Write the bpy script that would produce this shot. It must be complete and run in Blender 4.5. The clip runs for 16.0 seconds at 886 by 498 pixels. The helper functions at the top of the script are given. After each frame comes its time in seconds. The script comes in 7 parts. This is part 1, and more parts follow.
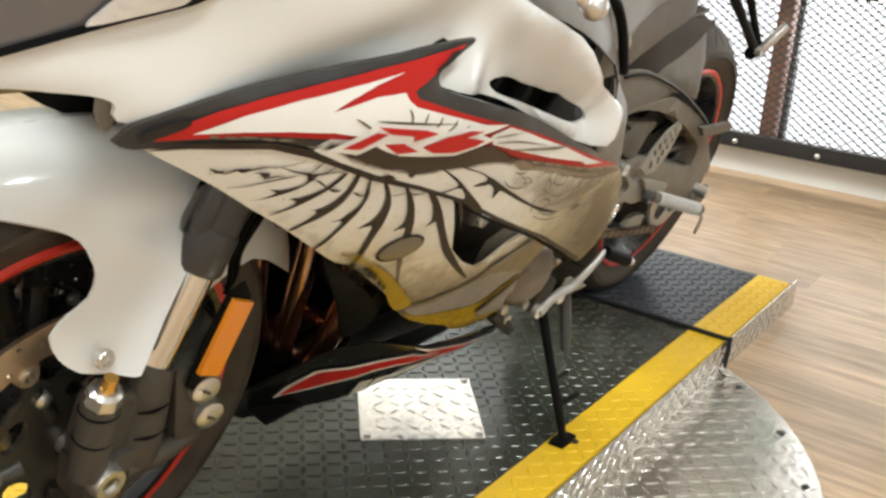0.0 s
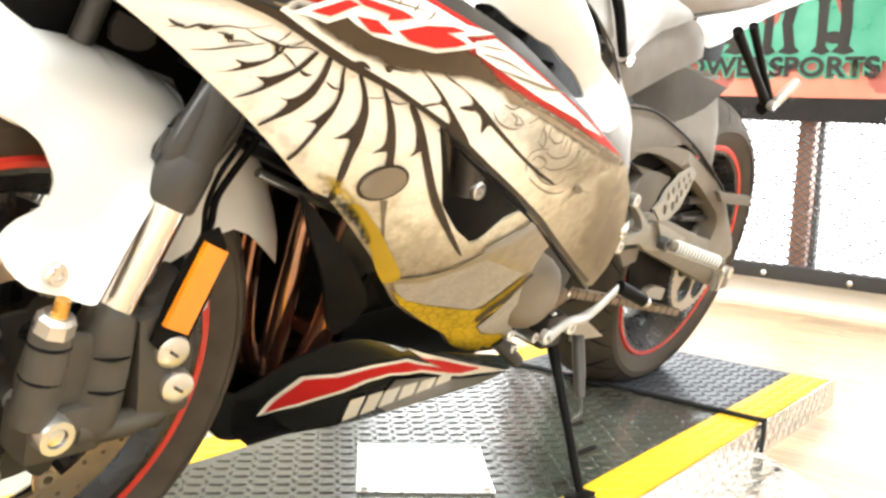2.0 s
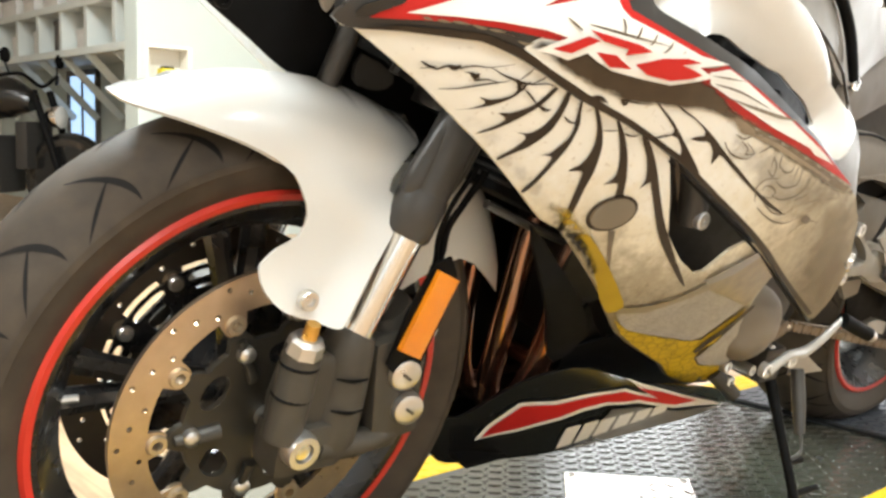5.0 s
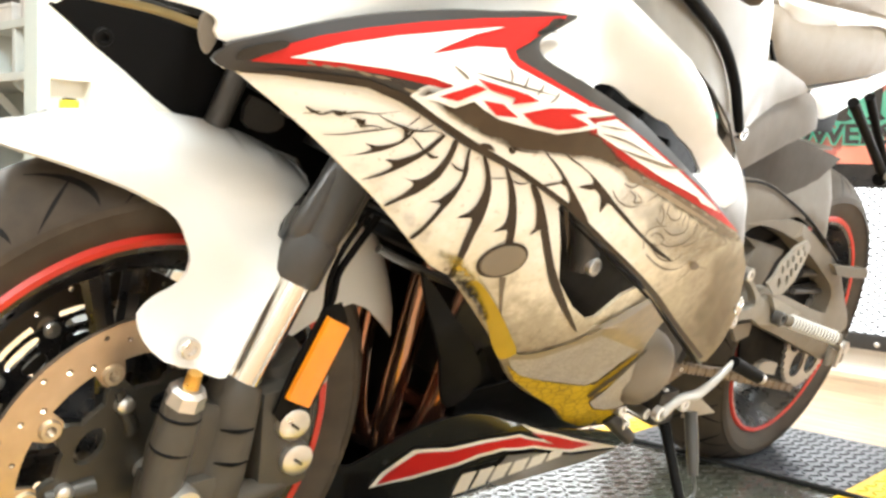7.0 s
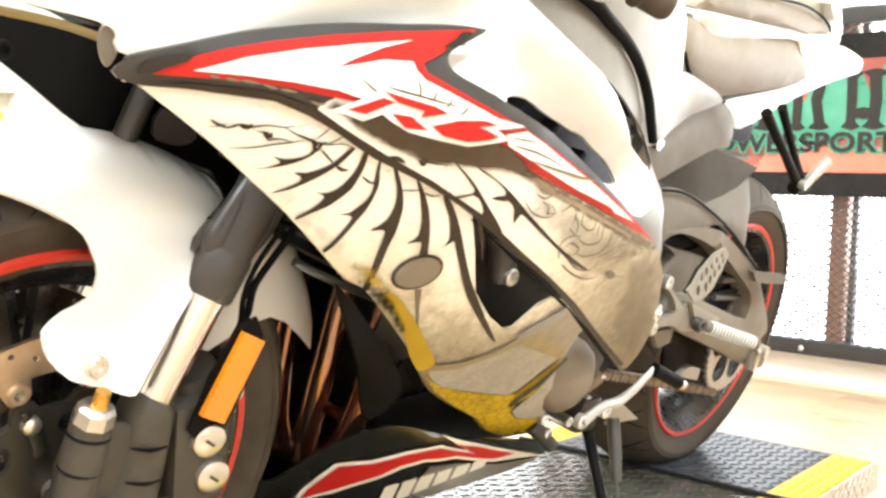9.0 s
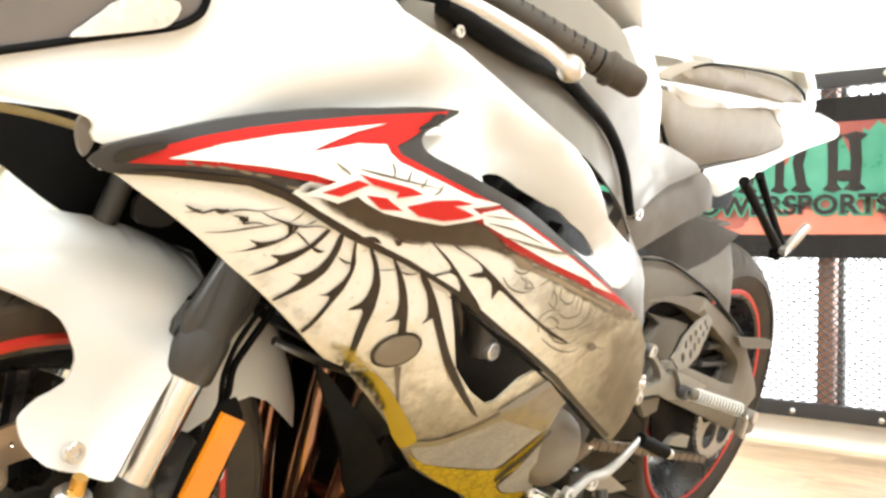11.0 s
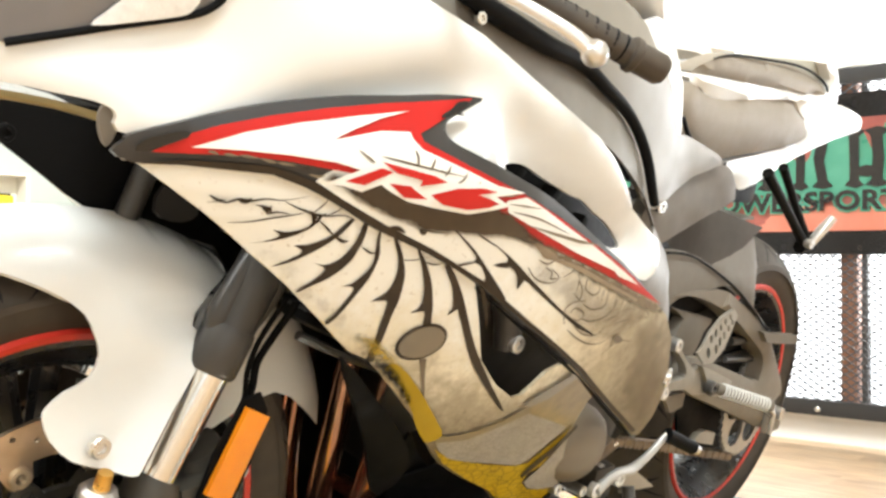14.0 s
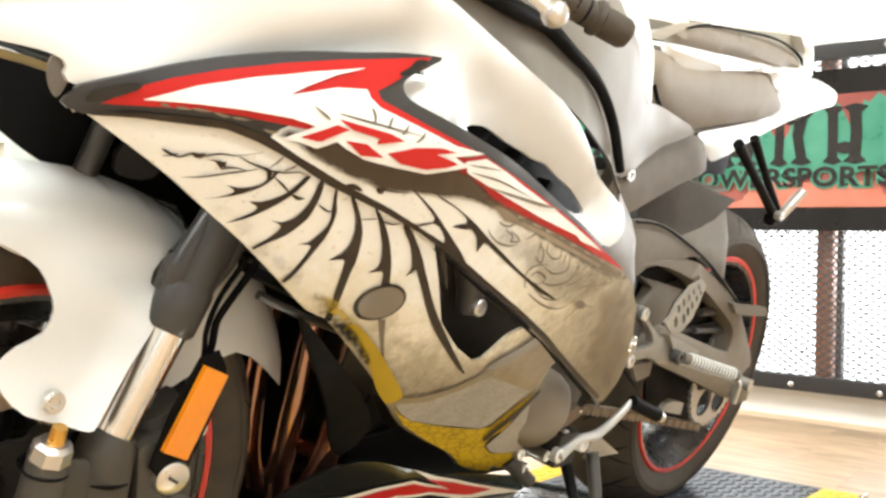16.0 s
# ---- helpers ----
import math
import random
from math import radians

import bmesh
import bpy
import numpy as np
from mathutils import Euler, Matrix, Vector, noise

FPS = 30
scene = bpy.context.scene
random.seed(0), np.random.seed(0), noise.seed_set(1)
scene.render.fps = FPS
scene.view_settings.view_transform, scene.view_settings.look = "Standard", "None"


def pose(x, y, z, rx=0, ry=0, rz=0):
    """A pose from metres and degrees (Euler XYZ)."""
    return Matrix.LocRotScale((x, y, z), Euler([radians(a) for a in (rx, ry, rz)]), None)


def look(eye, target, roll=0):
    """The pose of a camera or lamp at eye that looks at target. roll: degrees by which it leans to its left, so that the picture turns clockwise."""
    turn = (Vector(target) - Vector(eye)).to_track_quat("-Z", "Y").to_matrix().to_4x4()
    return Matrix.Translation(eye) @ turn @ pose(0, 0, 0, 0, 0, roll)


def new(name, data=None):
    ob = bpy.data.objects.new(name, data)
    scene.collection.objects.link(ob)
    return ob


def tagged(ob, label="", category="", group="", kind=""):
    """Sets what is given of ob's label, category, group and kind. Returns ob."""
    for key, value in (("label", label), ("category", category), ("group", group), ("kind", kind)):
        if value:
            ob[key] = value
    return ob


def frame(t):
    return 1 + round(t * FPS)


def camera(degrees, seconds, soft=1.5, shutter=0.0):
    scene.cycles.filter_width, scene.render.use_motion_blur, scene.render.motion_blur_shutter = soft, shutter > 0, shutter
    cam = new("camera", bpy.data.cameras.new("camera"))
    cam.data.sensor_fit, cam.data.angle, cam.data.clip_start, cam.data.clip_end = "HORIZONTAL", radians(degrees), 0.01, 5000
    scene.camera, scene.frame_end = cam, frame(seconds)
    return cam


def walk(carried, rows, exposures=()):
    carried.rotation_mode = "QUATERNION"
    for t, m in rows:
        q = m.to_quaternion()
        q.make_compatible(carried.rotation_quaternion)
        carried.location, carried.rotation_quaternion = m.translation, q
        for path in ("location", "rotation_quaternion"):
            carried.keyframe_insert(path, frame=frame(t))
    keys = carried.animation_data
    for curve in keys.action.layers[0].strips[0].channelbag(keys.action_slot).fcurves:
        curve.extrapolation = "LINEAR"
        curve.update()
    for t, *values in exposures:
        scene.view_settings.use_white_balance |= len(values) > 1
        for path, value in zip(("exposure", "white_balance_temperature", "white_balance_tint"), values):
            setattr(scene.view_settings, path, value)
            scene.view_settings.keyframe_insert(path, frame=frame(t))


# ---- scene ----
from mathutils.geometry import delaunay_2d_cdt

cam = camera(49.5, 16.0, soft=2.8)
PATH = [
    (0, -0.4615, -0.8368, 0.7796, 69.809, -3.014, -53.549),
    (0.5, -0.4324, -0.8200, 0.6483, 77.176, -0.715, -53.257),
    (1, -0.4139, -0.8572, 0.5771, 81.455, 0.737, -52.805),
    (1.5, -0.4162, -0.8823, 0.5337, 81.356, -0.469, -53.479),
    (2, -0.4254, -0.8829, 0.5199, 82.113, -2.387, -51.514),
    (2.5, -0.4354, -0.8818, 0.5145, 81.798, -1.594, -47.815),
    (3, -0.4500, -0.8729, 0.5095, 81.943, -1.215, -43.212),
    (3.2, -0.4584, -0.8692, 0.5075, 81.936, -0.989, -41.498),
    (5.3, -0.4722, -0.8624, 0.5315, 84.013, -1.328, -41.111),
    (5.5, -0.4721, -0.8673, 0.5386, 85.170, -1.815, -42.312),
    (6, -0.4655, -0.8739, 0.5458, 86.451, -2.036, -44.293),
    (6.5, -0.4554, -0.8690, 0.5375, 86.187, -2.237, -45.310),
    (7, -0.4475, -0.8679, 0.5313, 85.733, -2.196, -46.052),
    (7.5, -0.4442, -0.8669, 0.5299, 85.679, -1.992, -46.791),
    (8, -0.4383, -0.8681, 0.5279, 85.425, -1.826, -47.740),
    (8.5, -0.4338, -0.8745, 0.5295, 85.284, -1.786, -48.999),
    (9, -0.4325, -0.8851, 0.5346, 86.421, -1.797, -49.692),
    (9.5, -0.4313, -0.8945, 0.5401, 88.078, -0.904, -50.747),
    (10, -0.4330, -0.8948, 0.5453, 89.139, -0.901, -49.736),
    (10.2, -0.4304, -0.8990, 0.5491, 89.320, -0.927, -50.152),
    (12.3, -0.4267, -0.8942, 0.5366, 91.308, -0.877, -49.659),
    (12.5, -0.4257, -0.8913, 0.5343, 90.984, -0.409, -49.440),
    (13, -0.4250, -0.8911, 0.5313, 90.760, -0.546, -49.389),
    (13.5, -0.4265, -0.8907, 0.5318, 90.709, -0.162, -49.267),
    (14, -0.4256, -0.8877, 0.5329, 90.611, -0.096, -49.171),
    (14.5, -0.4248, -0.8982, 0.5352, 90.391, -0.374, -49.524),
    (15, -0.4242, -0.8983, 0.5304, 90.645, -0.091, -49.542),
    (15.5, -0.4159, -0.9041, 0.5270, 90.498, -0.576, -50.209),
    (16, -0.4101, -0.9063, 0.5203, 89.130, -0.870, -50.002),
]
walk(cam, [(t, pose(x, y, z, rx, ry, rz)) for t, x, y, z, rx, ry, rz in PATH],
     [(0.0, -0.58), (0.6, -0.14), (1.5, 0.45), (3.2, 1.12), (5.5, -0.05), (6.1, 0.18), (8.5, 0.70), (10.0, 0.58), (12.5, 0.20), (16.0, 0.14)])

# ---------------------------------------------------------------- light
world = bpy.data.worlds.new("room_air")
scene.world = world
world.use_nodes = True
world.node_tree.nodes["Background"].inputs[0].default_value = (1.0, 0.95, 0.87, 1)
world.node_tree.nodes["Background"].inputs[1].default_value = 0.05


def area_lamp(name, m, sx, sy, watts, colour):
    data = bpy.data.lights.new(name, "AREA")
    data.shape, data.size, data.size_y, data.energy, data.color = "RECTANGLE", sx, sy, watts, colour
    ob = new(name, data)
    ob.matrix_world = m
    return ob


WARM, DAY = (0.905, 0.985, 1.0), (0.95, 0.985, 1.0)
# all out of view; those at negative y are added to brighten the fairing
LAMPS = [(0.5, 1.9, 190), (0.3, -1.7, 100), (-2.2, 0.2, 55), (0.2, 3.4, 15), (-2.2, 3.4, 15), (-2.2, -2.4, 75)]
for lx, ly, watts in LAMPS:
    area_lamp("lamp", pose(lx, ly, 2.60, 0, 0, 0), 1.2, 0.3, watts, WARM)
area_lamp("window_light", look((2.88, 0.2, 0.85), (0, 0.0, 0.4)), 3.6, 1.1, 75, DAY)
# unseen opening behind the viewer, assumed as fill light on the fairing's side
area_lamp("front_fill_light", look((-1.6, -3.93, 1.15), (-0.9, 0.0, 0.55)), 4.4, 1.9, 5, (0.95, 0.985, 0.95))


# ---------------------------------------------------------------- materials
def material(name, base, rough=0.5, metal=0.0, dark=None, scale=60.0, amount=0.5, bump=0.0, bump_scale=300.0,
             coat=0.0, rough_var=0.08, spread=(0.35, 0.7), emit=0.0, random_tint=0.0):
    """Base colour broken by stains at two scales, with roughness variation and fine relief."""
    m = bpy.data.materials.new(name)
    m.use_nodes = True
    n, l = m.node_tree.nodes, m.node_tree.links
    b = n["Principled BSDF"]
    b.inputs["Metallic"].default_value = metal
    b.inputs["Coat Weight"].default_value = coat
    b.inputs["Coat Roughness"].default_value = 0.06
    tc = n.new("ShaderNodeTexCoord")
    n1, n2 = n.new("ShaderNodeTexNoise"), n.new("ShaderNodeTexNoise")
    n1.inputs["Scale"].default_value, n1.inputs["Detail"].default_value = scale, 6
    n2.inputs["Scale"].default_value, n2.inputs["Detail"].default_value = scale * 0.13, 4
    l.new(tc.outputs["Object"], n1.inputs["Vector"])
    l.new(tc.outputs["Object"], n2.inputs["Vector"])
    mul = n.new("ShaderNodeMath")
    mul.operation = "ADD"
    l.new(n1.outputs[0], mul.inputs[0])
    l.new(n2.outputs[0], mul.inputs[1])
    ramp = n.new("ShaderNodeMapRange")
    ramp.inputs[1].default_value, ramp.inputs[2].default_value = spread[0] * 2, spread[1] * 2
    ramp.inputs[4].default_value = amount
    l.new(mul.outputs[0], ramp.inputs[0])
    mix = n.new("ShaderNodeMix")
    mix.data_type = "RGBA"
    mix.inputs[6].default_value = (*base, 1)
    mix.inputs[7].default_value = (*(dark or [c * 0.6 for c in base]), 1)
    l.new(ramp.outputs[0], mix.inputs[0])
    colour = mix.outputs[2]
    if random_tint:
        info, hsv = n.new("ShaderNodeObjectInfo"), n.new("ShaderNodeHueSaturation")
        mr = n.new("ShaderNodeMapRange")
        mr.inputs[3].default_value, mr.inputs[4].default_value = 1 - random_tint, 1 + random_tint
        l.new(info.outputs["Random"], mr.inputs[0])
        l.new(mr.outputs[0], hsv.inputs["Value"])
        l.new(colour, hsv.inputs["Color"])
        colour = hsv.outputs[0]
    l.new(colour, b.inputs["Base Color"])
    rr = n.new("ShaderNodeMapRange")
    rr.inputs[3].default_value, rr.inputs[4].default_value = max(0.02, rough - rough_var), min(1, rough + rough_var)
    l.new(n1.outputs[0], rr.inputs[0])
    l.new(rr.outputs[0], b.inputs["Roughness"])
    if bump:
        n3, bp = n.new("ShaderNodeTexNoise"), n.new("ShaderNodeBump")
        n3.inputs["Scale"].default_value, n3.inputs["Detail"].default_value = bump_scale, 5
        l.new(tc.outputs["Object"], n3.inputs["Vector"])
        bp.inputs["Strength"].default_value, bp.inputs["Distance"].default_value = bump, 0.002
        l.new(n3.outputs[0], bp.inputs["Height"])
        l.new(bp.outputs[0], b.inputs["Normal"])
    if emit:
        b.inputs["Emission Color"].default_value = (*base, 1)
        b.inputs["Emission Strength"].default_value = emit
    return m


def parchment(name, dx, dz, d0, d1, k):
    """Airbrushed wing paint: white running into cream, tan and brown along a direction, blotched, under clear lacquer."""
    m = material(name, (0.6, 0.5, 0.36), rough=0.42, coat=0.10, bump=0.012)
    n, l = m.node_tree.nodes, m.node_tree.links
    b = n["Principled BSDF"]
    b.inputs["Specular IOR Level"].default_value = 0.3
    tc = n.new("ShaderNodeTexCoord")
    run = n.new("ShaderNodeVectorMath")
    run.operation = "DOT_PRODUCT"
    run.inputs[1].default_value = (dx, 0, dz)
    l.new(tc.outputs["Object"], run.inputs[0])
    total = run.outputs["Value"]
    for scale, detail, weight in ((16, 8, 0.46 * k), (70, 10, 0.42 * k)):
        t, a = n.new("ShaderNodeTexNoise"), n.new("ShaderNodeMath")
        t.inputs["Scale"].default_value, t.inputs["Detail"].default_value = scale, detail
        t.inputs["Roughness"].default_value = 0.65
        l.new(tc.outputs["Object"], t.inputs["Vector"])
        a.operation = "MULTIPLY_ADD"
        a.inputs[1].default_value = weight
        l.new(t.outputs[0], a.inputs[0])
        l.new(total, a.inputs[2])
        total = a.outputs[0]
    mr = n.new("ShaderNodeMapRange")
    mr.inputs[1].default_value, mr.inputs[2].default_value = d0 + 0.44 * k, d1 + 0.44 * k
    l.new(total, mr.inputs[0])
    ramp = n.new("ShaderNodeValToRGB")
    e = ramp.color_ramp.elements
    e[0].position, e[0].color = 0.0, (0.84, 0.825, 0.77, 1)
    e[1].position, e[1].color = 1.0, (0.125, 0.095, 0.056, 1)
    for p, col in ((0.30, (0.72, 0.655, 0.51)), (0.50, (0.42, 0.355, 0.245)), (0.75, (0.215, 0.172, 0.112))):
        e.new(p).color = (*col, 1)
    # specks of dirt
    sp, lim, mx = n.new("ShaderNodeTexNoise"), n.new("ShaderNodeMapRange"), n.new("ShaderNodeMix")
    sp.inputs["Scale"].default_value, sp.inputs["Detail"].default_value = 190, 3
    l.new(tc.outputs["Object"], sp.inputs["Vector"])
    lim.inputs[1].default_value, lim.inputs[2].default_value, lim.inputs[4].default_value = 0.64, 0.74, 0.4
    l.new(sp.outputs[0], lim.inputs[0])
    mx.data_type, mx.blend_type = "RGBA", "MULTIPLY"
    mx.inputs[7].default_value = (0.40, 0.30, 0.20, 1)
    l.new(lim.outputs[0], mx.inputs[0])
    l.new(mr.outputs[0], ramp.inputs[0])
    l.new(ramp.outputs[0], mx.inputs[6])
    l.new(mx.outputs[2], b.inputs["Base Color"])
    return m


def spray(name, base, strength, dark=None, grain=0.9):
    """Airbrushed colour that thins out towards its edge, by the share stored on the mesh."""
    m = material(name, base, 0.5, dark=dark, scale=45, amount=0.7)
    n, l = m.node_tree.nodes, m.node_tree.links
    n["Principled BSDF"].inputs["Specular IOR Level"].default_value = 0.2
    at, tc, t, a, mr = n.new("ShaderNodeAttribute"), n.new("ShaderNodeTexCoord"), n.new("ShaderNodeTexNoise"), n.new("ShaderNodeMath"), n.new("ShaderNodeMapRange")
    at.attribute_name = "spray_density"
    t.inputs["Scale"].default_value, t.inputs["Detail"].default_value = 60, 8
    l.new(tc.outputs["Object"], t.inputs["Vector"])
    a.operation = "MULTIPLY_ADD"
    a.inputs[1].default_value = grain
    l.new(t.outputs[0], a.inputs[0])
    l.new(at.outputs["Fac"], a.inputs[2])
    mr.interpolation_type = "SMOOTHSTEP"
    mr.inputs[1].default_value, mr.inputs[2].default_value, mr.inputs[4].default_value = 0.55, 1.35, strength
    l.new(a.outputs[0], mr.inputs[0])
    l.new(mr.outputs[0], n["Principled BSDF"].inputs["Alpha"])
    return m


def scales(name, base, line, scale):
    """Paint printed as small reptile scales, parted by darker lines."""
    m = material(name, base, 0.42, dark=[c * 0.72 for c in base], scale=50, amount=0.8, coat=0.04, spread=(0.42, 0.66))
    n, l = m.node_tree.nodes, m.node_tree.links
    b, tc, mp, vo, mr, mx = n["Principled BSDF"], n.new("ShaderNodeTexCoord"), n.new("ShaderNodeMapping"), n.new("ShaderNodeTexVoronoi"), n.new("ShaderNodeMapRange"), n.new("ShaderNodeMix")
    b.inputs["Specular IOR Level"].default_value = 0.25
    mp.inputs["Scale"].default_value = (0.55, 1.0, 1.0)
    mp.inputs["Rotation"].default_value = (0.0, 0.5, 0.0)
    vo.feature, vo.inputs["Scale"].default_value = "DISTANCE_TO_EDGE", scale
    l.new(tc.outputs["Object"], mp.inputs[0])
    l.new(mp.outputs[0], vo.inputs["Vector"])
    mr.inputs[1].default_value, mr.inputs[2].default_value, mr.inputs[3].default_value, mr.inputs[4].default_value = 0.02, 0.10, 0.6, 0.0
    l.new(vo.outputs["Distance"], mr.inputs[0])
    mx.data_type = "RGBA"
    l.new(b.inputs["Base Color"].links[0].from_socket, mx.inputs[6])
    mx.inputs[7].default_value = (*line, 1)
    l.new(mr.outputs[0], mx.inputs[0])
    l.new(mx.outputs[2], b.inputs["Base Color"])
    return m


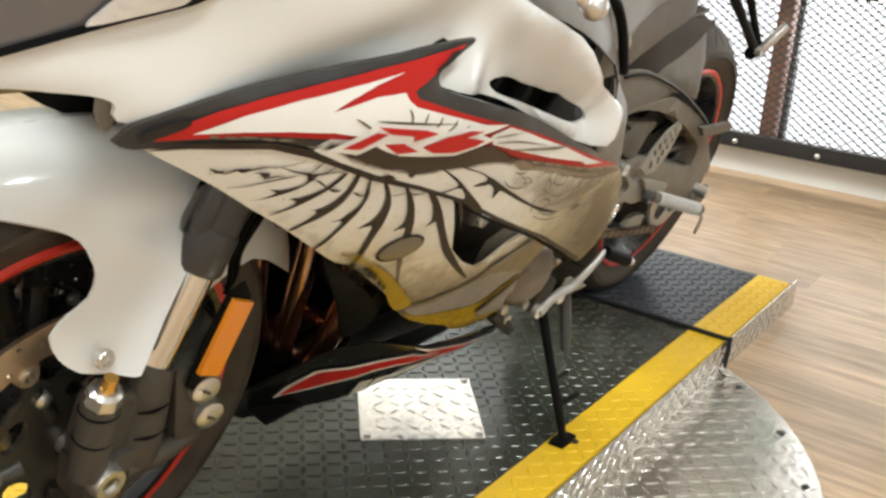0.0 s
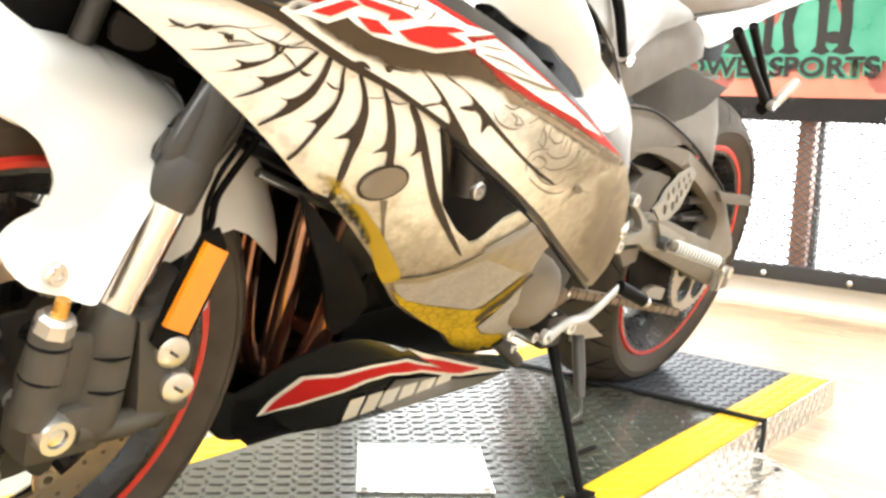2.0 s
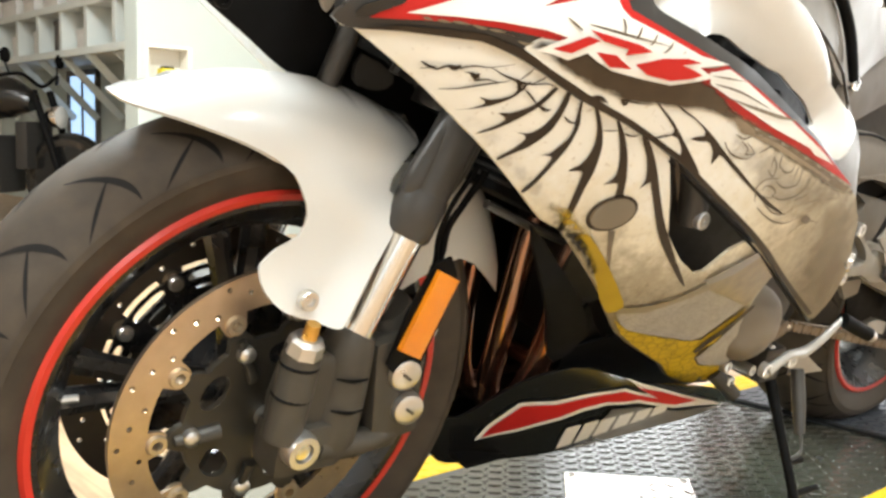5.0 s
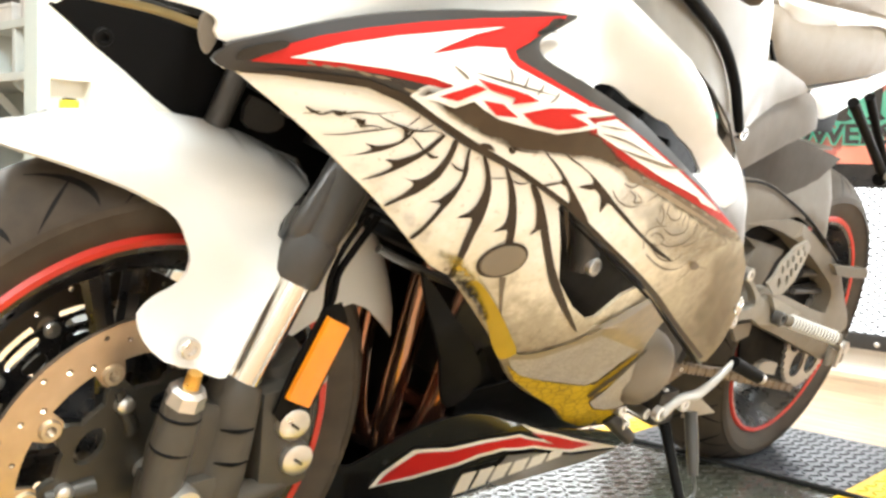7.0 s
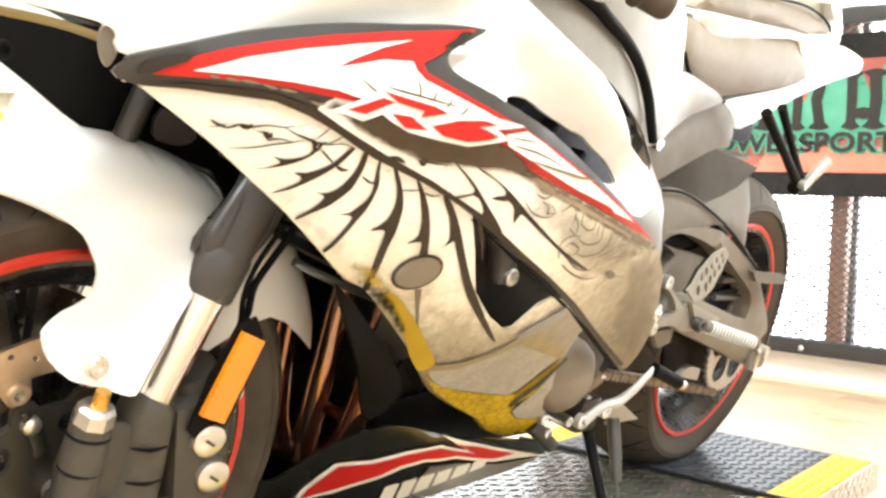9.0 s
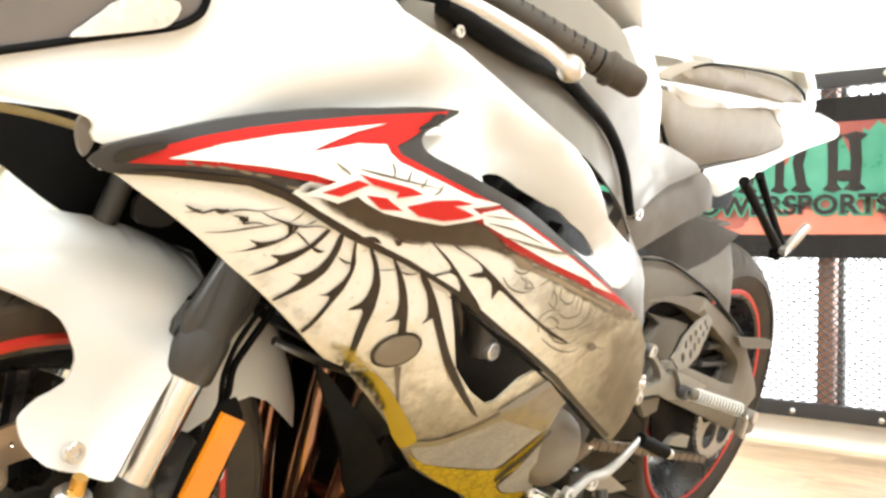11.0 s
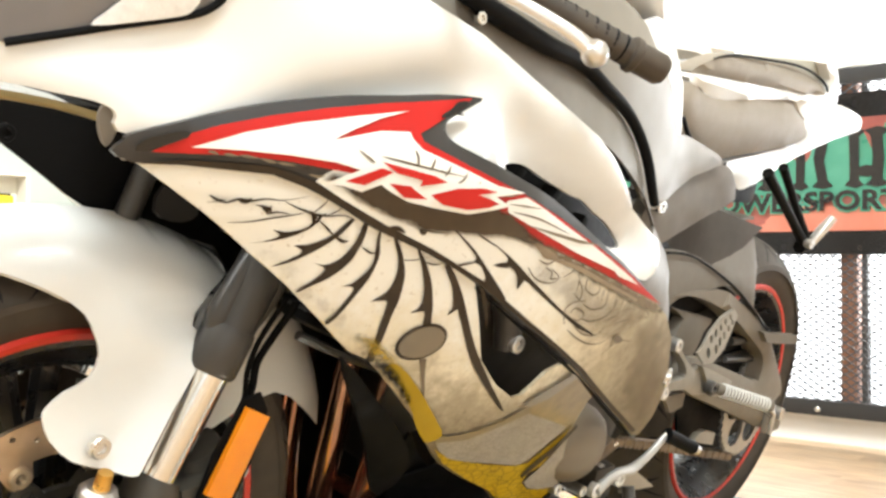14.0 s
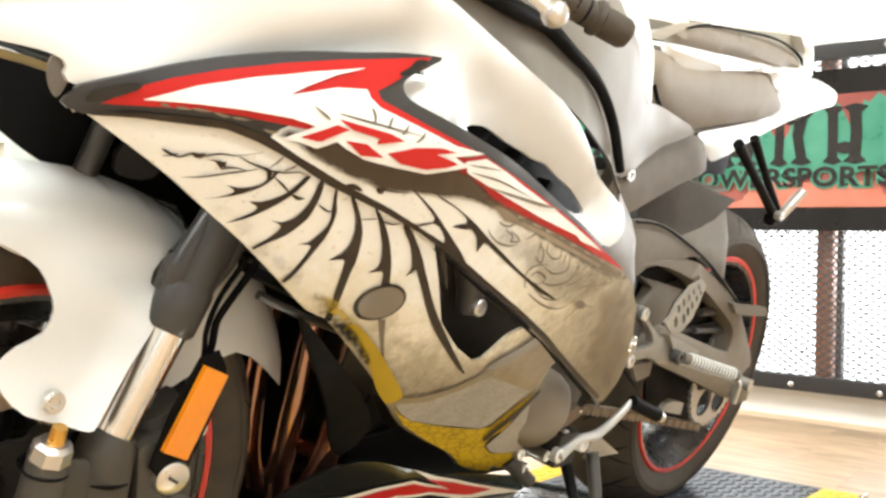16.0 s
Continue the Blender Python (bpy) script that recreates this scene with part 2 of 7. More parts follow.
M = dict(
    pearl=material("white_pearl_paint", (0.74, 0.73, 0.70), 0.26, dark=(0.70, 0.69, 0.655), coat=0.7, scale=14, amount=0.25, rough_var=0.02),
    wing_low=parchment("wing_paint", -0.10, -1.0, -0.325, -0.115, 0.26),
    wing_up=parchment("rear_wing_paint", 1.0, -0.75, 0.03, 0.66, 0.7),
    charcoal=material("charcoal_paint", (0.045, 0.042, 0.040), 0.33, coat=0.3, scale=40),
    red=material("red_vinyl", (0.50, 0.020, 0.016), 0.42, dark=(0.41, 0.017, 0.013), scale=25),
    belly_red=material("deep_red_vinyl", (0.50, 0.016, 0.014), 0.5, dark=(0.40, 0.014, 0.012), scale=25),
    white=material("white_vinyl", (0.82, 0.80, 0.76), 0.4, dark=(0.72, 0.68, 0.6), coat=0.2, scale=25, amount=0.6),
    ink=material("dark_brown_ink", (0.028, 0.019, 0.012), 0.45, dark=(0.075, 0.05, 0.028), scale=55, amount=0.5),
    sketch=material("faded_brown_ink", (0.10, 0.075, 0.048), 0.45, dark=(0.22, 0.165, 0.11), scale=80, amount=0.7),
    grime=material("umber_airbrush", (0.17, 0.12, 0.075), 0.45, dark=(0.36, 0.28, 0.18), scale=30, amount=0.7),
    umber=spray("umber_spray", (0.055, 0.037, 0.022), 0.97, (0.10, 0.07, 0.042)),
    brown=spray("brown_spray", (0.20, 0.145, 0.085), 0.75, (0.12, 0.085, 0.05)),
    ochre=spray("yellow_spray", (0.50, 0.34, 0.02), 0.95, (0.30, 0.20, 0.02)),
    lemon=material("deep_yellow_paint", (0.40, 0.265, 0.008), 0.5, dark=(0.31, 0.20, 0.008), scale=45, amount=0.7),
    wash=spray("pale_brown_wash", (0.24, 0.18, 0.11), 0.38, (0.16, 0.115, 0.07)),
    # shading of the rolled-under leading edge, put into the colour
    edge_shade=spray("rolled_edge_shade", (0.010, 0.009, 0.008), 1.0, grain=0.45),
    yellow=scales("yellow_scale_paint", (0.47, 0.305, 0.007), (0.10, 0.06, 0.005), 105),
    mosaic=scales("pale_scale_paint", (0.34, 0.305, 0.265), (0.21, 0.18, 0.145), 190),
    ochretan=material("ochre_tan_paint", (0.24, 0.17, 0.085), 0.4, dark=(0.13, 0.10, 0.065), scale=70, amount=0.9, coat=0.3),
    tanband=material("tan_band_paint", (0.165, 0.13, 0.085), 0.4, dark=(0.25, 0.195, 0.125), scale=25, coat=0.3),
    gloss=material("black_gloss_paint", (0.009, 0.0085, 0.008), 0.24, coat=0.12, scale=30, bump=0.01),
    swoosh=material("faded_grey_print", (0.22, 0.20, 0.18), 0.4, dark=(0.06, 0.055, 0.05), scale=22, amount=0.9, coat=0.1),
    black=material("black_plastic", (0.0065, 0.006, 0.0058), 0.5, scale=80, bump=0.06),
    matt=material("matt_grey_plastic", (0.165, 0.142, 0.115), 0.5, dark=(0.135, 0.115, 0.09), scale=60, bump=0.04),
    silver_grey=material("satin_grey_paint", (0.225, 0.198, 0.165), 0.40, dark=(0.185, 0.162, 0.135), scale=30, coat=0.2),
    frame=material("black_cast_alloy", (0.075, 0.068, 0.062), 0.45, metal=0.35, scale=50, bump=0.08),
    rubber=material("tyre_rubber", (0.046, 0.037, 0.029), 0.62, dark=(0.095, 0.074, 0.054), scale=35, amount=0.8, bump=0.08),
    groove=material("tread_groove_rubber", (0.012, 0.011, 0.011), 0.8),
    wheel=material("black_wheel_paint", (0.016, 0.015, 0.015), 0.28, coat=0.3, scale=50),
    ring=material("red_rim_tape", (0.62, 0.036, 0.022), 0.36, dark=(0.50, 0.03, 0.016), coat=0.1, scale=30),
    disc=material("brake_disc_steel", (0.60, 0.48, 0.36), 0.34, metal=0.9, dark=(0.42, 0.31, 0.20), scale=50, amount=0.8, bump=0.05),
    slider=material("slider_steel", (0.78, 0.775, 0.76), 0.16, metal=1.0, dark=(0.66, 0.64, 0.61), scale=70),
    chrome=material("polished_steel", (0.80, 0.79, 0.77), 0.12, metal=1.0, dark=(0.66, 0.64, 0.61), scale=70),
    alloy=material("bright_alloy", (0.70, 0.68, 0.65), 0.3, metal=0.9, dark=(0.5, 0.48, 0.45), scale=60, bump=0.05),
    hugdark=material("black_moulded_plastic", (0.070, 0.058, 0.045), 0.6, scale=40, bump=0.05),
    swing=material("dark_grey_cast_alloy", (0.205, 0.175, 0.14), 0.5, metal=0.05, dark=(0.16, 0.135, 0.105), scale=40, bump=0.06),
    knurl=material("bare_cast_alloy", (0.82, 0.80, 0.76), 0.42, metal=0.2, dark=(0.58, 0.56, 0.52), scale=60, bump=0.05),
    heel=material("dull_grey_alloy", (0.29, 0.262, 0.22), 0.45, metal=0.2, scale=60, bump=0.05),
    bracket=material("satin_alloy", (0.25, 0.222, 0.185), 0.42, metal=0.15, scale=60, bump=0.05),
    sub=material("dark_satin_plastic", (0.150, 0.127, 0.10), 0.4, scale=40, bump=0.04),
    strip=material("inner_cowl_grey", (0.17, 0.148, 0.12), 0.42, scale=40, bump=0.04),
    carrier=material("dark_carrier_alloy", (0.035, 0.032, 0.027), 0.42, metal=0.3, dark=(0.06, 0.052, 0.038), scale=30, amount=0.8, bump=0.06),
    bobbin=material("dull_bronze_steel", (0.62, 0.52, 0.38), 0.36, metal=0.8, dark=(0.45, 0.35, 0.22), scale=70),
    # darker copy of the disc steel, with the far side's shade in its colour
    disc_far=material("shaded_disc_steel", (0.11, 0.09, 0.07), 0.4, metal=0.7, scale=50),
    fork=material("dark_anodised_alloy", (0.062, 0.058, 0.054), 0.36, metal=0.3, scale=40),
    caliper=material("dark_grey_caliper", (0.060, 0.052, 0.041), 0.5, metal=0.1, dark=(0.042, 0.036, 0.028), scale=50, bump=0.12),
    amber=material("amber_reflector", (0.85, 0.28, 0.01), 0.22, dark=(0.75, 0.21, 0.01), scale=90, coat=0.5, emit=0.0),
    brass=material("brass_fitting", (0.75, 0.42, 0.10), 0.3, metal=0.8, scale=90),
    pipe=material("heat_tinted_steel", (0.36, 0.26, 0.20), 0.17, metal=0.95, dark=(0.40, 0.12, 0.05), scale=16, amount=1.0),
    engine=material("engine_alloy", (0.06, 0.055, 0.05), 0.5, metal=0.5, scale=40, bump=0.1),
    cover=material("tan_engine_cover", (0.175, 0.135, 0.092), 0.5, dark=(0.10, 0.077, 0.05), scale=20, coat=0.0),
    chain=material("chain_steel", (0.20, 0.15, 0.105), 0.45, metal=0.8, dark=(0.10, 0.07, 0.05), scale=120),
    seat=material("grey_seat_vinyl", (0.265, 0.222, 0.175), 0.5, dark=(0.22, 0.182, 0.142), scale=60, bump=0.1, bump_scale=500),
    padcap=material("olive_grey_vinyl", (0.40, 0.375, 0.30), 0.5, dark=(0.34, 0.315, 0.25), scale=60, bump=0.08),
    glass=material("headlamp_lens", (0.13, 0.12, 0.122), 0.10, coat=1.0, scale=20),
    reflector=material("lamp_reflector_plating", (0.82, 0.81, 0.79), 0.3, metal=0.35, dark=(0.55, 0.54, 0.52), scale=120, amount=0.8, bump=0.3, bump_scale=160),
    lever=material("dull_alloy", (0.46, 0.445, 0.42), 0.36, metal=0.7, dark=(0.33, 0.31, 0.28), scale=70, bump=0.05),
    gold=material("gold_trim", (0.34, 0.26, 0.12), 0.35, metal=0.7, scale=60),
    plate=material("black_painted_steel", (0.034, 0.027, 0.018), 0.20, metal=0.0, dark=(0.046, 0.060, 0.044), scale=14, amount=0.8, bump=0.05),
    lug_worn=material("worn_black_tread", (0.040, 0.036, 0.029), 0.24, metal=0.1, dark=(0.036, 0.032, 0.026), scale=40, amount=0.8),
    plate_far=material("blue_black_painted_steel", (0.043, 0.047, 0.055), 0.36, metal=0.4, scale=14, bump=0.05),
    tread=material("bright_diamond_plate", (0.62, 0.59, 0.54), 0.22, metal=0.9, dark=(0.50, 0.47, 0.42), scale=18, amount=0.7, bump=0.05),
    safety=material("yellow_safety_paint", (0.74, 0.46, 0.022), 0.45, dark=(0.70, 0.43, 0.02), scale=30, amount=0.8, bump=0.05),
    strap=material("black_rubber_strap", (0.02, 0.02, 0.02), 0.7),
    wall=material("cream_wall_paint", (0.80, 0.77, 0.70), 0.7, dark=(0.76, 0.73, 0.66), scale=6, amount=0.5, bump=0.03),
    skirting=material("white_skirting_paint", (0.80, 0.78, 0.74), 0.5, scale=10, amount=0.25),
    ceiling=material("white_ceiling_paint", (0.80, 0.79, 0.76), 0.8, scale=6, amount=0.2),
    steel=material("black_frame_steel", (0.035, 0.033, 0.032), 0.5, metal=0.3, scale=30, bump=0.08),
    wire=material("grey_mesh_steel", (0.10, 0.10, 0.105), 0.5, metal=0.5, scale=60),
    timber=material("reddish_wood_post", (0.33, 0.15, 0.085), 0.5, dark=(0.22, 0.09, 0.05), scale=18, bump=0.05),
    vinyl_red=material("banner_flame_print", (0.22, 0.045, 0.04), 0.3, dark=(0.42, 0.13, 0.10), scale=9, amount=0.9, coat=0.4),
    vinyl_orange=material("banner_glow_print", (0.52, 0.105, 0.06), 0.3, dark=(0.60, 0.25, 0.18), scale=7, amount=0.9, coat=0.4),
    vinyl_black=material("banner_black_print", (0.02, 0.018, 0.018), 0.25, coat=0.4, scale=20),
    vinyl_green=material("banner_green_print", (0.03, 0.21, 0.13), 0.3, dark=(0.10, 0.34, 0.24), scale=14, amount=0.8, coat=0.4),
    card=material("white_card", (0.72, 0.70, 0.67), 0.7, scale=20),
    shelf=material("white_shelf_paint", (0.60, 0.63, 0.60), 0.55, scale=10, amount=0.25),
    palewall=material("pale_grey_green_wall_paint", (0.50, 0.55, 0.52), 0.7, dark=(0.46, 0.51, 0.48), scale=6, amount=0.4, bump=0.02),
    olive=material("dark_olive_grey_paint", (0.115, 0.108, 0.092), 0.7, scale=5, amount=0.4, bump=0.02),
    dim=material("dark_goods", (0.10, 0.085, 0.07), 0.6, scale=20),
    ytin=material("yellow_tin", (0.75, 0.60, 0.03), 0.4, scale=20),
    blind=material("bright_blue_window_blind", (0.45, 0.66, 0.95), 0.6, scale=10, emit=1.1),
    sky=material("window_daylight", (0.93, 0.96, 1.0), 0.9, scale=3, amount=0.05, emit=2.0),
    front_fill=material("front_fill_glow", (0.75, 0.80, 0.85), 0.9, scale=3, amount=0.2, emit=0.7),
    tube=material("fluorescent_tube", (1.0, 0.95, 0.86), 0.5, emit=6.0),
)

for dull in ("black", "matt", "hugdark", "strap", "groove", "rubber", "engine", "swing", "sub", "safety", "ink", "charcoal", "belly_red", "lemon", "red"):
    M[dull].node_tree.nodes["Principled BSDF"].inputs["Specular IOR Level"].default_value = 0.22
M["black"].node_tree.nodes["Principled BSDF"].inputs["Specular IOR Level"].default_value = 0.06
for dull in ("plate", "lug_worn", "plate_far"):
    M[dull].node_tree.nodes["Principled BSDF"].inputs["Specular IOR Level"].default_value = 0.3
for dull in ("hugdark", "matt", "swing"):
    M[dull].node_tree.nodes["Principled BSDF"].inputs["Specular IOR Level"].default_value = 0.08


# ---------------------------------------------------------------- mesh tools
def part(name, bm, mat, parent, label="", smooth=True):
    """One bmesh as one mesh object under a thing or a part."""
    bmesh.ops.recalc_face_normals(bm, faces=bm.faces)
    me = bpy.data.meshes.new(name)
    bm.to_mesh(me)
    bm.free()
    me.materials.append(mat)
    if smooth:
        for p in me.polygons:
            p.use_smooth = True
        me.set_sharp_from_angle(angle=radians(38))
    ob = new(name, me)
    if parent:
        ob.parent = parent
    return tagged(ob, label)


def thing(name, label, category, at=None, group="", kind=""):
    ob = new(name)
    ob.empty_display_size = 0.1
    if at is not None:
        ob.matrix_world = at
    return tagged(ob, label, category, group, kind)


def mirrored(ob, label=""):
    """The same part on the other side of its thing."""
    c = ob.copy()
    scene.collection.objects.link(c)
    c.scale = (1, -1, 1)
    return tagged(c, label)


def curve(points, n=6, closed=False):
    """A smooth line through the points."""
    pts = [Vector(p) for p in points]
    k, res = len(pts), []
    for i in range(k if closed else k - 1):
        p = [pts[(i + j) % k] if closed else pts[min(max(i + j, 0), k - 1)] for j in (-1, 0, 1, 2)]
        for s in range(n):
            t = s / n
            res.append(0.5 * (2 * p[1] + (p[2] - p[0]) * t + (2 * p[0] - 5 * p[1] + 4 * p[2] - p[3]) * t * t
                              + (3 * p[1] - p[0] - 3 * p[2] + p[3]) * t ** 3))
    if not closed:
        res.append(pts[-1])
    return res


def tube(points, radius, n=12, smooth=5, flat=1.0):
    """A round bar along a line; radius is a number or a list of radii, one for each point."""
    pts = curve(points, smooth) if smooth > 1 else [Vector(p) for p in points]
    rs = radius if isinstance(radius, (list, tuple)) else [radius] * len(points)
    bm, rings, side = bmesh.new(), [], None
    for i, p in enumerate(pts):
        d = (pts[min(i + 1, len(pts) - 1)] - pts[max(i - 1, 0)]).normalized()
        if side is None:
            side = d.orthogonal().normalized()
        side = (side - d * side.dot(d)).normalized()
        up = d.cross(side)
        f = i / max(1, len(pts) - 1) * (len(rs) - 1)
        a = min(int(f), len(rs) - 2) if len(rs) > 1 else 0
        r = rs[a] + (rs[min(a + 1, len(rs) - 1)] - rs[a]) * (f - a)
        rings.append([bm.verts.new(p + (side * math.cos(q) + up * flat * math.sin(q)) * r)
                      for q in (2 * math.pi * j / n for j in range(n))])
    for a, b in zip(rings, rings[1:]):
        for j in range(n):
            bm.faces.new((a[j], a[(j + 1) % n], b[(j + 1) % n], b[j]))
    bm.faces.new(rings[0])
    bm.faces.new(rings[-1])
    return bm


def lathe(profile, centre, axis, n=48, closed=False):
    """A profile of (radius, distance along the axis) turned about the axis."""
    axis = Vector(axis).normalized()
    u = axis.orthogonal().normalized()
    v = axis.cross(u)
    bm, rings, c = bmesh.new(), [], Vector(centre)
    for r, a in profile:
        rings.append([bm.verts.new(c + axis * a + (u * math.cos(q) + v * math.sin(q)) * max(r, 1e-5))
                      for q in (2 * math.pi * j / n for j in range(n))])
    pairs = list(zip(rings, rings[1:])) + ([(rings[-1], rings[0])] if closed else [])
    for a, b in pairs:
        for j in range(n):
            bm.faces.new((a[j], a[(j + 1) % n], b[(j + 1) % n], b[j]))
    if not closed:
        bm.faces.new(rings[0])
        bm.faces.new(rings[-1])
    return bm


def box(centre, size, bevel=0.002, turn=None):
    bm = bmesh.new()
    bmesh.ops.create_cube(bm, size=1.0)
    bmesh.ops.scale(bm, vec=size, verts=bm.verts)
    if bevel:
        bmesh.ops.bevel(bm, geom=list(bm.edges), offset=bevel, segments=2, affect="EDGES", profile=0.7)
    m = Matrix.Translation(centre) @ (turn or Matrix())
    bmesh.ops.transform(bm, matrix=m, verts=bm.verts)
    return bm


def join(*bms):
    res = bms[0]
    for b in bms[1:]:
        me = bpy.data.meshes.new("joined")
        b.to_mesh(me)
        b.free()
        res.from_mesh(me)
        bpy.data.meshes.remove(me)
    return res


def inside(p, poly):
    hit, j = False, len(poly) - 1
    for i in range(len(poly)):
        (xi, yi), (xj, yj) = poly[i][:2], poly[j][:2]
        if (yi > p[1]) != (yj > p[1]) and p[0] < (xj - xi) * (p[1] - yi) / (yj - yi) + xi:
            hit = not hit
        j = i
    return hit


def edge_distance(p, poly):
    best = 9.0
    for a, b in zip(poly, poly[1:] + poly[:1]):
        ax, ay, dx, dy = a[0], a[1], b[0] - a[0], b[1] - a[1]
        t = max(0.0, min(1.0, ((p[0] - ax) * dx + (p[1] - ay) * dy) / (dx * dx + dy * dy + 1e-12)))
        best = min(best, math.hypot(p[0] - ax - t * dx, p[1] - ay - t * dy))
    return best


def sheet(outline, place, holes=(), step=0.014, thick=0.004, lip=0.003, rounded=3):
    """A shell over an outline: place(u, v, depth) puts a point of the outline's plane in space, depth metres below the skin."""
    loops = [outline] + list(holes)
    if rounded > 1:
        loops = [[tuple(p)[:2] for p in curve([(*q, 0) for q in lp], rounded, True)] for lp in loops]
    verts, edges, sunk = [], [], []
    for lp in loops:
        s = len(verts)
        verts += [Vector(p) for p in lp]
        sunk += [lip] * len(lp)
        edges += [(s + i, s + (i + 1) % len(lp)) for i in range(len(lp))]
    us, vs = [p[0] for p in loops[0]], [p[1] for p in loops[0]]
    nu, nv = int((max(us) - min(us)) / step) + 1, int((max(vs) - min(vs)) / step) + 1
    for i in range(nu + 1):
        for j in range(nv + 1):
            p = (min(us) + (i + 0.5 * (j % 2)) * step, min(vs) + j * step)
            if inside(p, loops[0]) and not any(inside(p, h) for h in loops[1:]):
                if min(edge_distance(p, lp) for lp in loops) > step * 0.35:
                    verts.append(Vector(p))
                    sunk.append(0.0)
    vo, _, fo, ov, _, _ = delaunay_2d_cdt(verts, edges, [], 0, 1e-6)
    bm, top, low = bmesh.new(), [], []
    for p, src in zip(vo, ov):
        d = sunk[src[0]] if src else lip
        top.append(bm.verts.new(place(p[0], p[1], d)))
        low.append(bm.verts.new(place(p[0], p[1], thick + lip)) if thick else None)
    for f in fo:
        c = (sum(vo[i][0] for i in f) / len(f), sum(vo[i][1] for i in f) / len(f))
        if not inside(c, loops[0]) or any(inside(c, h) for h in loops[1:]):
            continue
        bm.faces.new([top[i] for i in f])
        if thick:
            bm.faces.new([low[i] for i in reversed(f)])
    if thick:
        index = {v: i for i, v in enumerate(top)}
        for e in [e for e in bm.edges if e.is_boundary and e.verts[0] in index]:
            a, b = index[e.verts[0]], index[e.verts[1]]
            bm.faces.new((top[a], top[b], low[b], low[a]))
    bmesh.ops.delete(bm, geom=[v for v in bm.verts if not v.link_faces], context="VERTS")
    return bm


# half width of the side fairing over length (rows) and height (columns)
FAIR_X = [-0.20, -0.06, 0.08, 0.22, 0.36, 0.50, 0.75, 0.95]
FAIR_Z = [-0.14, 0.0, 0.1, 0.2, 0.3, 0.4, 0.48, 0.56, 0.66, 0.78]
FAIR_W = [
    [0.050, 0.060, 0.080, 0.100, 0.120, 0.130, 0.135, 0.142, 0.140, 0.120],
    [0.050, 0.070, 0.090, 0.120, 0.150, 0.186, 0.178, 0.187, 0.175, 0.150],
    [0.050, 0.080, 0.120, 0.165, 0.215, 0.250, 0.240, 0.230, 0.195, 0.160],
    [0.035, 0.105, 0.165, 0.215, 0.258, 0.284, 0.266, 0.248, 0.204, 0.160],
    [0.065, 0.150, 0.205, 0.250, 0.282, 0.290, 0.268, 0.238, 0.188, 0.150],
    [0.085, 0.175, 0.220, 0.258, 0.284, 0.284, 0.252, 0.208, 0.170, 0.140],
    [0.110, 0.190, 0.236, 0.248, 0.242, 0.196, 0.168, 0.150, 0.140, 0.120],
    [0.120, 0.190, 0.220, 0.220, 0.200, 0.160, 0.140, 0.130, 0.120, 0.110],
]


def spline(p, t):
    return 0.5 * (2 * p[1] + (p[2] - p[0]) * t + (2 * p[0] - 5 * p[1] + 4 * p[2] - p[3]) * t * t
                  + (3 * p[1] - p[0] - 3 * p[2] + p[3]) * t ** 3)


def cell(a, v):
    v = min(max(v, a[0]), a[-1])
    i = max(k for k in range(len(a) - 1) if v >= a[k])
    return i, (v - a[i]) / (a[i + 1] - a[i])


def half_width(x, z):
    (i, u), (j, v) = cell(FAIR_X, x), cell(FAIR_Z, z)
    rows = []
    for di in (-1, 0, 1, 2):
        row = FAIR_W[min(max(i + di, 0), len(FAIR_X) - 1)]
        rows.append(spline([row[min(max(j + dj, 0), len(FAIR_Z) - 1)] for dj in (-1, 0, 1, 2)], v))
    return spline(rows, u)


def skin(out=0.0):
    """Places points on the left fairing, out metres proud of it."""
    def place(x, z, depth):
        return Vector((x, -(half_width(x, z) + out - depth), z))
    return place


def slab(y0, y1):
    """Places points on an upright plate in the bike's length, from y0 inwards."""
    def place(x, z, depth):
        return Vector((x, y0 + (depth if y1 > y0 else -depth), z))
    return place


def plate(outline, y, thick, holes=(), rounded=2, lip=0.0015, step=0.03):
    """A flat plate in the bike's length, its outer face at y, going inwards."""
    return sheet(outline, slab(y, y + 1), holes, step, thick, lip, rounded)


def dense(outline, step):
    """The outline with points added along its long edges."""
    res = []
    for (x0, z0), (x1, z1) in zip(outline, outline[1:] + outline[:1]):
        n = max(1, int(math.hypot(x1 - x0, z1 - z0) / step))
        res += [(x0 + (x1 - x0) * k / n, z0 + (z1 - z0) * k / n) for k in range(n)]
    return res


def decal(name, outline, out, mat, parent, rounded=1, step=0.010, label="", place=skin):
    if rounded == 1:
        outline = dense(outline, step)
    return part(name, sheet(outline, place(out), (), step, 0, 0.0, rounded), mat, parent, label)


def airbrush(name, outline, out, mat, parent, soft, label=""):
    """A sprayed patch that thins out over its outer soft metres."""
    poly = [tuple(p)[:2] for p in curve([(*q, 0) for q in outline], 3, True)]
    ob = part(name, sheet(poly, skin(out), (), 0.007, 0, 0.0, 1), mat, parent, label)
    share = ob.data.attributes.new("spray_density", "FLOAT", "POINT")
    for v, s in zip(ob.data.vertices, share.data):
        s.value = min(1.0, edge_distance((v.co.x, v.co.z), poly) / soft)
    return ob


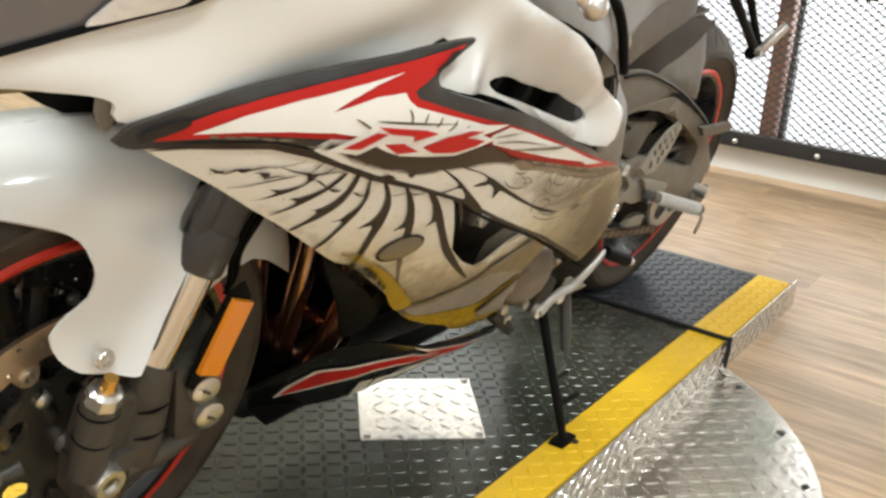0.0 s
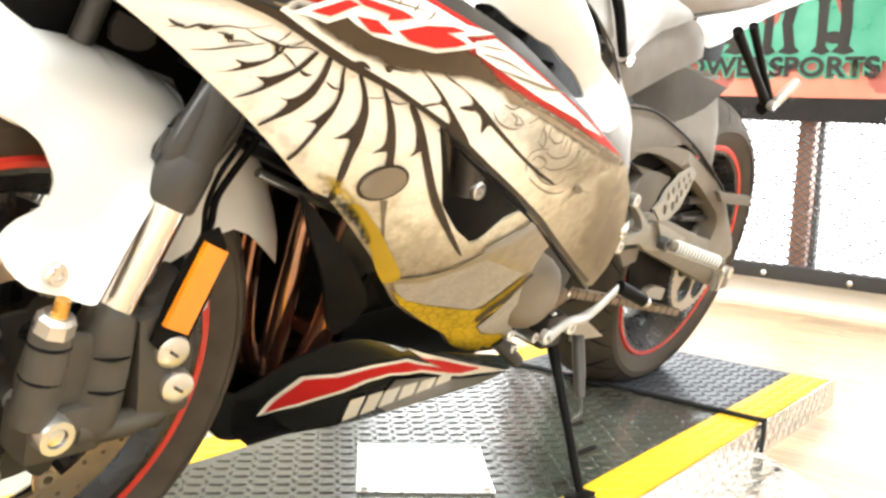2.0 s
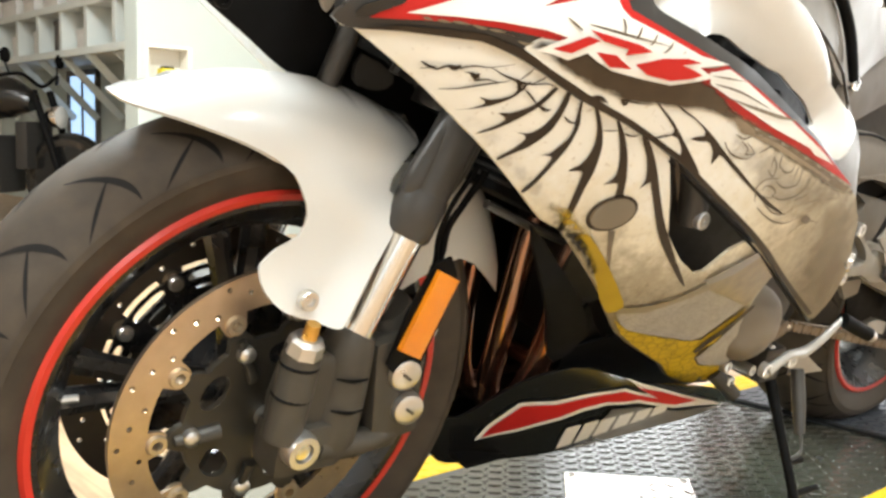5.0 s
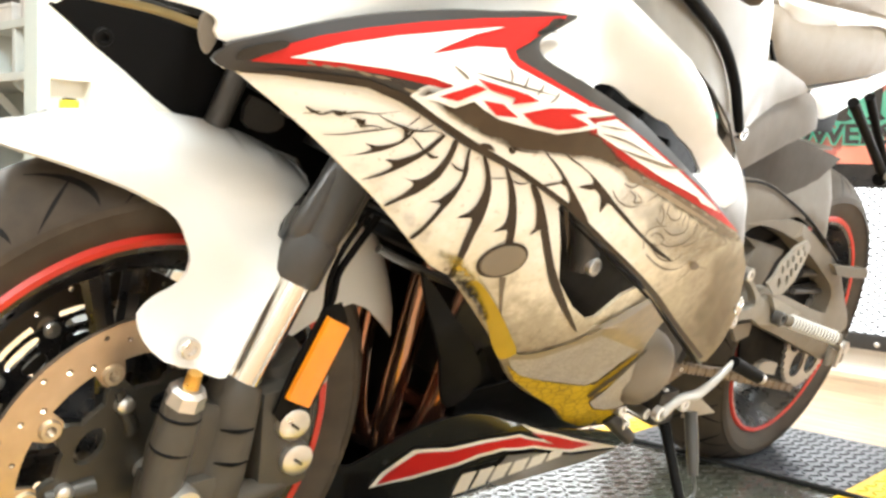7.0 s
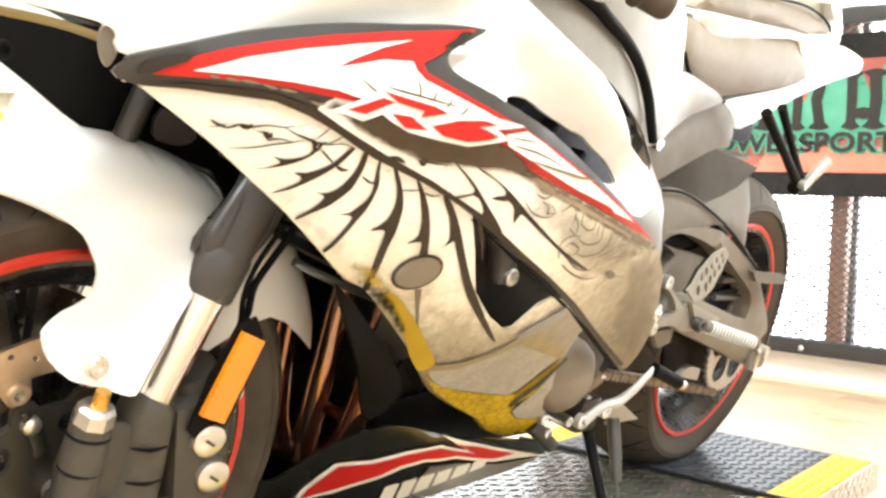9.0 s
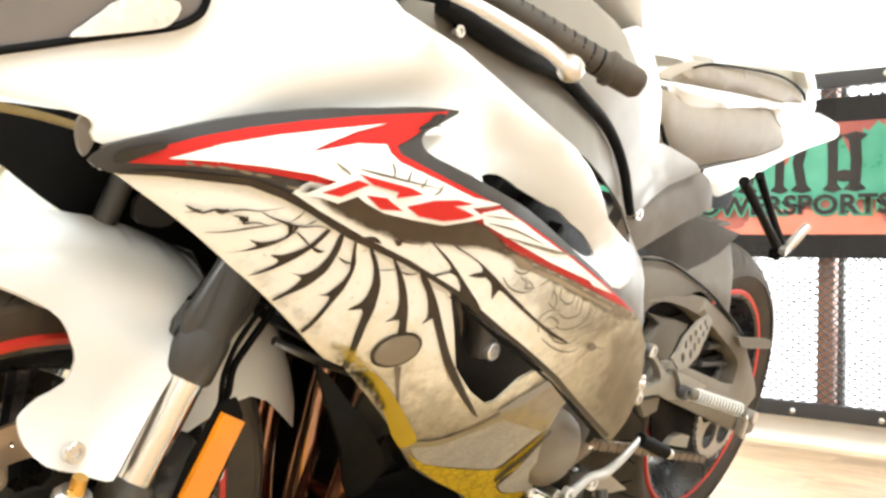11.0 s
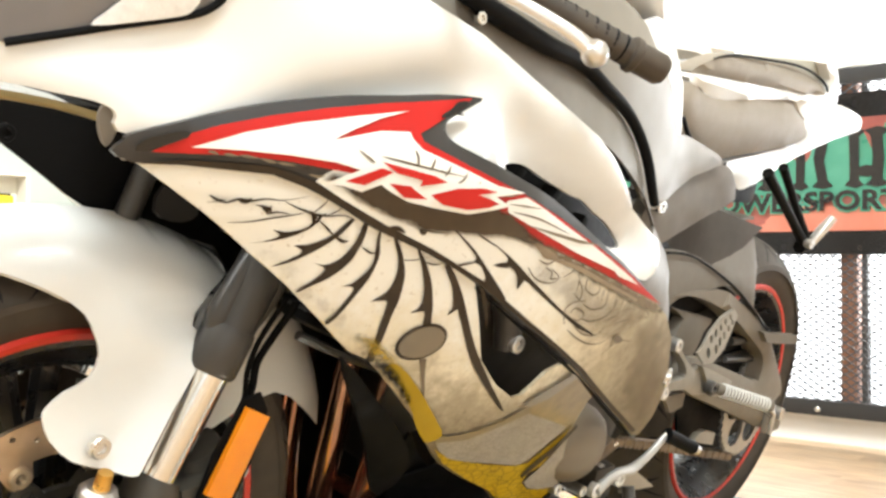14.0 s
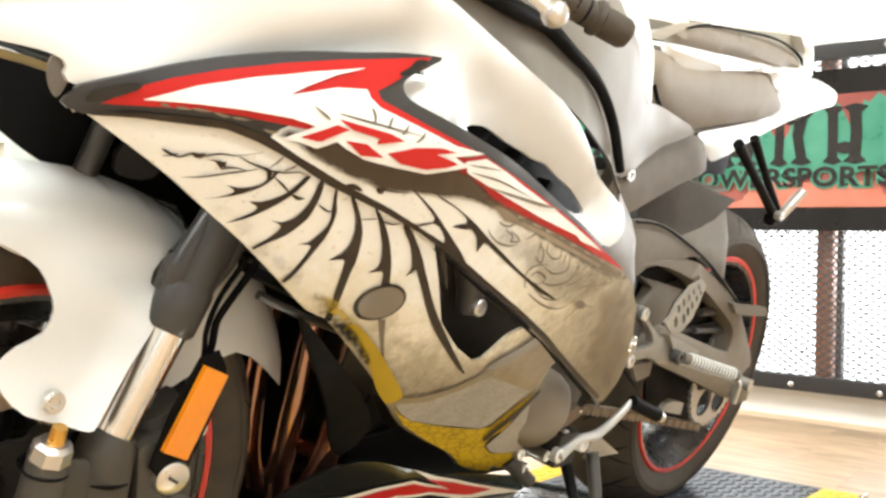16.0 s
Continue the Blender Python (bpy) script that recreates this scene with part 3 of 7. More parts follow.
def stroke(points, width, tip=0.12):
    """The outline of a brush stroke that swells and tapers."""
    c = curve([(*p, 0) for p in points], 6)
    left, right = [], []
    for i, p in enumerate(c):
        d = c[min(i + 1, len(c) - 1)] - c[max(i - 1, 0)]
        nrm = Vector((-d.y, d.x, 0)).normalized()
        f = i / (len(c) - 1)
        w = width * (tip + (1 - tip) * math.sin(math.pi * f ** 0.85) ** 1.15) / 2
        left.append(tuple((p + nrm * w))[:2])
        right.append(tuple((p - nrm * w))[:2])
    return left + right[::-1]


def bolt(name, at, axis, r, depth, mat, parent, hexagon=True):
    """A socket-head screw: a bevelled head with a recess."""
    prof = [(r, -depth), (r, -0.15 * r), (0.88 * r, 0.0), (0.5 * r, 0.0), (0.45 * r, -0.35 * r)]
    return part(name, lathe(prof, at, axis, 6 if not hexagon else 20), mat, parent)


# ---------------------------------------------------------------- room
FLOOR = -0.065


def slab_box(name, lo, hi, mat, label, category, bevel=0.0):
    bm = box([(a + b) / 2 for a, b in zip(lo, hi)], [b - a for a, b in zip(lo, hi)], bevel)
    return tagged(part(name, bm, mat, None, smooth=False), label, category, kind="structure")


def wood_floor():
    """Long boards in staggered rows, the near ones pieces of their own."""
    base = slab_box("floor", (-5, -4, FLOOR - 0.1), (2.95, 8.2, FLOOR - 0.004), M["dim"], "honey-coloured wood board floor with worn glossy finish", "floor")
    m = material("oak_laminate", (0.57, 0.385, 0.225), 0.42, dark=(0.46, 0.30, 0.17), scale=8, amount=0.8, coat=0.08, random_tint=0.16)
    n, l = m.node_tree.nodes, m.node_tree.links
    tc, mp, gr = n.new("ShaderNodeTexCoord"), n.new("ShaderNodeMapping"), n.new("ShaderNodeTexNoise")
    mp.inputs["Scale"].default_value = (22, 1.6, 4)
    gr.inputs["Scale"].default_value, gr.inputs["Detail"].default_value, gr.inputs["Distortion"].default_value = 3.0, 8, 0.8
    own, far = n.new("ShaderNodeObjectInfo"), n.new("ShaderNodeVectorMath")
    far.operation = "MULTIPLY_ADD"
    far.inputs[1].default_value = (9.0, 5.0, 7.0)
    l.new(own.outputs["Random"], far.inputs[0])
    l.new(tc.outputs["Object"], far.inputs[2])
    l.new(far.outputs[0], mp.inputs[0])
    l.new(mp.outputs[0], gr.inputs[0])
    mx = n.new("ShaderNodeMix")
    mx.data_type, mx.blend_type = "RGBA", "MULTIPLY"
    cr = n.new("ShaderNodeMapRange")
    cr.inputs[1].default_value, cr.inputs[2].default_value, cr.inputs[3].default_value = 0.34, 0.66, 0.42
    l.new(gr.outputs[0], cr.inputs[0])
    b = n["Principled BSDF"]
    src = b.inputs["Base Color"].links[0].from_socket
    l.new(src, mx.inputs[6])
    l.new(cr.outputs[0], mx.inputs[7])
    mx.inputs[0].default_value = 0.72
    l.new(mx.outputs[2], b.inputs["Base Color"])
    w, length = 0.125, 0.95
    meshes = []
    bm = box((0, 0, -0.004), (w - 0.0005, length - 0.0005, 0.008), 0.0004)
    me = bpy.data.meshes.new("board")
    bm.to_mesh(me)
    bm.free()
    me.materials.append(m)
    rest = []
    for i in range(int(7.9 / w)):
        x = 2.94 - (i + 0.5) * w
        shift = random.random() * length
        for j in range(15):
            y = -4.9 + shift + j * length
            lo, hi = max(y - length / 2, -4.0), min(y + length / 2, 8.2)
            if hi - lo < 0.02:
                continue
            if x > -1.2 and -2.6 < y < 3.4:
                ob = new("board", me)
                ob.parent, ob.location = base, (x, y, FLOOR)
                if random.random() < 0.5:
                    ob.rotation_euler = (0, 0, math.pi)
            else:
                rest.append((x, (lo + hi) / 2, hi - lo))
    bm = bmesh.new()
    for x, y, ln in rest:
        r = bmesh.ops.create_grid(bm, x_segments=1, y_segments=1, size=0.5)
        for v in r["verts"]:
            v.co = Vector((x + v.co.x * (w - 0.001), y + v.co.y * (ln - 0.001), FLOOR))
    part("far_boards", bm, m, base, smooth=False)["kind"] = "stuff"


slab_box("ceiling", (-5, -4, 2.7), (2.95, 8.2, 2.8), M["ceiling"], "plain white painted ceiling", "ceiling")
slab_box("wall_west", (-5.1, -4, FLOOR - 0.1), (-5, 8.2, 2.8), M["wall"], "plain cream wall", "wall")
slab_box("wall_south", (-5, -4.1, 2.2), (2.95, -4, 2.8), M["wall"], "plain cream wall over an assumed front opening", "wall")
slab_box("wall_south_sill", (-5, -4.1, FLOOR - 0.1), (2.95, -4, 0.15), M["wall"], "low cream wall below an assumed front opening", "wall")
slab_box("wall_south_pier_1", (-5, -4.1, 0.15), (-3.9, -4, 2.2), M["wall"], "plain cream wall", "wall")
slab_box("wall_south_pier_2", (0.7, -4.1, 0.15), (2.95, -4, 2.2), M["wall"], "plain cream wall", "wall")
# glowing sheet added out of view, as fill through the assumed opening
slab_box("backdrop_south", (-4.4, -4.62, -0.4), (1.2, -4.6, 2.8), M["front_fill"], "glowing sheet added beyond the assumed front opening, out of view", "sky")
slab_box("wall_north", (-5, 8.2, FLOOR - 0.1), (2.95, 8.3, 2.8), M["wall"], "plain pale wall behind the shelves", "wall")
# window wall: a low sill, piers and a header round one wide window
WX = 2.78
slab_box("wall_east", (WX, -4, 1.16), (WX + 0.15, 8.2, 2.7), M["wall"], "cream wall over a wide window", "wall")
slab_box("wall_sill", (WX, -4, FLOOR - 0.1), (WX + 0.15, 8.2, 0.045), M["skirting"], "low white sill wall", "wall")
slab_box("wall_pier_1", (WX, 2.3, 0.045), (WX + 0.15, 8.2, 1.16), M["wall"], "cream wall beside a wide window", "wall")
slab_box("wall_pier_2", (WX, -4, 0.045), (WX + 0.15, -1.9, 1.16), M["wall"], "cream wall beside a wide window", "wall")
slab_box("backdrop", (WX + 0.60, -3.2, -0.4), (WX + 0.62, 3.4, 1.8), M["sky"], "overexposed daylight outside the window", "sky")


def window_post(y, w):
    p = box((WX + 0.075, y, 0.60), (0.12, w, 1.10), 0.004)
    return tagged(part("window_post", p, M["timber"], None), "reddish brown wooden window post", "post", "window posts", "structure")


for y in (-0.95, 0.155, 1.25):
    window_post(y, 0.05)
for y in (-1.0, 0.105, 1.20):
    p = box((WX + 0.03, y, 0.60), (0.03, 0.020, 1.10), 0.003)
    tagged(part("window_mullion", p, M["fork"], None), "slim grey metal window mullion", "mullion", "window mullions", "structure")


def mesh_panel(y0, y1):
    """A steel frame with diamond mesh, bolted in front of the window."""
    t = thing("mesh_panel", "black steel frame with grey diamond mesh bolted before the window", "screen", group="mesh panels")
    x, z0, z1 = WX - 0.045, 0.03, 1.145
    for name, c, s in (("bottom_rail", (x, (y0 + y1) / 2, z0 + 0.025), (0.03, y1 - y0, 0.05)),
                       ("top_rail", (x, (y0 + y1) / 2, z1 - 0.025), (0.03, y1 - y0, 0.05)),
                       ("end_rail", (x, y0 + 0.02, (z0 + z1) / 2), (0.028, 0.04, z1 - z0 - 0.1)),
                       ("end_rail", (x, y1 - 0.02, (z0 + z1) / 2), (0.028, 0.04, z1 - z0 - 0.1))):
        part(name, box(c, s, 0.002), M["steel"], t)
    k = y0 + 0.13
    while k < y1:
        for zz in (z0 + 0.02, z1 - 0.02):
            part("screw", lathe([(0.009, 0.0), (0.009, 0.002), (0.006, 0.005), (0.0, 0.006)], (x - 0.015, k, zz), (-1, 0, 0), 12), M["alloy"], t)
        k += 0.275
    bm, w, h = bmesh.new(), 0.036, 0.0125
    za, zb, ya, yb = z0 + 0.05, z1 - 0.05, y0 + 0.04, y1 - 0.04
    n = int((zb - za) / h) + 1
    cols = int((yb - ya) / w) + 1
    for sgn in (1, -1):
        for c in range(-n // 2 - 1, cols + n // 2 + 1):
            pts = []
            for r in range(n + 1):
                y, z = ya + (c + sgn * r / 2.0) * w, za + r * h
                if ya <= y <= yb and z <= zb:
                    pts.append((y, z))
            if len(pts) < 2:
                continue
            (p0, q0), (p1, q1) = pts[0], pts[-1]
            d = Vector((0, p1 - p0, q1 - q0)).normalized()
            s1, s2 = Vector((1, 0, 0)) * 0.0020, d.cross(Vector((1, 0, 0))) * 0.0021
            a, b = Vector((x + 0.003 * sgn, p0, q0)), Vector((x + 0.003 * sgn, p1, q1))
            ring = [[bm.verts.new(e + f) for f in (s1 + s2, s1 - s2, -s1 - s2, -s1 + s2)] for e in (a, b)]
            for i in range(4):
                bm.faces.new((ring[0][i], ring[0][(i + 1) % 4], ring[1][(i + 1) % 4], ring[1][i]))
    part("mesh", bm, M["wire"], t, "grey diamond steel mesh", False)
    return t


for y0, y1 in ((-1.67, -0.455), (-0.45, 1.02), (1.025, 2.25)):
    mesh_panel(y0, y1)


def banner():
    """A vinyl banner tied to the mesh: flame print, jagged green lettering as plain shapes, a row of black bars."""
    t = thing("banner", "glossy vinyl banner with red flame print and green lettering shapes", "banner")
    x, y0, y1, z0, z1 = WX - 0.075, -0.14, 1.25, 0.55, 1.06

    def face(lo, hi, out, n=30):
        bm = bmesh.new()
        cols = []
        for i in range(n + 1):
            y = lo[0] + (hi[0] - lo[0]) * i / n
            wave = 0.006 * math.sin(y * 9) + 0.004 * math.sin(y * 23 + 1)
            cols.append([bm.verts.new((x + wave * (1 - 0.3 * k) - out, y, lo[1] + (hi[1] - lo[1]) * k / 4)) for k in range(5)])
        for a, b in zip(cols, cols[1:]):
            for k in range(4):
                bm.faces.new((a[k], b[k], b[k + 1], a[k + 1]))
        return bm
    body = face((y0, z0), (y1, z1), 0)
    bmesh.ops.solidify(body, geom=list(body.faces), thickness=0.002)
    part("sheet", body, M["vinyl_black"], t, "black-bordered vinyl sheet")
    part("flame_print", face((y0 + 0.006, 0.625), (y1 - 0.006, 0.98), 0.004), M["vinyl_red"], t, "red and pink flame print")

    def glyph(pts, out, mat, name):
        def place(u, v, depth):
            wave = 0.006 * math.sin(u * 9) + 0.004 * math.sin(u * 23 + 1)
            return Vector((x + wave * (1 - 0.3 * (v - z0) / (z1 - z0)) - out, u, v))
        return part(name, sheet(pts, place, (), 0.05, 0, 0, 1), mat, t)
    random.seed(4)
    # a ragged green glow behind heavy black strokes with clawed ends
    top, low_ = [], []
    n = 44
    for k in range(n + 1):
        u = y1 - 0.055 - (y1 - y0 - 0.075) * k / n
        top.append((u, 0.955 + (0.028 if k % 2 else 0.0) * random.uniform(0.4, 1.0) - 0.03 * math.sin(math.pi * k / n)))
        low_.append((u, 0.752 - (0.020 if k % 2 else 0.0) * random.uniform(0.3, 1.0)))
    glyph(top + low_[::-1], 0.008, M["vinyl_green"], "green_glow")
    for k in range(7):
        yc = y1 - 0.15 - 0.172 * k
        zt = 0.945 - 0.028 * math.sin(math.pi * (k + 0.5) / 7)
        for dx, wd in ((0.042, 0.034), (-0.034, 0.040)):
            q, lean = yc + dx + random.uniform(-0.006, 0.006), random.uniform(-0.014, 0.014)
            glyph([(q - wd * 0.85, 0.768), (q - wd * 0.1, 0.758), (q + wd * 0.9, 0.768), (q + wd * 0.45, 0.785), (q + wd * 0.42 + lean, 0.86), (q + wd * 0.5, zt - 0.018), (q + wd * 0.95, zt),
                   (q, zt + 0.010), (q - wd * 0.95, zt - 0.002), (q - wd * 0.42, zt - 0.020), (q - wd * 0.45 + lean, 0.85), (q - wd * 0.4, 0.785)], 0.011, M["vinyl_black"], "black_stroke")
        zz = 0.80 + 0.10 * (k % 2)
        glyph([(yc - 0.040, zz), (yc, zz - 0.008), (yc + 0.045, zz + 0.002), (yc + 0.040, zz + 0.022), (yc, zz + 0.030), (yc - 0.036, zz + 0.020)], 0.0125, M["vinyl_black"], "black_stroke")
    part("glow_print", face((y0 + 0.006, 0.6255), (y1 - 0.006, 0.705), 0.0055), M["vinyl_orange"], t, "orange and pink glow along the lower edge")

    def lettering(words, name, out, fat, mat):
        """Solid letters on the banner, .67 m wide and 6 cm high."""
        cu = bpy.data.curves.new(name, "FONT")
        cu.body, cu.offset, cu.extrude, cu.resolution_u = words, fat, 0.0, 3
        tmp = new("lettering_source", cu)
        me = bpy.data.meshes.new_from_object(tmp)
        bpy.data.objects.remove(tmp)
        bpy.data.curves.remove(cu)
        bm = bmesh.new()
        bm.from_mesh(me)
        bpy.data.meshes.remove(me)
        for v in bm.verts:
            u, w = (v.co.x - 0.05) / LETTER_W, v.co.y / 0.70
            y = 0.60 - u * 0.675
            wave = 0.006 * math.sin(y * 9) + 0.004 * math.sin(y * 23 + 1)
            v.co = Vector((x + wave * 0.9 - out, y, 0.692 + w * 0.060))
        return part(name, bm, mat, t, smooth=False)
    cu = bpy.data.curves.new("plain_word", "FONT")
    cu.body = "POWERSPORTS"
    tmp = new("lettering_source", cu)
    me = bpy.data.meshes.new_from_object(tmp)
    LETTER_W = max(v.co.x for v in me.vertices) - 0.05
    bpy.data.objects.remove(tmp)
    bpy.data.curves.remove(cu)
    bpy.data.meshes.remove(me)
    lettering("POWERSPORTS", "letter_outline", 0.0125, 0.10, M["vinyl_green"])
    lettering("POWERSPORTS", "lettering", 0.0150, 0.028, M["vinyl_black"])
    for yy in (y0 + 0.02, 0.55, y1 - 0.02):
        for zz in (z0 + 0.015, z1 - 0.015):
            part("eyelet", lathe([(0.011, 0), (0.011, 0.002), (0.006, 0.003), (0.006, 0.0)], (x - 0.012, yy, zz), (-1, 0, 0), 12), M["alloy"], t)
    return t


banner()


def ceiling_light(x, y):
    t = thing("ceiling_light", "white ceiling light with two glowing tubes, out of view, place assumed", "lamp", pose(x, y, 2.66), "ceiling lights")
    part("housing", box((0, 0, 0.02), (1.26, 0.34, 0.04), 0.004), M["skirting"], t)
    for yy in (-0.08, 0.08):
        part("tube", tube([(-0.58, yy, -0.02), (0.58, yy, -0.02)], 0.013, 10, 1), M["tube"], t, "glowing fluorescent tube")
    return t


for lx, ly, _ in LAMPS:
    ceiling_light(lx, ly)


# ---------------------------------------------------------------- far corner: shelves, niche, another bike
slab_box("wall_recess", (2.2, 4.4, FLOOR), (2.3, 8.2, 2.7), M["palewall"], "pale wall behind a long shelf", "wall")
# upright slab added in place of the dark ceiling over the shelf
slab_box("dark_ceiling_slab", (2.16, 4.4, 1.33), (2.198, 8.2, 2.7), M["olive"], "dark olive-grey slab standing in for the dark ceiling beyond the shelf", "wall")
slab_box("wall_far", (1.97, 4.0, FLOOR), (WX, 4.1, 2.7), M["palewall"], "pale grey-green wall", "wall")


def column():
    t = thing("column", "white wall column with an open niche", "column", kind="structure")
    x0, x1, y0, y1, z0, z1 = 1.64, 1.97, 4.0, 4.16, 0.765, 0.972
    for lo, hi in (((x0, y0, FLOOR), (x1, y1, z0)), ((x0, y0, z1), (x1, y1, 2.7)), ((x0, y0, z0), (1.69, y1, z1)),
                   ((1.945, y0, z0), (x1, y1, z1)), ((1.69, y1 - 0.04, z0), (1.945, y1, z1))):
        part("panel", box([(a + b) / 2 for a, b in zip(lo, hi)], [b - a for a, b in zip(lo, hi)], 0.0), M["palewall"], t, smooth=False)
    # white lining and trim of the niche
    for lo, hi in (((1.69, y0 - 0.006, z0), (1.702, y1 - 0.04, z1)), ((1.925, y0 - 0.006, z0), (1.945, y1 - 0.04, z1)), ((1.702, y0 - 0.006, z1 - 0.014), (1.925, y1 - 0.04, z1)),
                   ((1.702, y0 - 0.006, z0), (1.925, y1 - 0.04, z0 + 0.012)), ((1.702, y0 + 0.104, z0 + 0.012), (1.925, y0 + 0.114, z1 - 0.014))):
        part("niche_lining", box([(a + b) / 2 for a, b in zip(lo, hi)], [b - a for a, b in zip(lo, hi)], 0.001), M["wall"], t, "white niche lining", smooth=False)
    return t


def long_shelf():
    t = thing("shelf_unit", "long white painted shelf with dividers on slanted brackets, half full", "shelf")
    y0, y1, z0, z1 = 4.18, 8.1, 1.0, 1.29
    for z in (z0, z1):
        part("board", box((1.98, (y0 + y1) / 2, z), (0.42, y1 - y0, 0.045), 0.003), M["shelf"], t)
    for i in range(10):
        y = y0 + 0.03 + (y1 - y0 - 0.06) * i / 9
        part("divider", box((1.98, y, (z0 + z1) / 2), (0.40, 0.05, z1 - z0 - 0.045), 0.003), M["shelf"], t)
        part("bracket", tube([(1.80, y, z0 - 0.02), (2.18, y, z0 - 0.40)], 0.032, 4, 1), M["shelf"], t)
    return t


def carton(x, y, z, sx, sy, sz, mat, label):
    t = thing("storage_box", label, "box", pose(x, y, z, 0, 0, random.uniform(-5, 5)), "boxes on the shelf")
    part("carton", box((0, 0, sz / 2), (sx, sy, sz), 0.004), mat, t)
    part("lid", box((0, 0, sz + 0.008), (sx + 0.012, sy + 0.012, 0.025), 0.004), mat, t)
    return t


column()
long_shelf()
random.seed(11)
for i in range(9):
    y = 4.44 + i * 0.425
    k = i % 3
    if i != 1:
        carton(1.98, y, 1.0225, 0.26, random.uniform(0.16, 0.26), random.uniform(0.10, 0.19), M["dim"] if k == 0 else M["card"],
               "dark storage box on a shelf" if k == 0 else "white cardboard storage box on a shelf")
    carton(1.95, y, 1.3125, 0.30, random.uniform(0.26, 0.34), random.uniform(0.07, 0.11), M["card"], "white cardboard storage box on a shelf top")
tin = thing("tin", "yellow tin standing in a niche", "tin", pose(1.830, 4.055, 0.777))
part("body", box((0, 0, 0.04), (0.085, 0.06, 0.08), 0.005), M["ytin"], tin)
part("lid", box((0, 0, 0.085), (0.06, 0.045, 0.010), 0.002), M["black"], tin)


def far_window():
    t = thing("window_2", "small bright blue window with a dark frame", "window", kind="structure")
    part("pane", box((2.19, 6.2, 0.60), (0.012, 0.50, 0.62), 0.0), M["blind"], t, smooth=False)
    for c, s in (((2.185, 5.93, 0.60), (0.03, 0.04, 0.70)), ((2.185, 6.47, 0.60), (0.03, 0.04, 0.70)),
                 ((2.185, 6.2, 0.93), (0.03, 0.50, 0.04)), ((2.185, 6.2, 0.27), (0.03, 0.50, 0.04)), ((2.18, 6.2, 0.60), (0.02, 0.015, 0.62))):
        part("frame", box(c, s, 0.002), M["dim"], t)
    return t


far_window()


def parked_cruiser():
    """A dark upright motorcycle far behind."""
    t = thing("parked_motorcycle", "dark motorcycle with round headlamp parked at the back of the room", "motorcycle", pose(1.396, 5.593, FLOOR, 0, 0, 125) @ Matrix.Scale(0.86, 4))
    for x, r in ((-0.62, 0.31), (0.75, 0.31)):
        w = part("wheel", lathe([(r - 0.055, -0.05), (r - 0.01, -0.05), (r, -0.025), (r, 0.025), (r - 0.01, 0.05), (r - 0.055, 0.05)], (x, 0, r), (0, 1, 0), 32, True), M["rubber"], t)
        part("rim", lathe([(r - 0.058, -0.03), (r - 0.058, 0.03), (r - 0.075, 0.03), (r - 0.075, -0.03)], (x, 0, r), (0, 1, 0), 32, True), M["wheel"], w)
        for k in range(6):
            a = k * math.pi / 3
            part("spoke", tube([(x, 0, r), (x + (r - 0.07) * math.cos(a), 0, r + (r - 0.07) * math.sin(a))], 0.01, 6, 1), M["black"], w)
    for s in (-0.09, 0.09):
        part("fork_leg", tube([(-0.62, s, 0.31), (-0.40, s, 0.95)], 0.026, 8, 1), M["black"], t)
    part("headlamp", lathe([(0.02, 0.10), (0.07, 0.08), (0.085, 0.0), (0.08, -0.01)], (-0.55, 0, 0.765), (1, 0, 0), 20), M["chrome"], t, "round chrome headlamp")
    part("lens", lathe([(0.078, 0), (0.05, 0.015), (0.0, 0.02)], (-0.56, 0, 0.765), (-1, 0, 0), 20), M["reflector"], t, "bright lamp lens")
    part("radiator", box((-0.33, 0, 0.56), (0.10, 0.30, 0.34), 0.02), M["engine"], t)
    part("front_fender", lathe([(0.33, -0.05), (0.345, -0.03), (0.35, 0.0), (0.345, 0.03), (0.33, 0.05)], (-0.62, 0, 0.31), (0, 1, 0), 32), M["gloss"], t)
    part("handlebar", tube([(-0.25, -0.38, 1.02), (-0.38, -0.2, 1.06), (-0.40, 0, 0.98), (-0.38, 0.2, 1.06), (-0.25, 0.38, 1.02)], 0.014, 8), M["black"], t)
    for s in (-1, 1):
        part("mirror", lathe([(0.05, 0), (0.055, 0.01), (0.02, 0.03)], (-0.33, s * 0.30, 1.18), (-1, 0, 0), 16), M["black"], t)
        part("mirror_stem", tube([(-0.34, s * 0.26, 1.05), (-0.32, s * 0.30, 1.17)], 0.006, 6, 1), M["black"], t)
    part("tank", tube([(-0.33, 0, 0.86), (-0.15, 0, 0.90), (0.05, 0, 0.86), (0.18, 0, 0.78)], [0.06, 0.15, 0.14, 0.07], 14), M["gloss"], t)
    part("saddle", tube([(0.14, 0, 0.76), (0.32, 0, 0.74), (0.60, 0, 0.80)], [0.07, 0.13, 0.08], 12, 5, 0.5), M["black"], t)
    part("engine", box((0.08, 0, 0.42), (0.46, 0.3, 0.42), 0.04), M["engine"], t)
    part("exhaust", tube([(-0.12, -0.17, 0.5), (-0.1, -0.2, 0.25), (0.3, -0.2, 0.22), (0.9, -0.2, 0.3)], [0.022, 0.022, 0.03, 0.045], 10), M["chrome"], t)
    part("rear_fender", tube([(0.5, 0, 0.62), (0.75, 0, 0.68), (1.02, 0, 0.52)], [0.06, 0.08, 0.05], 10), M["gloss"], t)
    return t


parked_cruiser()


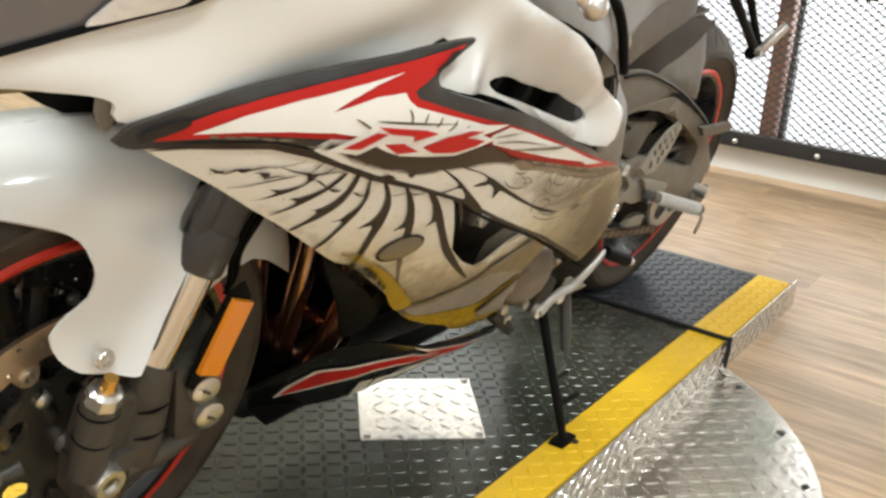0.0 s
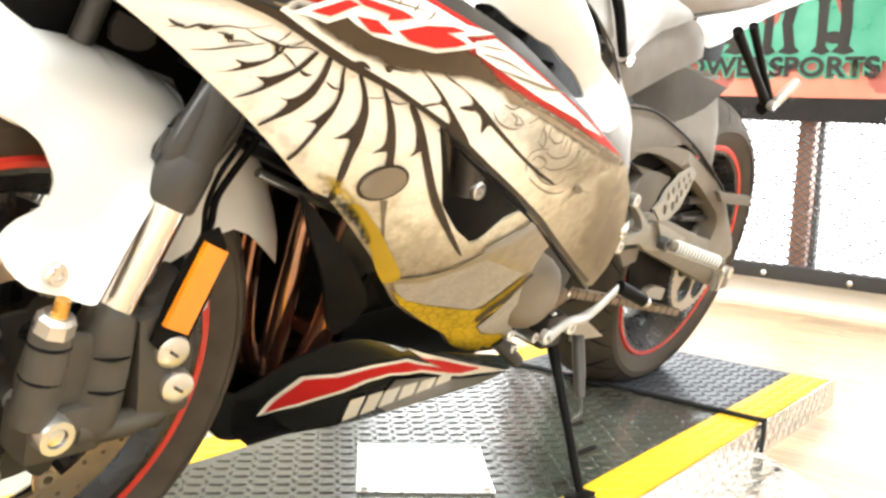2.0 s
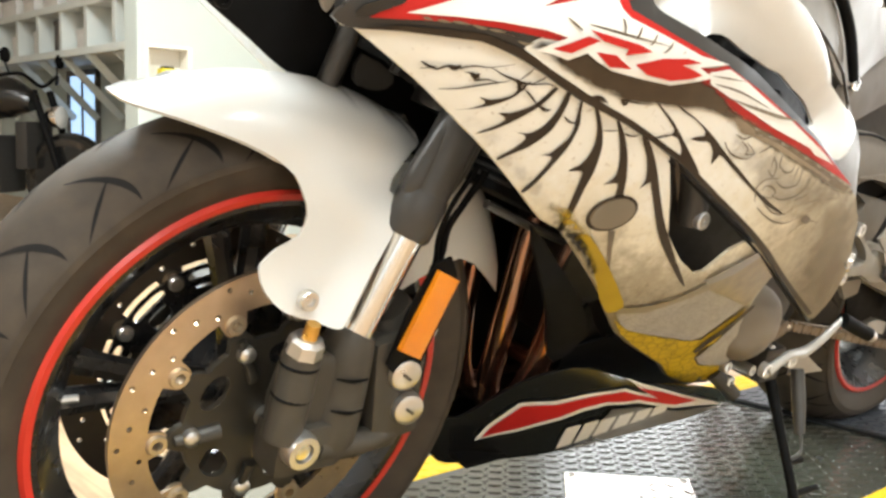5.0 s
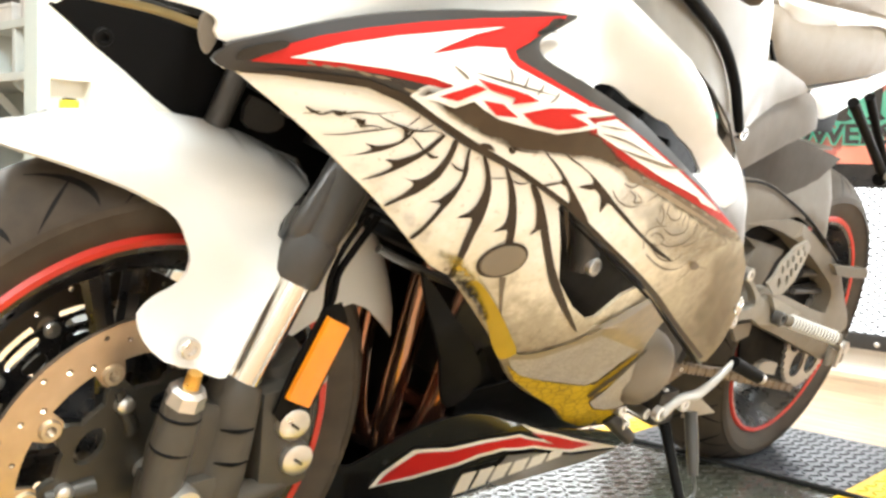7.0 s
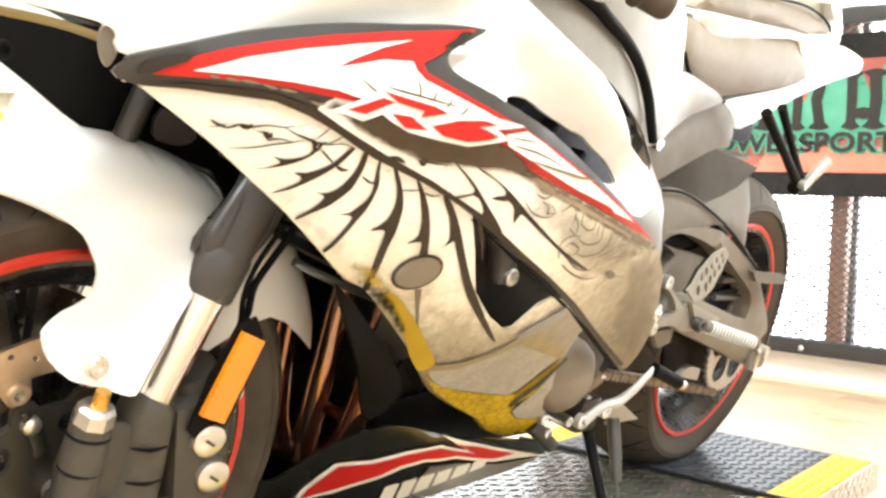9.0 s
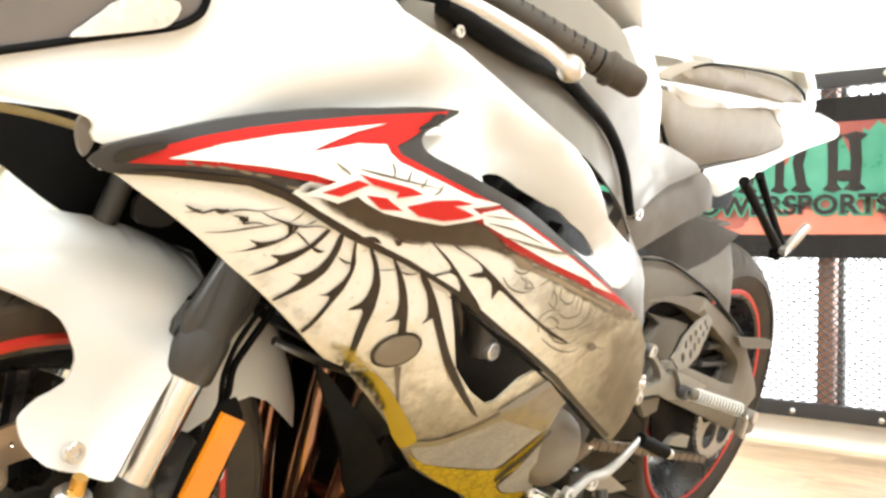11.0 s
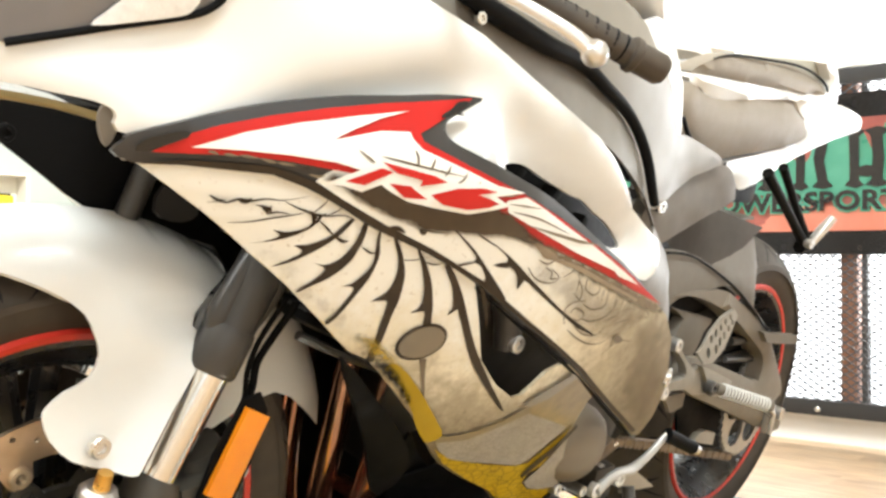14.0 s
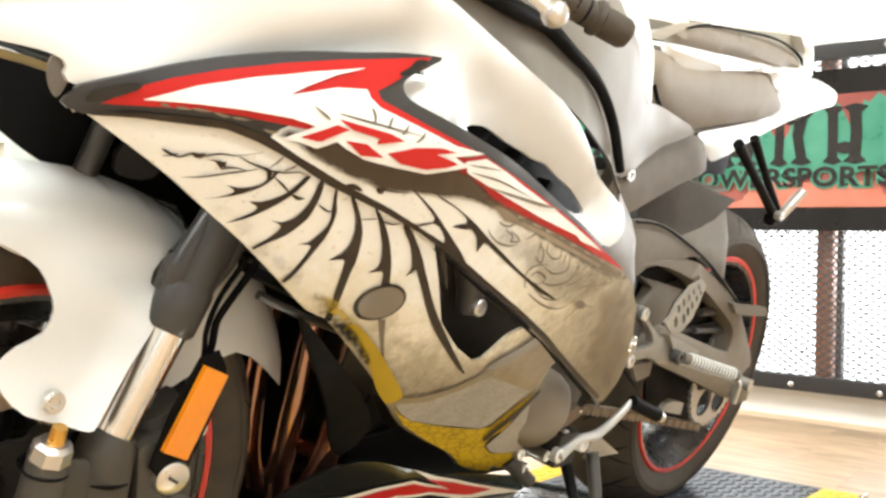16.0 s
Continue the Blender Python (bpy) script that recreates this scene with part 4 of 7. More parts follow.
# ---------------------------------------------------------------- lift platform
def tread_lugs(region, step=0.043, z=0.0, size=(0.0112, 0.0030, 0.0017)):
    """Diamond-plate lugs, alternately turned, over a region given as a test on x, y. One joined mesh."""
    bm = bmesh.new()
    x0, x1, y0, y1, ok = region
    i = 0
    x = x0
    while x < x1:
        y, j = y0, 0
        while y < y1:
            if ok(x, y):
                a = radians(45 if (i + j) % 2 else -45)
                ca, sa = math.cos(a), math.sin(a)
                lx, ly, h = size
                base = [(-lx, 0), (-lx * 0.45, -ly), (lx * 0.45, -ly), (lx, 0), (lx * 0.45, ly), (-lx * 0.45, ly)]
                low = [bm.verts.new((x + p * ca - q * sa, y + p * sa + q * ca, z)) for p, q in base]
                top = [bm.verts.new((x + 0.7 * (p * ca - 0.55 * q * sa), y + 0.7 * (p * sa + 0.55 * q * ca), z + h)) for p, q in base]
                for k in range(6):
                    bm.faces.new((low[k], low[(k + 1) % 6], top[(k + 1) % 6], top[k]))
                bm.faces.new(top)
            y, j = y + step * 0.5, j + 1
        x, i = x + step * 0.5, i + 1
    return bm


def lift_platform():
    t = thing("lift_platform", "black diamond-plate motorcycle lift with yellow painted edges", "platform")
    Y0, Y1, X0, XS_, X1 = -0.308, 0.308, -1.1, 1.247, 1.648
    yi = 0.232

    def deck(x0, x1, y0, y1, mat, name, label):
        ob = part(name, box(((x0 + x1) / 2, (y0 + y1) / 2, -0.03), (x1 - x0, y1 - y0, 0.06), 0.0012), mat, t, label, False)
        lugs = part("raised_tread", tread_lugs((x0 + 0.008, x1 - 0.006, y0 + 0.008, y1 - 0.006, lambda x, y: True)), M["lug_worn"] if mat == M["plate"] else mat, ob, smooth=False)
        lugs["kind"] = "stuff"
        return ob
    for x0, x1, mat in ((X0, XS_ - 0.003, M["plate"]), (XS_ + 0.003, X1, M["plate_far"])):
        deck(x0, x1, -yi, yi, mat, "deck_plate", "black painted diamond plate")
        deck(x0, x1, Y0 + 0.002, -yi - 0.0006, M["safety"], "edge_strip", "yellow painted edge strip")
        deck(x0, x1, yi + 0.0006, Y1 - 0.002, M["safety"], "edge_strip", "yellow painted edge strip")
    for s in (-1, 1):
        sk = part("side_skirt", box(((X0 + X1) / 2 + 0.02, s * 0.310, -0.034), (X1 - X0 + 0.04, 0.003, 0.062), 0.0008), M["tread"], t, "bright diamond-plate side skirt", False)
        bm = tread_lugs((X0 + 0.02, X1 - 0.02, -0.050, -0.012, lambda x, y: True), 0.036)
        bmesh.ops.transform(bm, matrix=Matrix.Translation((0, s * 0.3116, 0)) @ (pose(0, 0, 0, 90) if s < 0 else pose(0, 0, 0, -90) @ Matrix.Diagonal((1, -1, 1, 1))), verts=bm.verts)
        part("raised_tread", bm, M["tread"], sk, smooth=False)["kind"] = "stuff"
    part("seam_strap", tube([(XS_, -0.315, -0.055), (XS_, -0.316, 0.001), (XS_, -0.30, 0.0035), (XS_ + 0.004, -0.1, 0.0035), (XS_ + 0.008, 0.10, 0.0035), (XS_, 0.30, 0.0035)], 0.0045, 8), M["strap"], t, "thin black strap across the seam")
    part("end_lip", box((X1 + 0.02, 0, -0.012), (0.045, 0.62, 0.006), 0.001, pose(0, 0, 0, 0, 20, 0)), M["steel"], t)
    for bx, by in ((0.72, -0.268), (0.3, -0.27), (1.05, -0.10)):
        part("screw_head", lathe([(0.006, 0), (0.006, 0.002), (0.003, 0.003)], (bx, by, 0.0), (0, 0, 1), 10), M["steel"], t)
    return t


lift_platform()


def pivot_plate():
    t = thing("pivot_plate", "square bright diamond-plate cover lying on the lift deck", "cover plate", pose(0.638, -0.026, 0.0022, 0, 0, 43.0))
    part("sheet", box((0, 0, 0), (0.193, 0.193, 0.004), 0.001), M["tread"], t, smooth=False)
    part("raised_tread", tread_lugs((-0.086, 0.090, -0.086, 0.090, lambda x, y: max(abs(x), abs(y)) < 0.088), 0.050, 0.002, (0.0120, 0.0022, 0.0012)), M["tread"], t, smooth=False)
    for a, b in ((-1, -1), (1, -1), (1, 1), (-1, 1)):
        part("screw_head", lathe([(0.006, 0), (0.006, 0.0015), (0.003, 0.003)], (a * 0.086, b * 0.086, 0.002), (0, 0, 1), 10), M["alloy"], t)
    return t


pivot_plate()


def turntable_plate():
    t = thing("turntable_plate", "round bright diamond-plate base beneath the lift", "base plate", pose(0.662, 0.05, FLOOR))
    R_ = 0.70
    part("sheet", lathe([(R_, 0.0), (R_, 0.0032), (R_ - 0.001, 0.004), (0.0, 0.004)], (0, 0, 0), (0, 0, 1), 128), M["tread"], t, smooth=False)
    part("raised_tread", tread_lugs((-R_, R_, -R_, -0.30, lambda x, y: math.hypot(x, y) < R_ - 0.012), 0.050, 0.004, (0.0130, 0.0026, 0.0015)), M["tread"], t, smooth=False)["kind"] = "stuff"
    for a in range(-80, -5, 14):
        q = radians(a)
        part("screw_head", lathe([(0.007, 0), (0.007, 0.002), (0.004, 0.003)], ((R_ - 0.025) * math.cos(q), (R_ - 0.025) * math.sin(q), 0.004), (0, 0, 1), 10), M["steel"], t)
    return t


turntable_plate()

# ---------------------------------------------------------------- the motorcycle
BIKE = pose(0, 0, 0.2767, 15.17, 0, 0)
bike = thing("motorcycle", "white sport motorcycle with a wing-print fairing leaning on its side stand", "motorcycle", BIKE)


def wheel(x, z, R_, width, rim_w, spokes, grooves):
    """Tyre with tread cuts, black cast rim with a red tape ring, spokes and hub; axle along y."""
    def at(p):
        return (x + p[0], p[1], z + p[2])
    w2 = width / 2
    prof = []
    for k in range(-12, 13):
        a = k / 12 * radians(78)
        prof.append((R_ - w2 * 0.62 * (1 - math.cos(a)) / (1 - math.cos(radians(78))) * 1.0, w2 * math.sin(a) / math.sin(radians(78))))
    side = [(0.262 if R_ < 0.305 else 0.268, w2 * 0.985), (0.245, w2 * 0.93), (0.228, rim_w + 0.006), (0.221, rim_w)]
    prof = [(r, -a) for r, a in reversed(side)] + prof + side
    ty = part("tyre", lathe(prof, (x, 0, z), (0, 1, 0), 96, True), M["rubber"], bike, "black road tyre with worn tread")
    rim = part("rim", lathe([(0.2195, -rim_w), (0.226, -rim_w - 0.004), (0.2225, -rim_w - 0.007), (0.210, -rim_w - 0.004), (0.200, -rim_w * 0.75), (0.180, -rim_w * 0.3),
                             (0.180, rim_w * 0.3), (0.200, rim_w * 0.75), (0.210, rim_w + 0.004), (0.2225, rim_w + 0.007), (0.226, rim_w + 0.004), (0.2195, rim_w)],
                            (x, 0, z), (0, 1, 0), 96, True), M["wheel"], bike, "black cast wheel rim")
    for s in (-1, 1):
        part("rim_tape", lathe([(0.2265, s * (rim_w + 0.0052)), (0.2228, s * (rim_w + 0.0088)), (0.2165, s * (rim_w + 0.0072)), (0.2165, s * (rim_w + 0.0058))],
                               (x, 0, z), (0, 1, 0), 96, True), M["ring"], rim, "red rim tape")
    part("hub", lathe([(0.02, -0.05), (0.045, -0.05), (0.05, -0.03), (0.042, 0), (0.05, 0.03), (0.045, 0.05), (0.02, 0.05)], (x, 0, z), (0, 1, 0), 32, True), M["wheel"], rim)
    for k in range(spokes):
        a = 2 * math.pi * (k + 0.35) / spokes
        for b in (-0.10, 0.10):
            p0, p1 = a + b * 0.6, a + b * 1.2
            part("spoke", tube([at((0.04 * math.cos(p0), 0, 0.04 * math.sin(p0))), at((0.11 * math.cos(a + b), 0, 0.11 * math.sin(a + b))), at((0.186 * math.cos(p1), 0, 0.186 * math.sin(p1)))],
                               [0.016, 0.012, 0.014], 8, 4), M["wheel"], rim)
    part("valve", tube([at((-0.165, -0.012, 0.02)), at((-0.190, -0.010, 0.02))], 0.004, 8, 1), M["alloy"], rim)
    # tread cuts: strips laid on the tyre, groove shade put into their colour
    for k in range(grooves):
        for s in (-1, 1):
            a0 = 2 * math.pi * (k + (0.5 if s > 0 else 0)) / grooves
            pts_l, pts_r = [], []
            bm = bmesh.new()
            rows = []
            for i in range(9):
                f = i / 8
                ph = s * radians(10 + 56 * f)
                r = R_ - w2 * 0.62 * (1 - math.cos(ph)) / (1 - math.cos(radians(78))) + 0.0006
                y = w2 * math.sin(ph) / math.sin(radians(78))
                ang = a0 - 0.30 * f + 0.16 * f * f
                wd = 0.0042 * math.sin(math.pi * (0.08 + 0.9 * f)) / r
                rows.append([bm.verts.new(at((r * math.cos(ang + q), y, r * math.sin(ang + q)))) for q in (-wd, wd)])
            for u, v in zip(rows, rows[1:]):
                bm.faces.new((u[0], u[1], v[1], v[0]))
            part("tread_cut", bm, M["groove"], ty)
            bm, rows = bmesh.new(), []
            for i in range(7):
                f = i / 6
                ph = s * radians(34 + 36 * f)
                r = R_ - w2 * 0.62 * (1 - math.cos(ph)) / (1 - math.cos(radians(78))) + 0.0006
                y = w2 * math.sin(ph) / math.sin(radians(78))
                ang = a0 + math.pi / grooves + 0.05 + 0.16 * f
                wd = 0.0030 * math.sin(math.pi * (0.08 + 0.9 * f)) / r
                rows.append([bm.verts.new(at((r * math.cos(ang + q), y, r * math.sin(ang + q)))) for q in (-wd, wd)])
            for u, v in zip(rows, rows[1:]):
                bm.faces.new((u[0], u[1], v[1], v[0]))
            part("tread_cut", bm, M["groove"], ty)
    return rim


front = wheel(0.002, -0.011, 0.293, 0.120, 0.042, 5, 22)
rear = wheel(1.375, 0.012, 0.315, 0.186, 0.074, 5, 20)


def brake_disc(x, z, y, r0, r1, turn, holes):
    """A drilled floating disc whose ears hold ten bobbins, on a dark carrier with five bolts."""
    ring = [(x + r1 * math.cos(2 * math.pi * k / 96), z + r1 * math.sin(2 * math.pi * k / 96)) for k in range(96)]
    inner = []
    rb, re = r0 - 0.009, 0.0125
    for k in range(360):
        a = radians(k)
        da = (a - turn + math.pi / 10) % (math.pi / 5) - math.pi / 10
        r = r0
        if abs(rb * math.sin(da)) < re:
            r = min(r0, rb * math.cos(da) - math.sqrt(re ** 2 - (rb * math.sin(da)) ** 2))
        inner.append((x + r * math.cos(a), z + r * math.sin(a)))
    cuts = [inner]
    for k in range(holes):
        a = 2 * math.pi * k / holes
        r = r0 + (r1 - r0) * (0.22 + 0.28 * (k % 3))
        cuts.append([(x + r * math.cos(a) + 0.0028 * math.cos(q), z + r * math.sin(a) + 0.0028 * math.sin(q)) for q in (2 * math.pi * j / 8 for j in range(8))])
    for k in range(10):
        a = turn + 2 * math.pi * k / 10
        cuts.append([(x + rb * math.cos(a) + 0.0052 * math.cos(q), z + rb * math.sin(a) + 0.0052 * math.sin(q)) for q in (2 * math.pi * j / 10 for j in range(10))])
    # the far disc takes the steel copy with shade painted in
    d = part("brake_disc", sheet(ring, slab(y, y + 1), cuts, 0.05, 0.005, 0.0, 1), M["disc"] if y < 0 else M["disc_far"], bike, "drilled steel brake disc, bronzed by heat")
    s = 1 if y > 0 else -1
    hub = []
    for k in range(200):
        a = 2 * math.pi * k / 200
        c = math.cos(10 * (a - turn))
        rr = 0.086 + 0.016 * max(0.0, c) ** 0.7
        hub.append((x + rr * math.cos(a), z + rr * math.sin(a)))
    windows = []
    for k in range(5):
        a = turn + 2 * math.pi * (k + 0.5) / 5
        u, v = Vector((math.cos(a), math.sin(a))), Vector((-math.sin(a), math.cos(a)))
        windows.append([tuple(Vector((x, z)) + u * (0.066 + 0.013 * math.cos(q)) + v * 0.019 * math.sin(q)) for q in (2 * math.pi * j / 14 for j in range(14))])
    car = part("disc_carrier", sheet(hub, slab(y + 0.003 * s, y + 1), windows, 0.05, 0.007, 0.001, 1), M["carrier"], d, "dark cast disc carrier")
    for k in range(5):
        a = turn + 2 * math.pi * k / 5
        part("carrier_rib", tube([(x + 0.05 * math.cos(a), y + 0.006 * s, z + 0.05 * math.sin(a)), (x + 0.094 * math.cos(a), y + 0.003 * s, z + 0.094 * math.sin(a))], [0.010, 0.006], 10, 1, 0.6), M["carrier"], car)
    for k in range(10):
        a = turn + 2 * math.pi * k / 10
        part("bobbin", lathe([(0.0052, -0.004), (0.009, -0.004), (0.0105, -0.001), (0.0105, 0.008), (0.0052, 0.008)], (x + rb * math.cos(a), y, z + rb * math.sin(a)), (0, 1, 0), 16, True), M["bobbin"], d, "dull bronze disc bobbin")
    for k in range(5):
        a = turn + 2 * math.pi * k / 5
        part("disc_bolt", lathe([(0.0, 0.004), (0.0055, 0.0035), (0.0085, 0.001), (0.009, -0.006)], (x + 0.078 * math.cos(a), y + 0.008 * s, z + 0.078 * math.sin(a)), (0, s, 0), 16), M["alloy"], d, "bright domed disc bolt")
    return d


WHEEL_X, WHEEL_Z = 0.002, -0.011
brake_disc(WHEEL_X, WHEEL_Z, -0.062, 0.119, 0.155, radians(114), 45)
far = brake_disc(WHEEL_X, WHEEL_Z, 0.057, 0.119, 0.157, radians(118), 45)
slots = []
for k in range(10):
    a = radians(136 + 36 * k)
    for r, hw, hl in ((0.1085, 0.0050, 0.19), (0.0885, 0.0088, 0.15)):
        slots.append([(WHEEL_X + (r + hw * math.copysign(abs(math.sin(q)) ** 0.6, math.sin(q))) * math.cos(a + hl * math.copysign(abs(math.cos(q)) ** 0.6, math.cos(q))),
                       WHEEL_Z + (r + hw * math.copysign(abs(math.sin(q)) ** 0.6, math.sin(q))) * math.sin(a + hl * math.copysign(abs(math.cos(q)) ** 0.6, math.cos(q)))) for q in (2 * math.pi * (j + 0.5) / 16 for j in range(16))])
part("slotted_carrier", sheet([(WHEEL_X + 0.1165 * math.cos(2 * math.pi * k / 72), WHEEL_Z + 0.1165 * math.sin(2 * math.pi * k / 72)) for k in range(72)], slab(0.048, 1), slots, 0.05, 0.004, 0.0, 1), M["wheel"], far, "dark slotted carrier")
for k in range(10):
    a = radians(118 + 36 * k)
    part("carrier_button", lathe([(0.0, 0.004), (0.007, 0.003), (0.0085, 0.0), (0.0085, -0.004)], (WHEEL_X + 0.110 * math.cos(a), 0.047, WHEEL_Z + 0.110 * math.sin(a)), (0, -1, 0), 14), M["alloy"], far, "bright round carrier button")


# fork legs, axle, caliper
def fork_leg(s):
    def ax(z, dx=0.0):
        return (0.028 + 0.405 * z + dx, s * 0.100, z)
    up = part("fork_outer_tube", tube([ax(0.215), ax(0.235), ax(0.30), ax(0.62)], [0.0225, 0.0235, 0.0235, 0.0235], 24, 1), M["fork"], bike, "dark anodised fork tube")
    part("fork_collar", tube([ax(0.185), ax(0.189), ax(0.222), ax(0.228)], [0.0228, 0.0256, 0.0256, 0.0245], 24, 1), M["fork"], up)
    part("fork_guard", tube([ax(0.222, -0.014), ax(0.238, -0.020), ax(0.285, -0.016), ax(0.33, -0.008)], [0.006, 0.013, 0.012, 0.006], 14, 4), M["fork"], up, "black rubber fork guard")
    part("guard_rib", tube([ax(0.225, 0.020), ax(0.25, 0.024), ax(0.31, 0.024), ax(0.36, 0.018)], [0.008, 0.0125, 0.0125, 0.008], 14, 4), M["fork"], up)
    low = part("fork_slider", tube([ax(0.05), ax(0.21)], 0.0205, 24, 1), M["slider"], bike, "polished steel fork slider")
    foot = part("fork_foot", tube([(0.066, s * 0.100, 0.090), (0.061, s * 0.100, 0.074), (0.058, s * 0.101, 0.030), (0.052, s * 0.102, -0.020), (0.045, s * 0.102, -0.045)], [0.0228, 0.0270, 0.0280, 0.0290, 0.020], 20, 3), M["caliper"], bike, "dark cast fork foot")
    part("axle_clamp", box((0.018, s * 0.104, -0.020), (0.075, 0.046, 0.050), 0.010), M["caliper"], foot)
    nut = part("axle_end", lathe([(0.010, 0.004), (0.0165, 0.004), (0.018, -0.002), (0.018, -0.03), (0.010, -0.03)], (0.002, s * 0.136, -0.012), (0, s, 0), 24, True), M["alloy"], foot, "bright hollow axle end")
    part("axle_screw", lathe([(0.0, 0.0), (0.0085, 0.0), (0.0095, -0.004), (0.0095, -0.02)], (0.002, s * 0.137, -0.012), (0, s, 0), 12), M["chrome"], nut)
    web = [(-0.004, 0.070), (0.030, 0.074), (0.062, 0.050), (0.056, -0.030), (0.020, -0.040), (-0.014, -0.016)]
    part("foot_web", sheet(web, slab(s * 0.117, 0 if s < 0 else -1), (), 0.01, 0.028, 0.004, 2), M["caliper"], foot, "dark cast web between lug and leg")
    for zz in (0.052, 0.018):
        part("cast_step", tube([(0.034, s * 0.126, zz + 0.002), (0.052, s * 0.1295, zz - 0.002), (0.072, s * 0.126, zz - 0.004)], [0.001, 0.0022, 0.001], 6, 3), M["black"], foot)
    return up


fork_leg(-1)
fork_leg(1)
part("axle", tube([(0.002, -0.13, -0.011), (0.002, 0.13, -0.011)], 0.012, 16, 1), M["alloy"], bike)


def caliper(s):
    c = part("brake_caliper", tube([(0.135, s * 0.075, -0.055), (0.140, s * 0.075, 0.0), (0.138, s * 0.075, 0.055), (0.120, s * 0.075, 0.10)], [0.030, 0.042, 0.042, 0.028], 14, 4, 0.85), M["caliper"], bike, "dark grey radial brake caliper")
    part("caliper_half", box((0.120, s * 0.105, 0.024), (0.062, 0.030, 0.120), 0.012, pose(0, 0, 0, 0, -8, 0)), M["caliper"], c)
    for z in (0.045, 0.004):
        x = 0.118 if z > 0.02 else 0.131
        cap = part("piston_cap", lathe([(0.0, 0.0), (0.0125, 0.0), (0.0165, -0.002), (0.0178, -0.006), (0.0185, -0.030)], (x, s * 0.131, z), (-0.15, s, 0), 24), M["alloy"], c, "bright round piston cap")
        part("cap_mark", box((x - 0.001, s * 0.1318, z), (0.012, 0.0015, 0.003), 0.0, pose(0, 0, 0, 0, 35, 0)), M["caliper"], cap)
    part("mount_arm", tube([(0.030, s * 0.112, -0.024), (0.085, s * 0.112, -0.032), (0.130, s * 0.106, -0.028), (0.162, s * 0.094, -0.020)], [0.018, 0.014, 0.013, 0.010], 12, 4), M["caliper"], c)
    part("mount_bolt", lathe([(0.0, 0.004), (0.008, 0.004), (0.010, 0.0), (0.010, -0.02)], (0.146, s * 0.118, 0.088), (0, s, 0), 12), M["alloy"], c)
    return c


caliper(-1)
caliper(1)
# the cast lug, bleed nipple and banjo in front of the left leg
lug = part("damper_lug", tube([(-0.003, -0.118, 0.092), (-0.0065, -0.118, 0.050), (-0.012, -0.117, -0.004)], [0.0172, 0.0192, 0.0190], 18, 4), M["caliper"], bike, "dark cast lug on the fork foot")
# grooves drawn as black rings, their shade put into the colour
for k_, z_ in enumerate((0.072, 0.040)):
    part("lug_groove", lathe([(0.0186, -0.0016), (0.0196, 0.0), (0.0186, 0.0016)], (-0.0052 - 0.003 * k_, -0.118, z_), (0.10, 0, 1), 20, True), M["black"], lug)
part("lug_cap", lathe([(0.0, 0.007), (0.0125, 0.007), (0.0170, 0.003), (0.0182, -0.010)], (-0.004, -0.122, 0.095), (0.06, -0.2, 0.97), 8), M["alloy"], lug, "bright hexagonal cap")
part("lug_nipple", tube([(-0.0035, -0.124, 0.099), (-0.0030, -0.127, 0.116)], [0.0078, 0.0066], 12, 1), M["brass"], lug, "brass nipple")

# amber reflector on its bracket
part("reflector_bracket", plate([(0.092, 0.060), (0.133, 0.050), (0.160, 0.150), (0.128, 0.164)], -0.128, 0.003), M["black"], bike)
part("reflector", sheet([(0.130, 0.159), (0.1565, 0.147), (0.1262, 0.065), (0.0985, 0.078)], slab(-0.136, 0), (), 0.02, 0.006, 0.0012, 1), M["amber"], bike, "amber plastic side reflector")


# brake hose and wheel sensor cable
part("brake_hose", tube([(0.194, -0.100, 0.250), (0.191, -0.100, 0.241), (0.173, -0.100, 0.214), (0.159, -0.100, 0.189), (0.158, -0.100, 0.162), (0.150, -0.100, 0.145)], 0.0040, 10), M["black"], bike, "black brake hose")
part("sensor_cable", tube([(0.177, -0.105, 0.255), (0.170, -0.105, 0.243), (0.153, -0.105, 0.214), (0.145, -0.105, 0.184), (0.147, -0.105, 0.157), (0.144, -0.105, 0.144)], 0.0028, 8), M["black"], bike, "thin black cable")


# ---- front fender: one white moulding over the wheel
def crown(x):
    """Radius of the fender's ridge, growing towards the front tip."""
    return 0.3140 + 0.078 * max(0.0, -x)


def fender_place(s):
    def place(x, z, depth):
        r = math.hypot(x, z)
        if r > 0.255:
            f = min(1.0, (r - 0.255) / (crown(x) - 0.255))
            y = 0.078 * math.sqrt(max(0.0, 1 - f * f))
            k = (r - depth) / r
            return Vector((x * k, s * max(0.0, y - depth * 0.7), z * k))
        y = 0.078 + 0.042 * min(1.0, (0.255 - r) / 0.14)
        # the flank stands out beside the fork leg
        y += 0.020 * math.exp(-(min(0.0, (x - 0.040) * 0.79 - (z - 0.113) * 0.61) / 0.022) ** 2) * min(1.0, (0.255 - r) / 0.03)
        # a dished seat behind the screw and a soft crease down the flank
        y -= 0.005 * math.exp(-(((x - 0.006) / 0.017) ** 2 + ((z - 0.133) / 0.009) ** 2))
        y += 0.004 * math.exp(-((z - 0.215 + 0.55 * (x - 0.05)) / 0.016) ** 2) * max(0.0, min(1.0, (x + 0.01) / 0.04))
        return Vector((x, s * (y - depth), z))
    return place


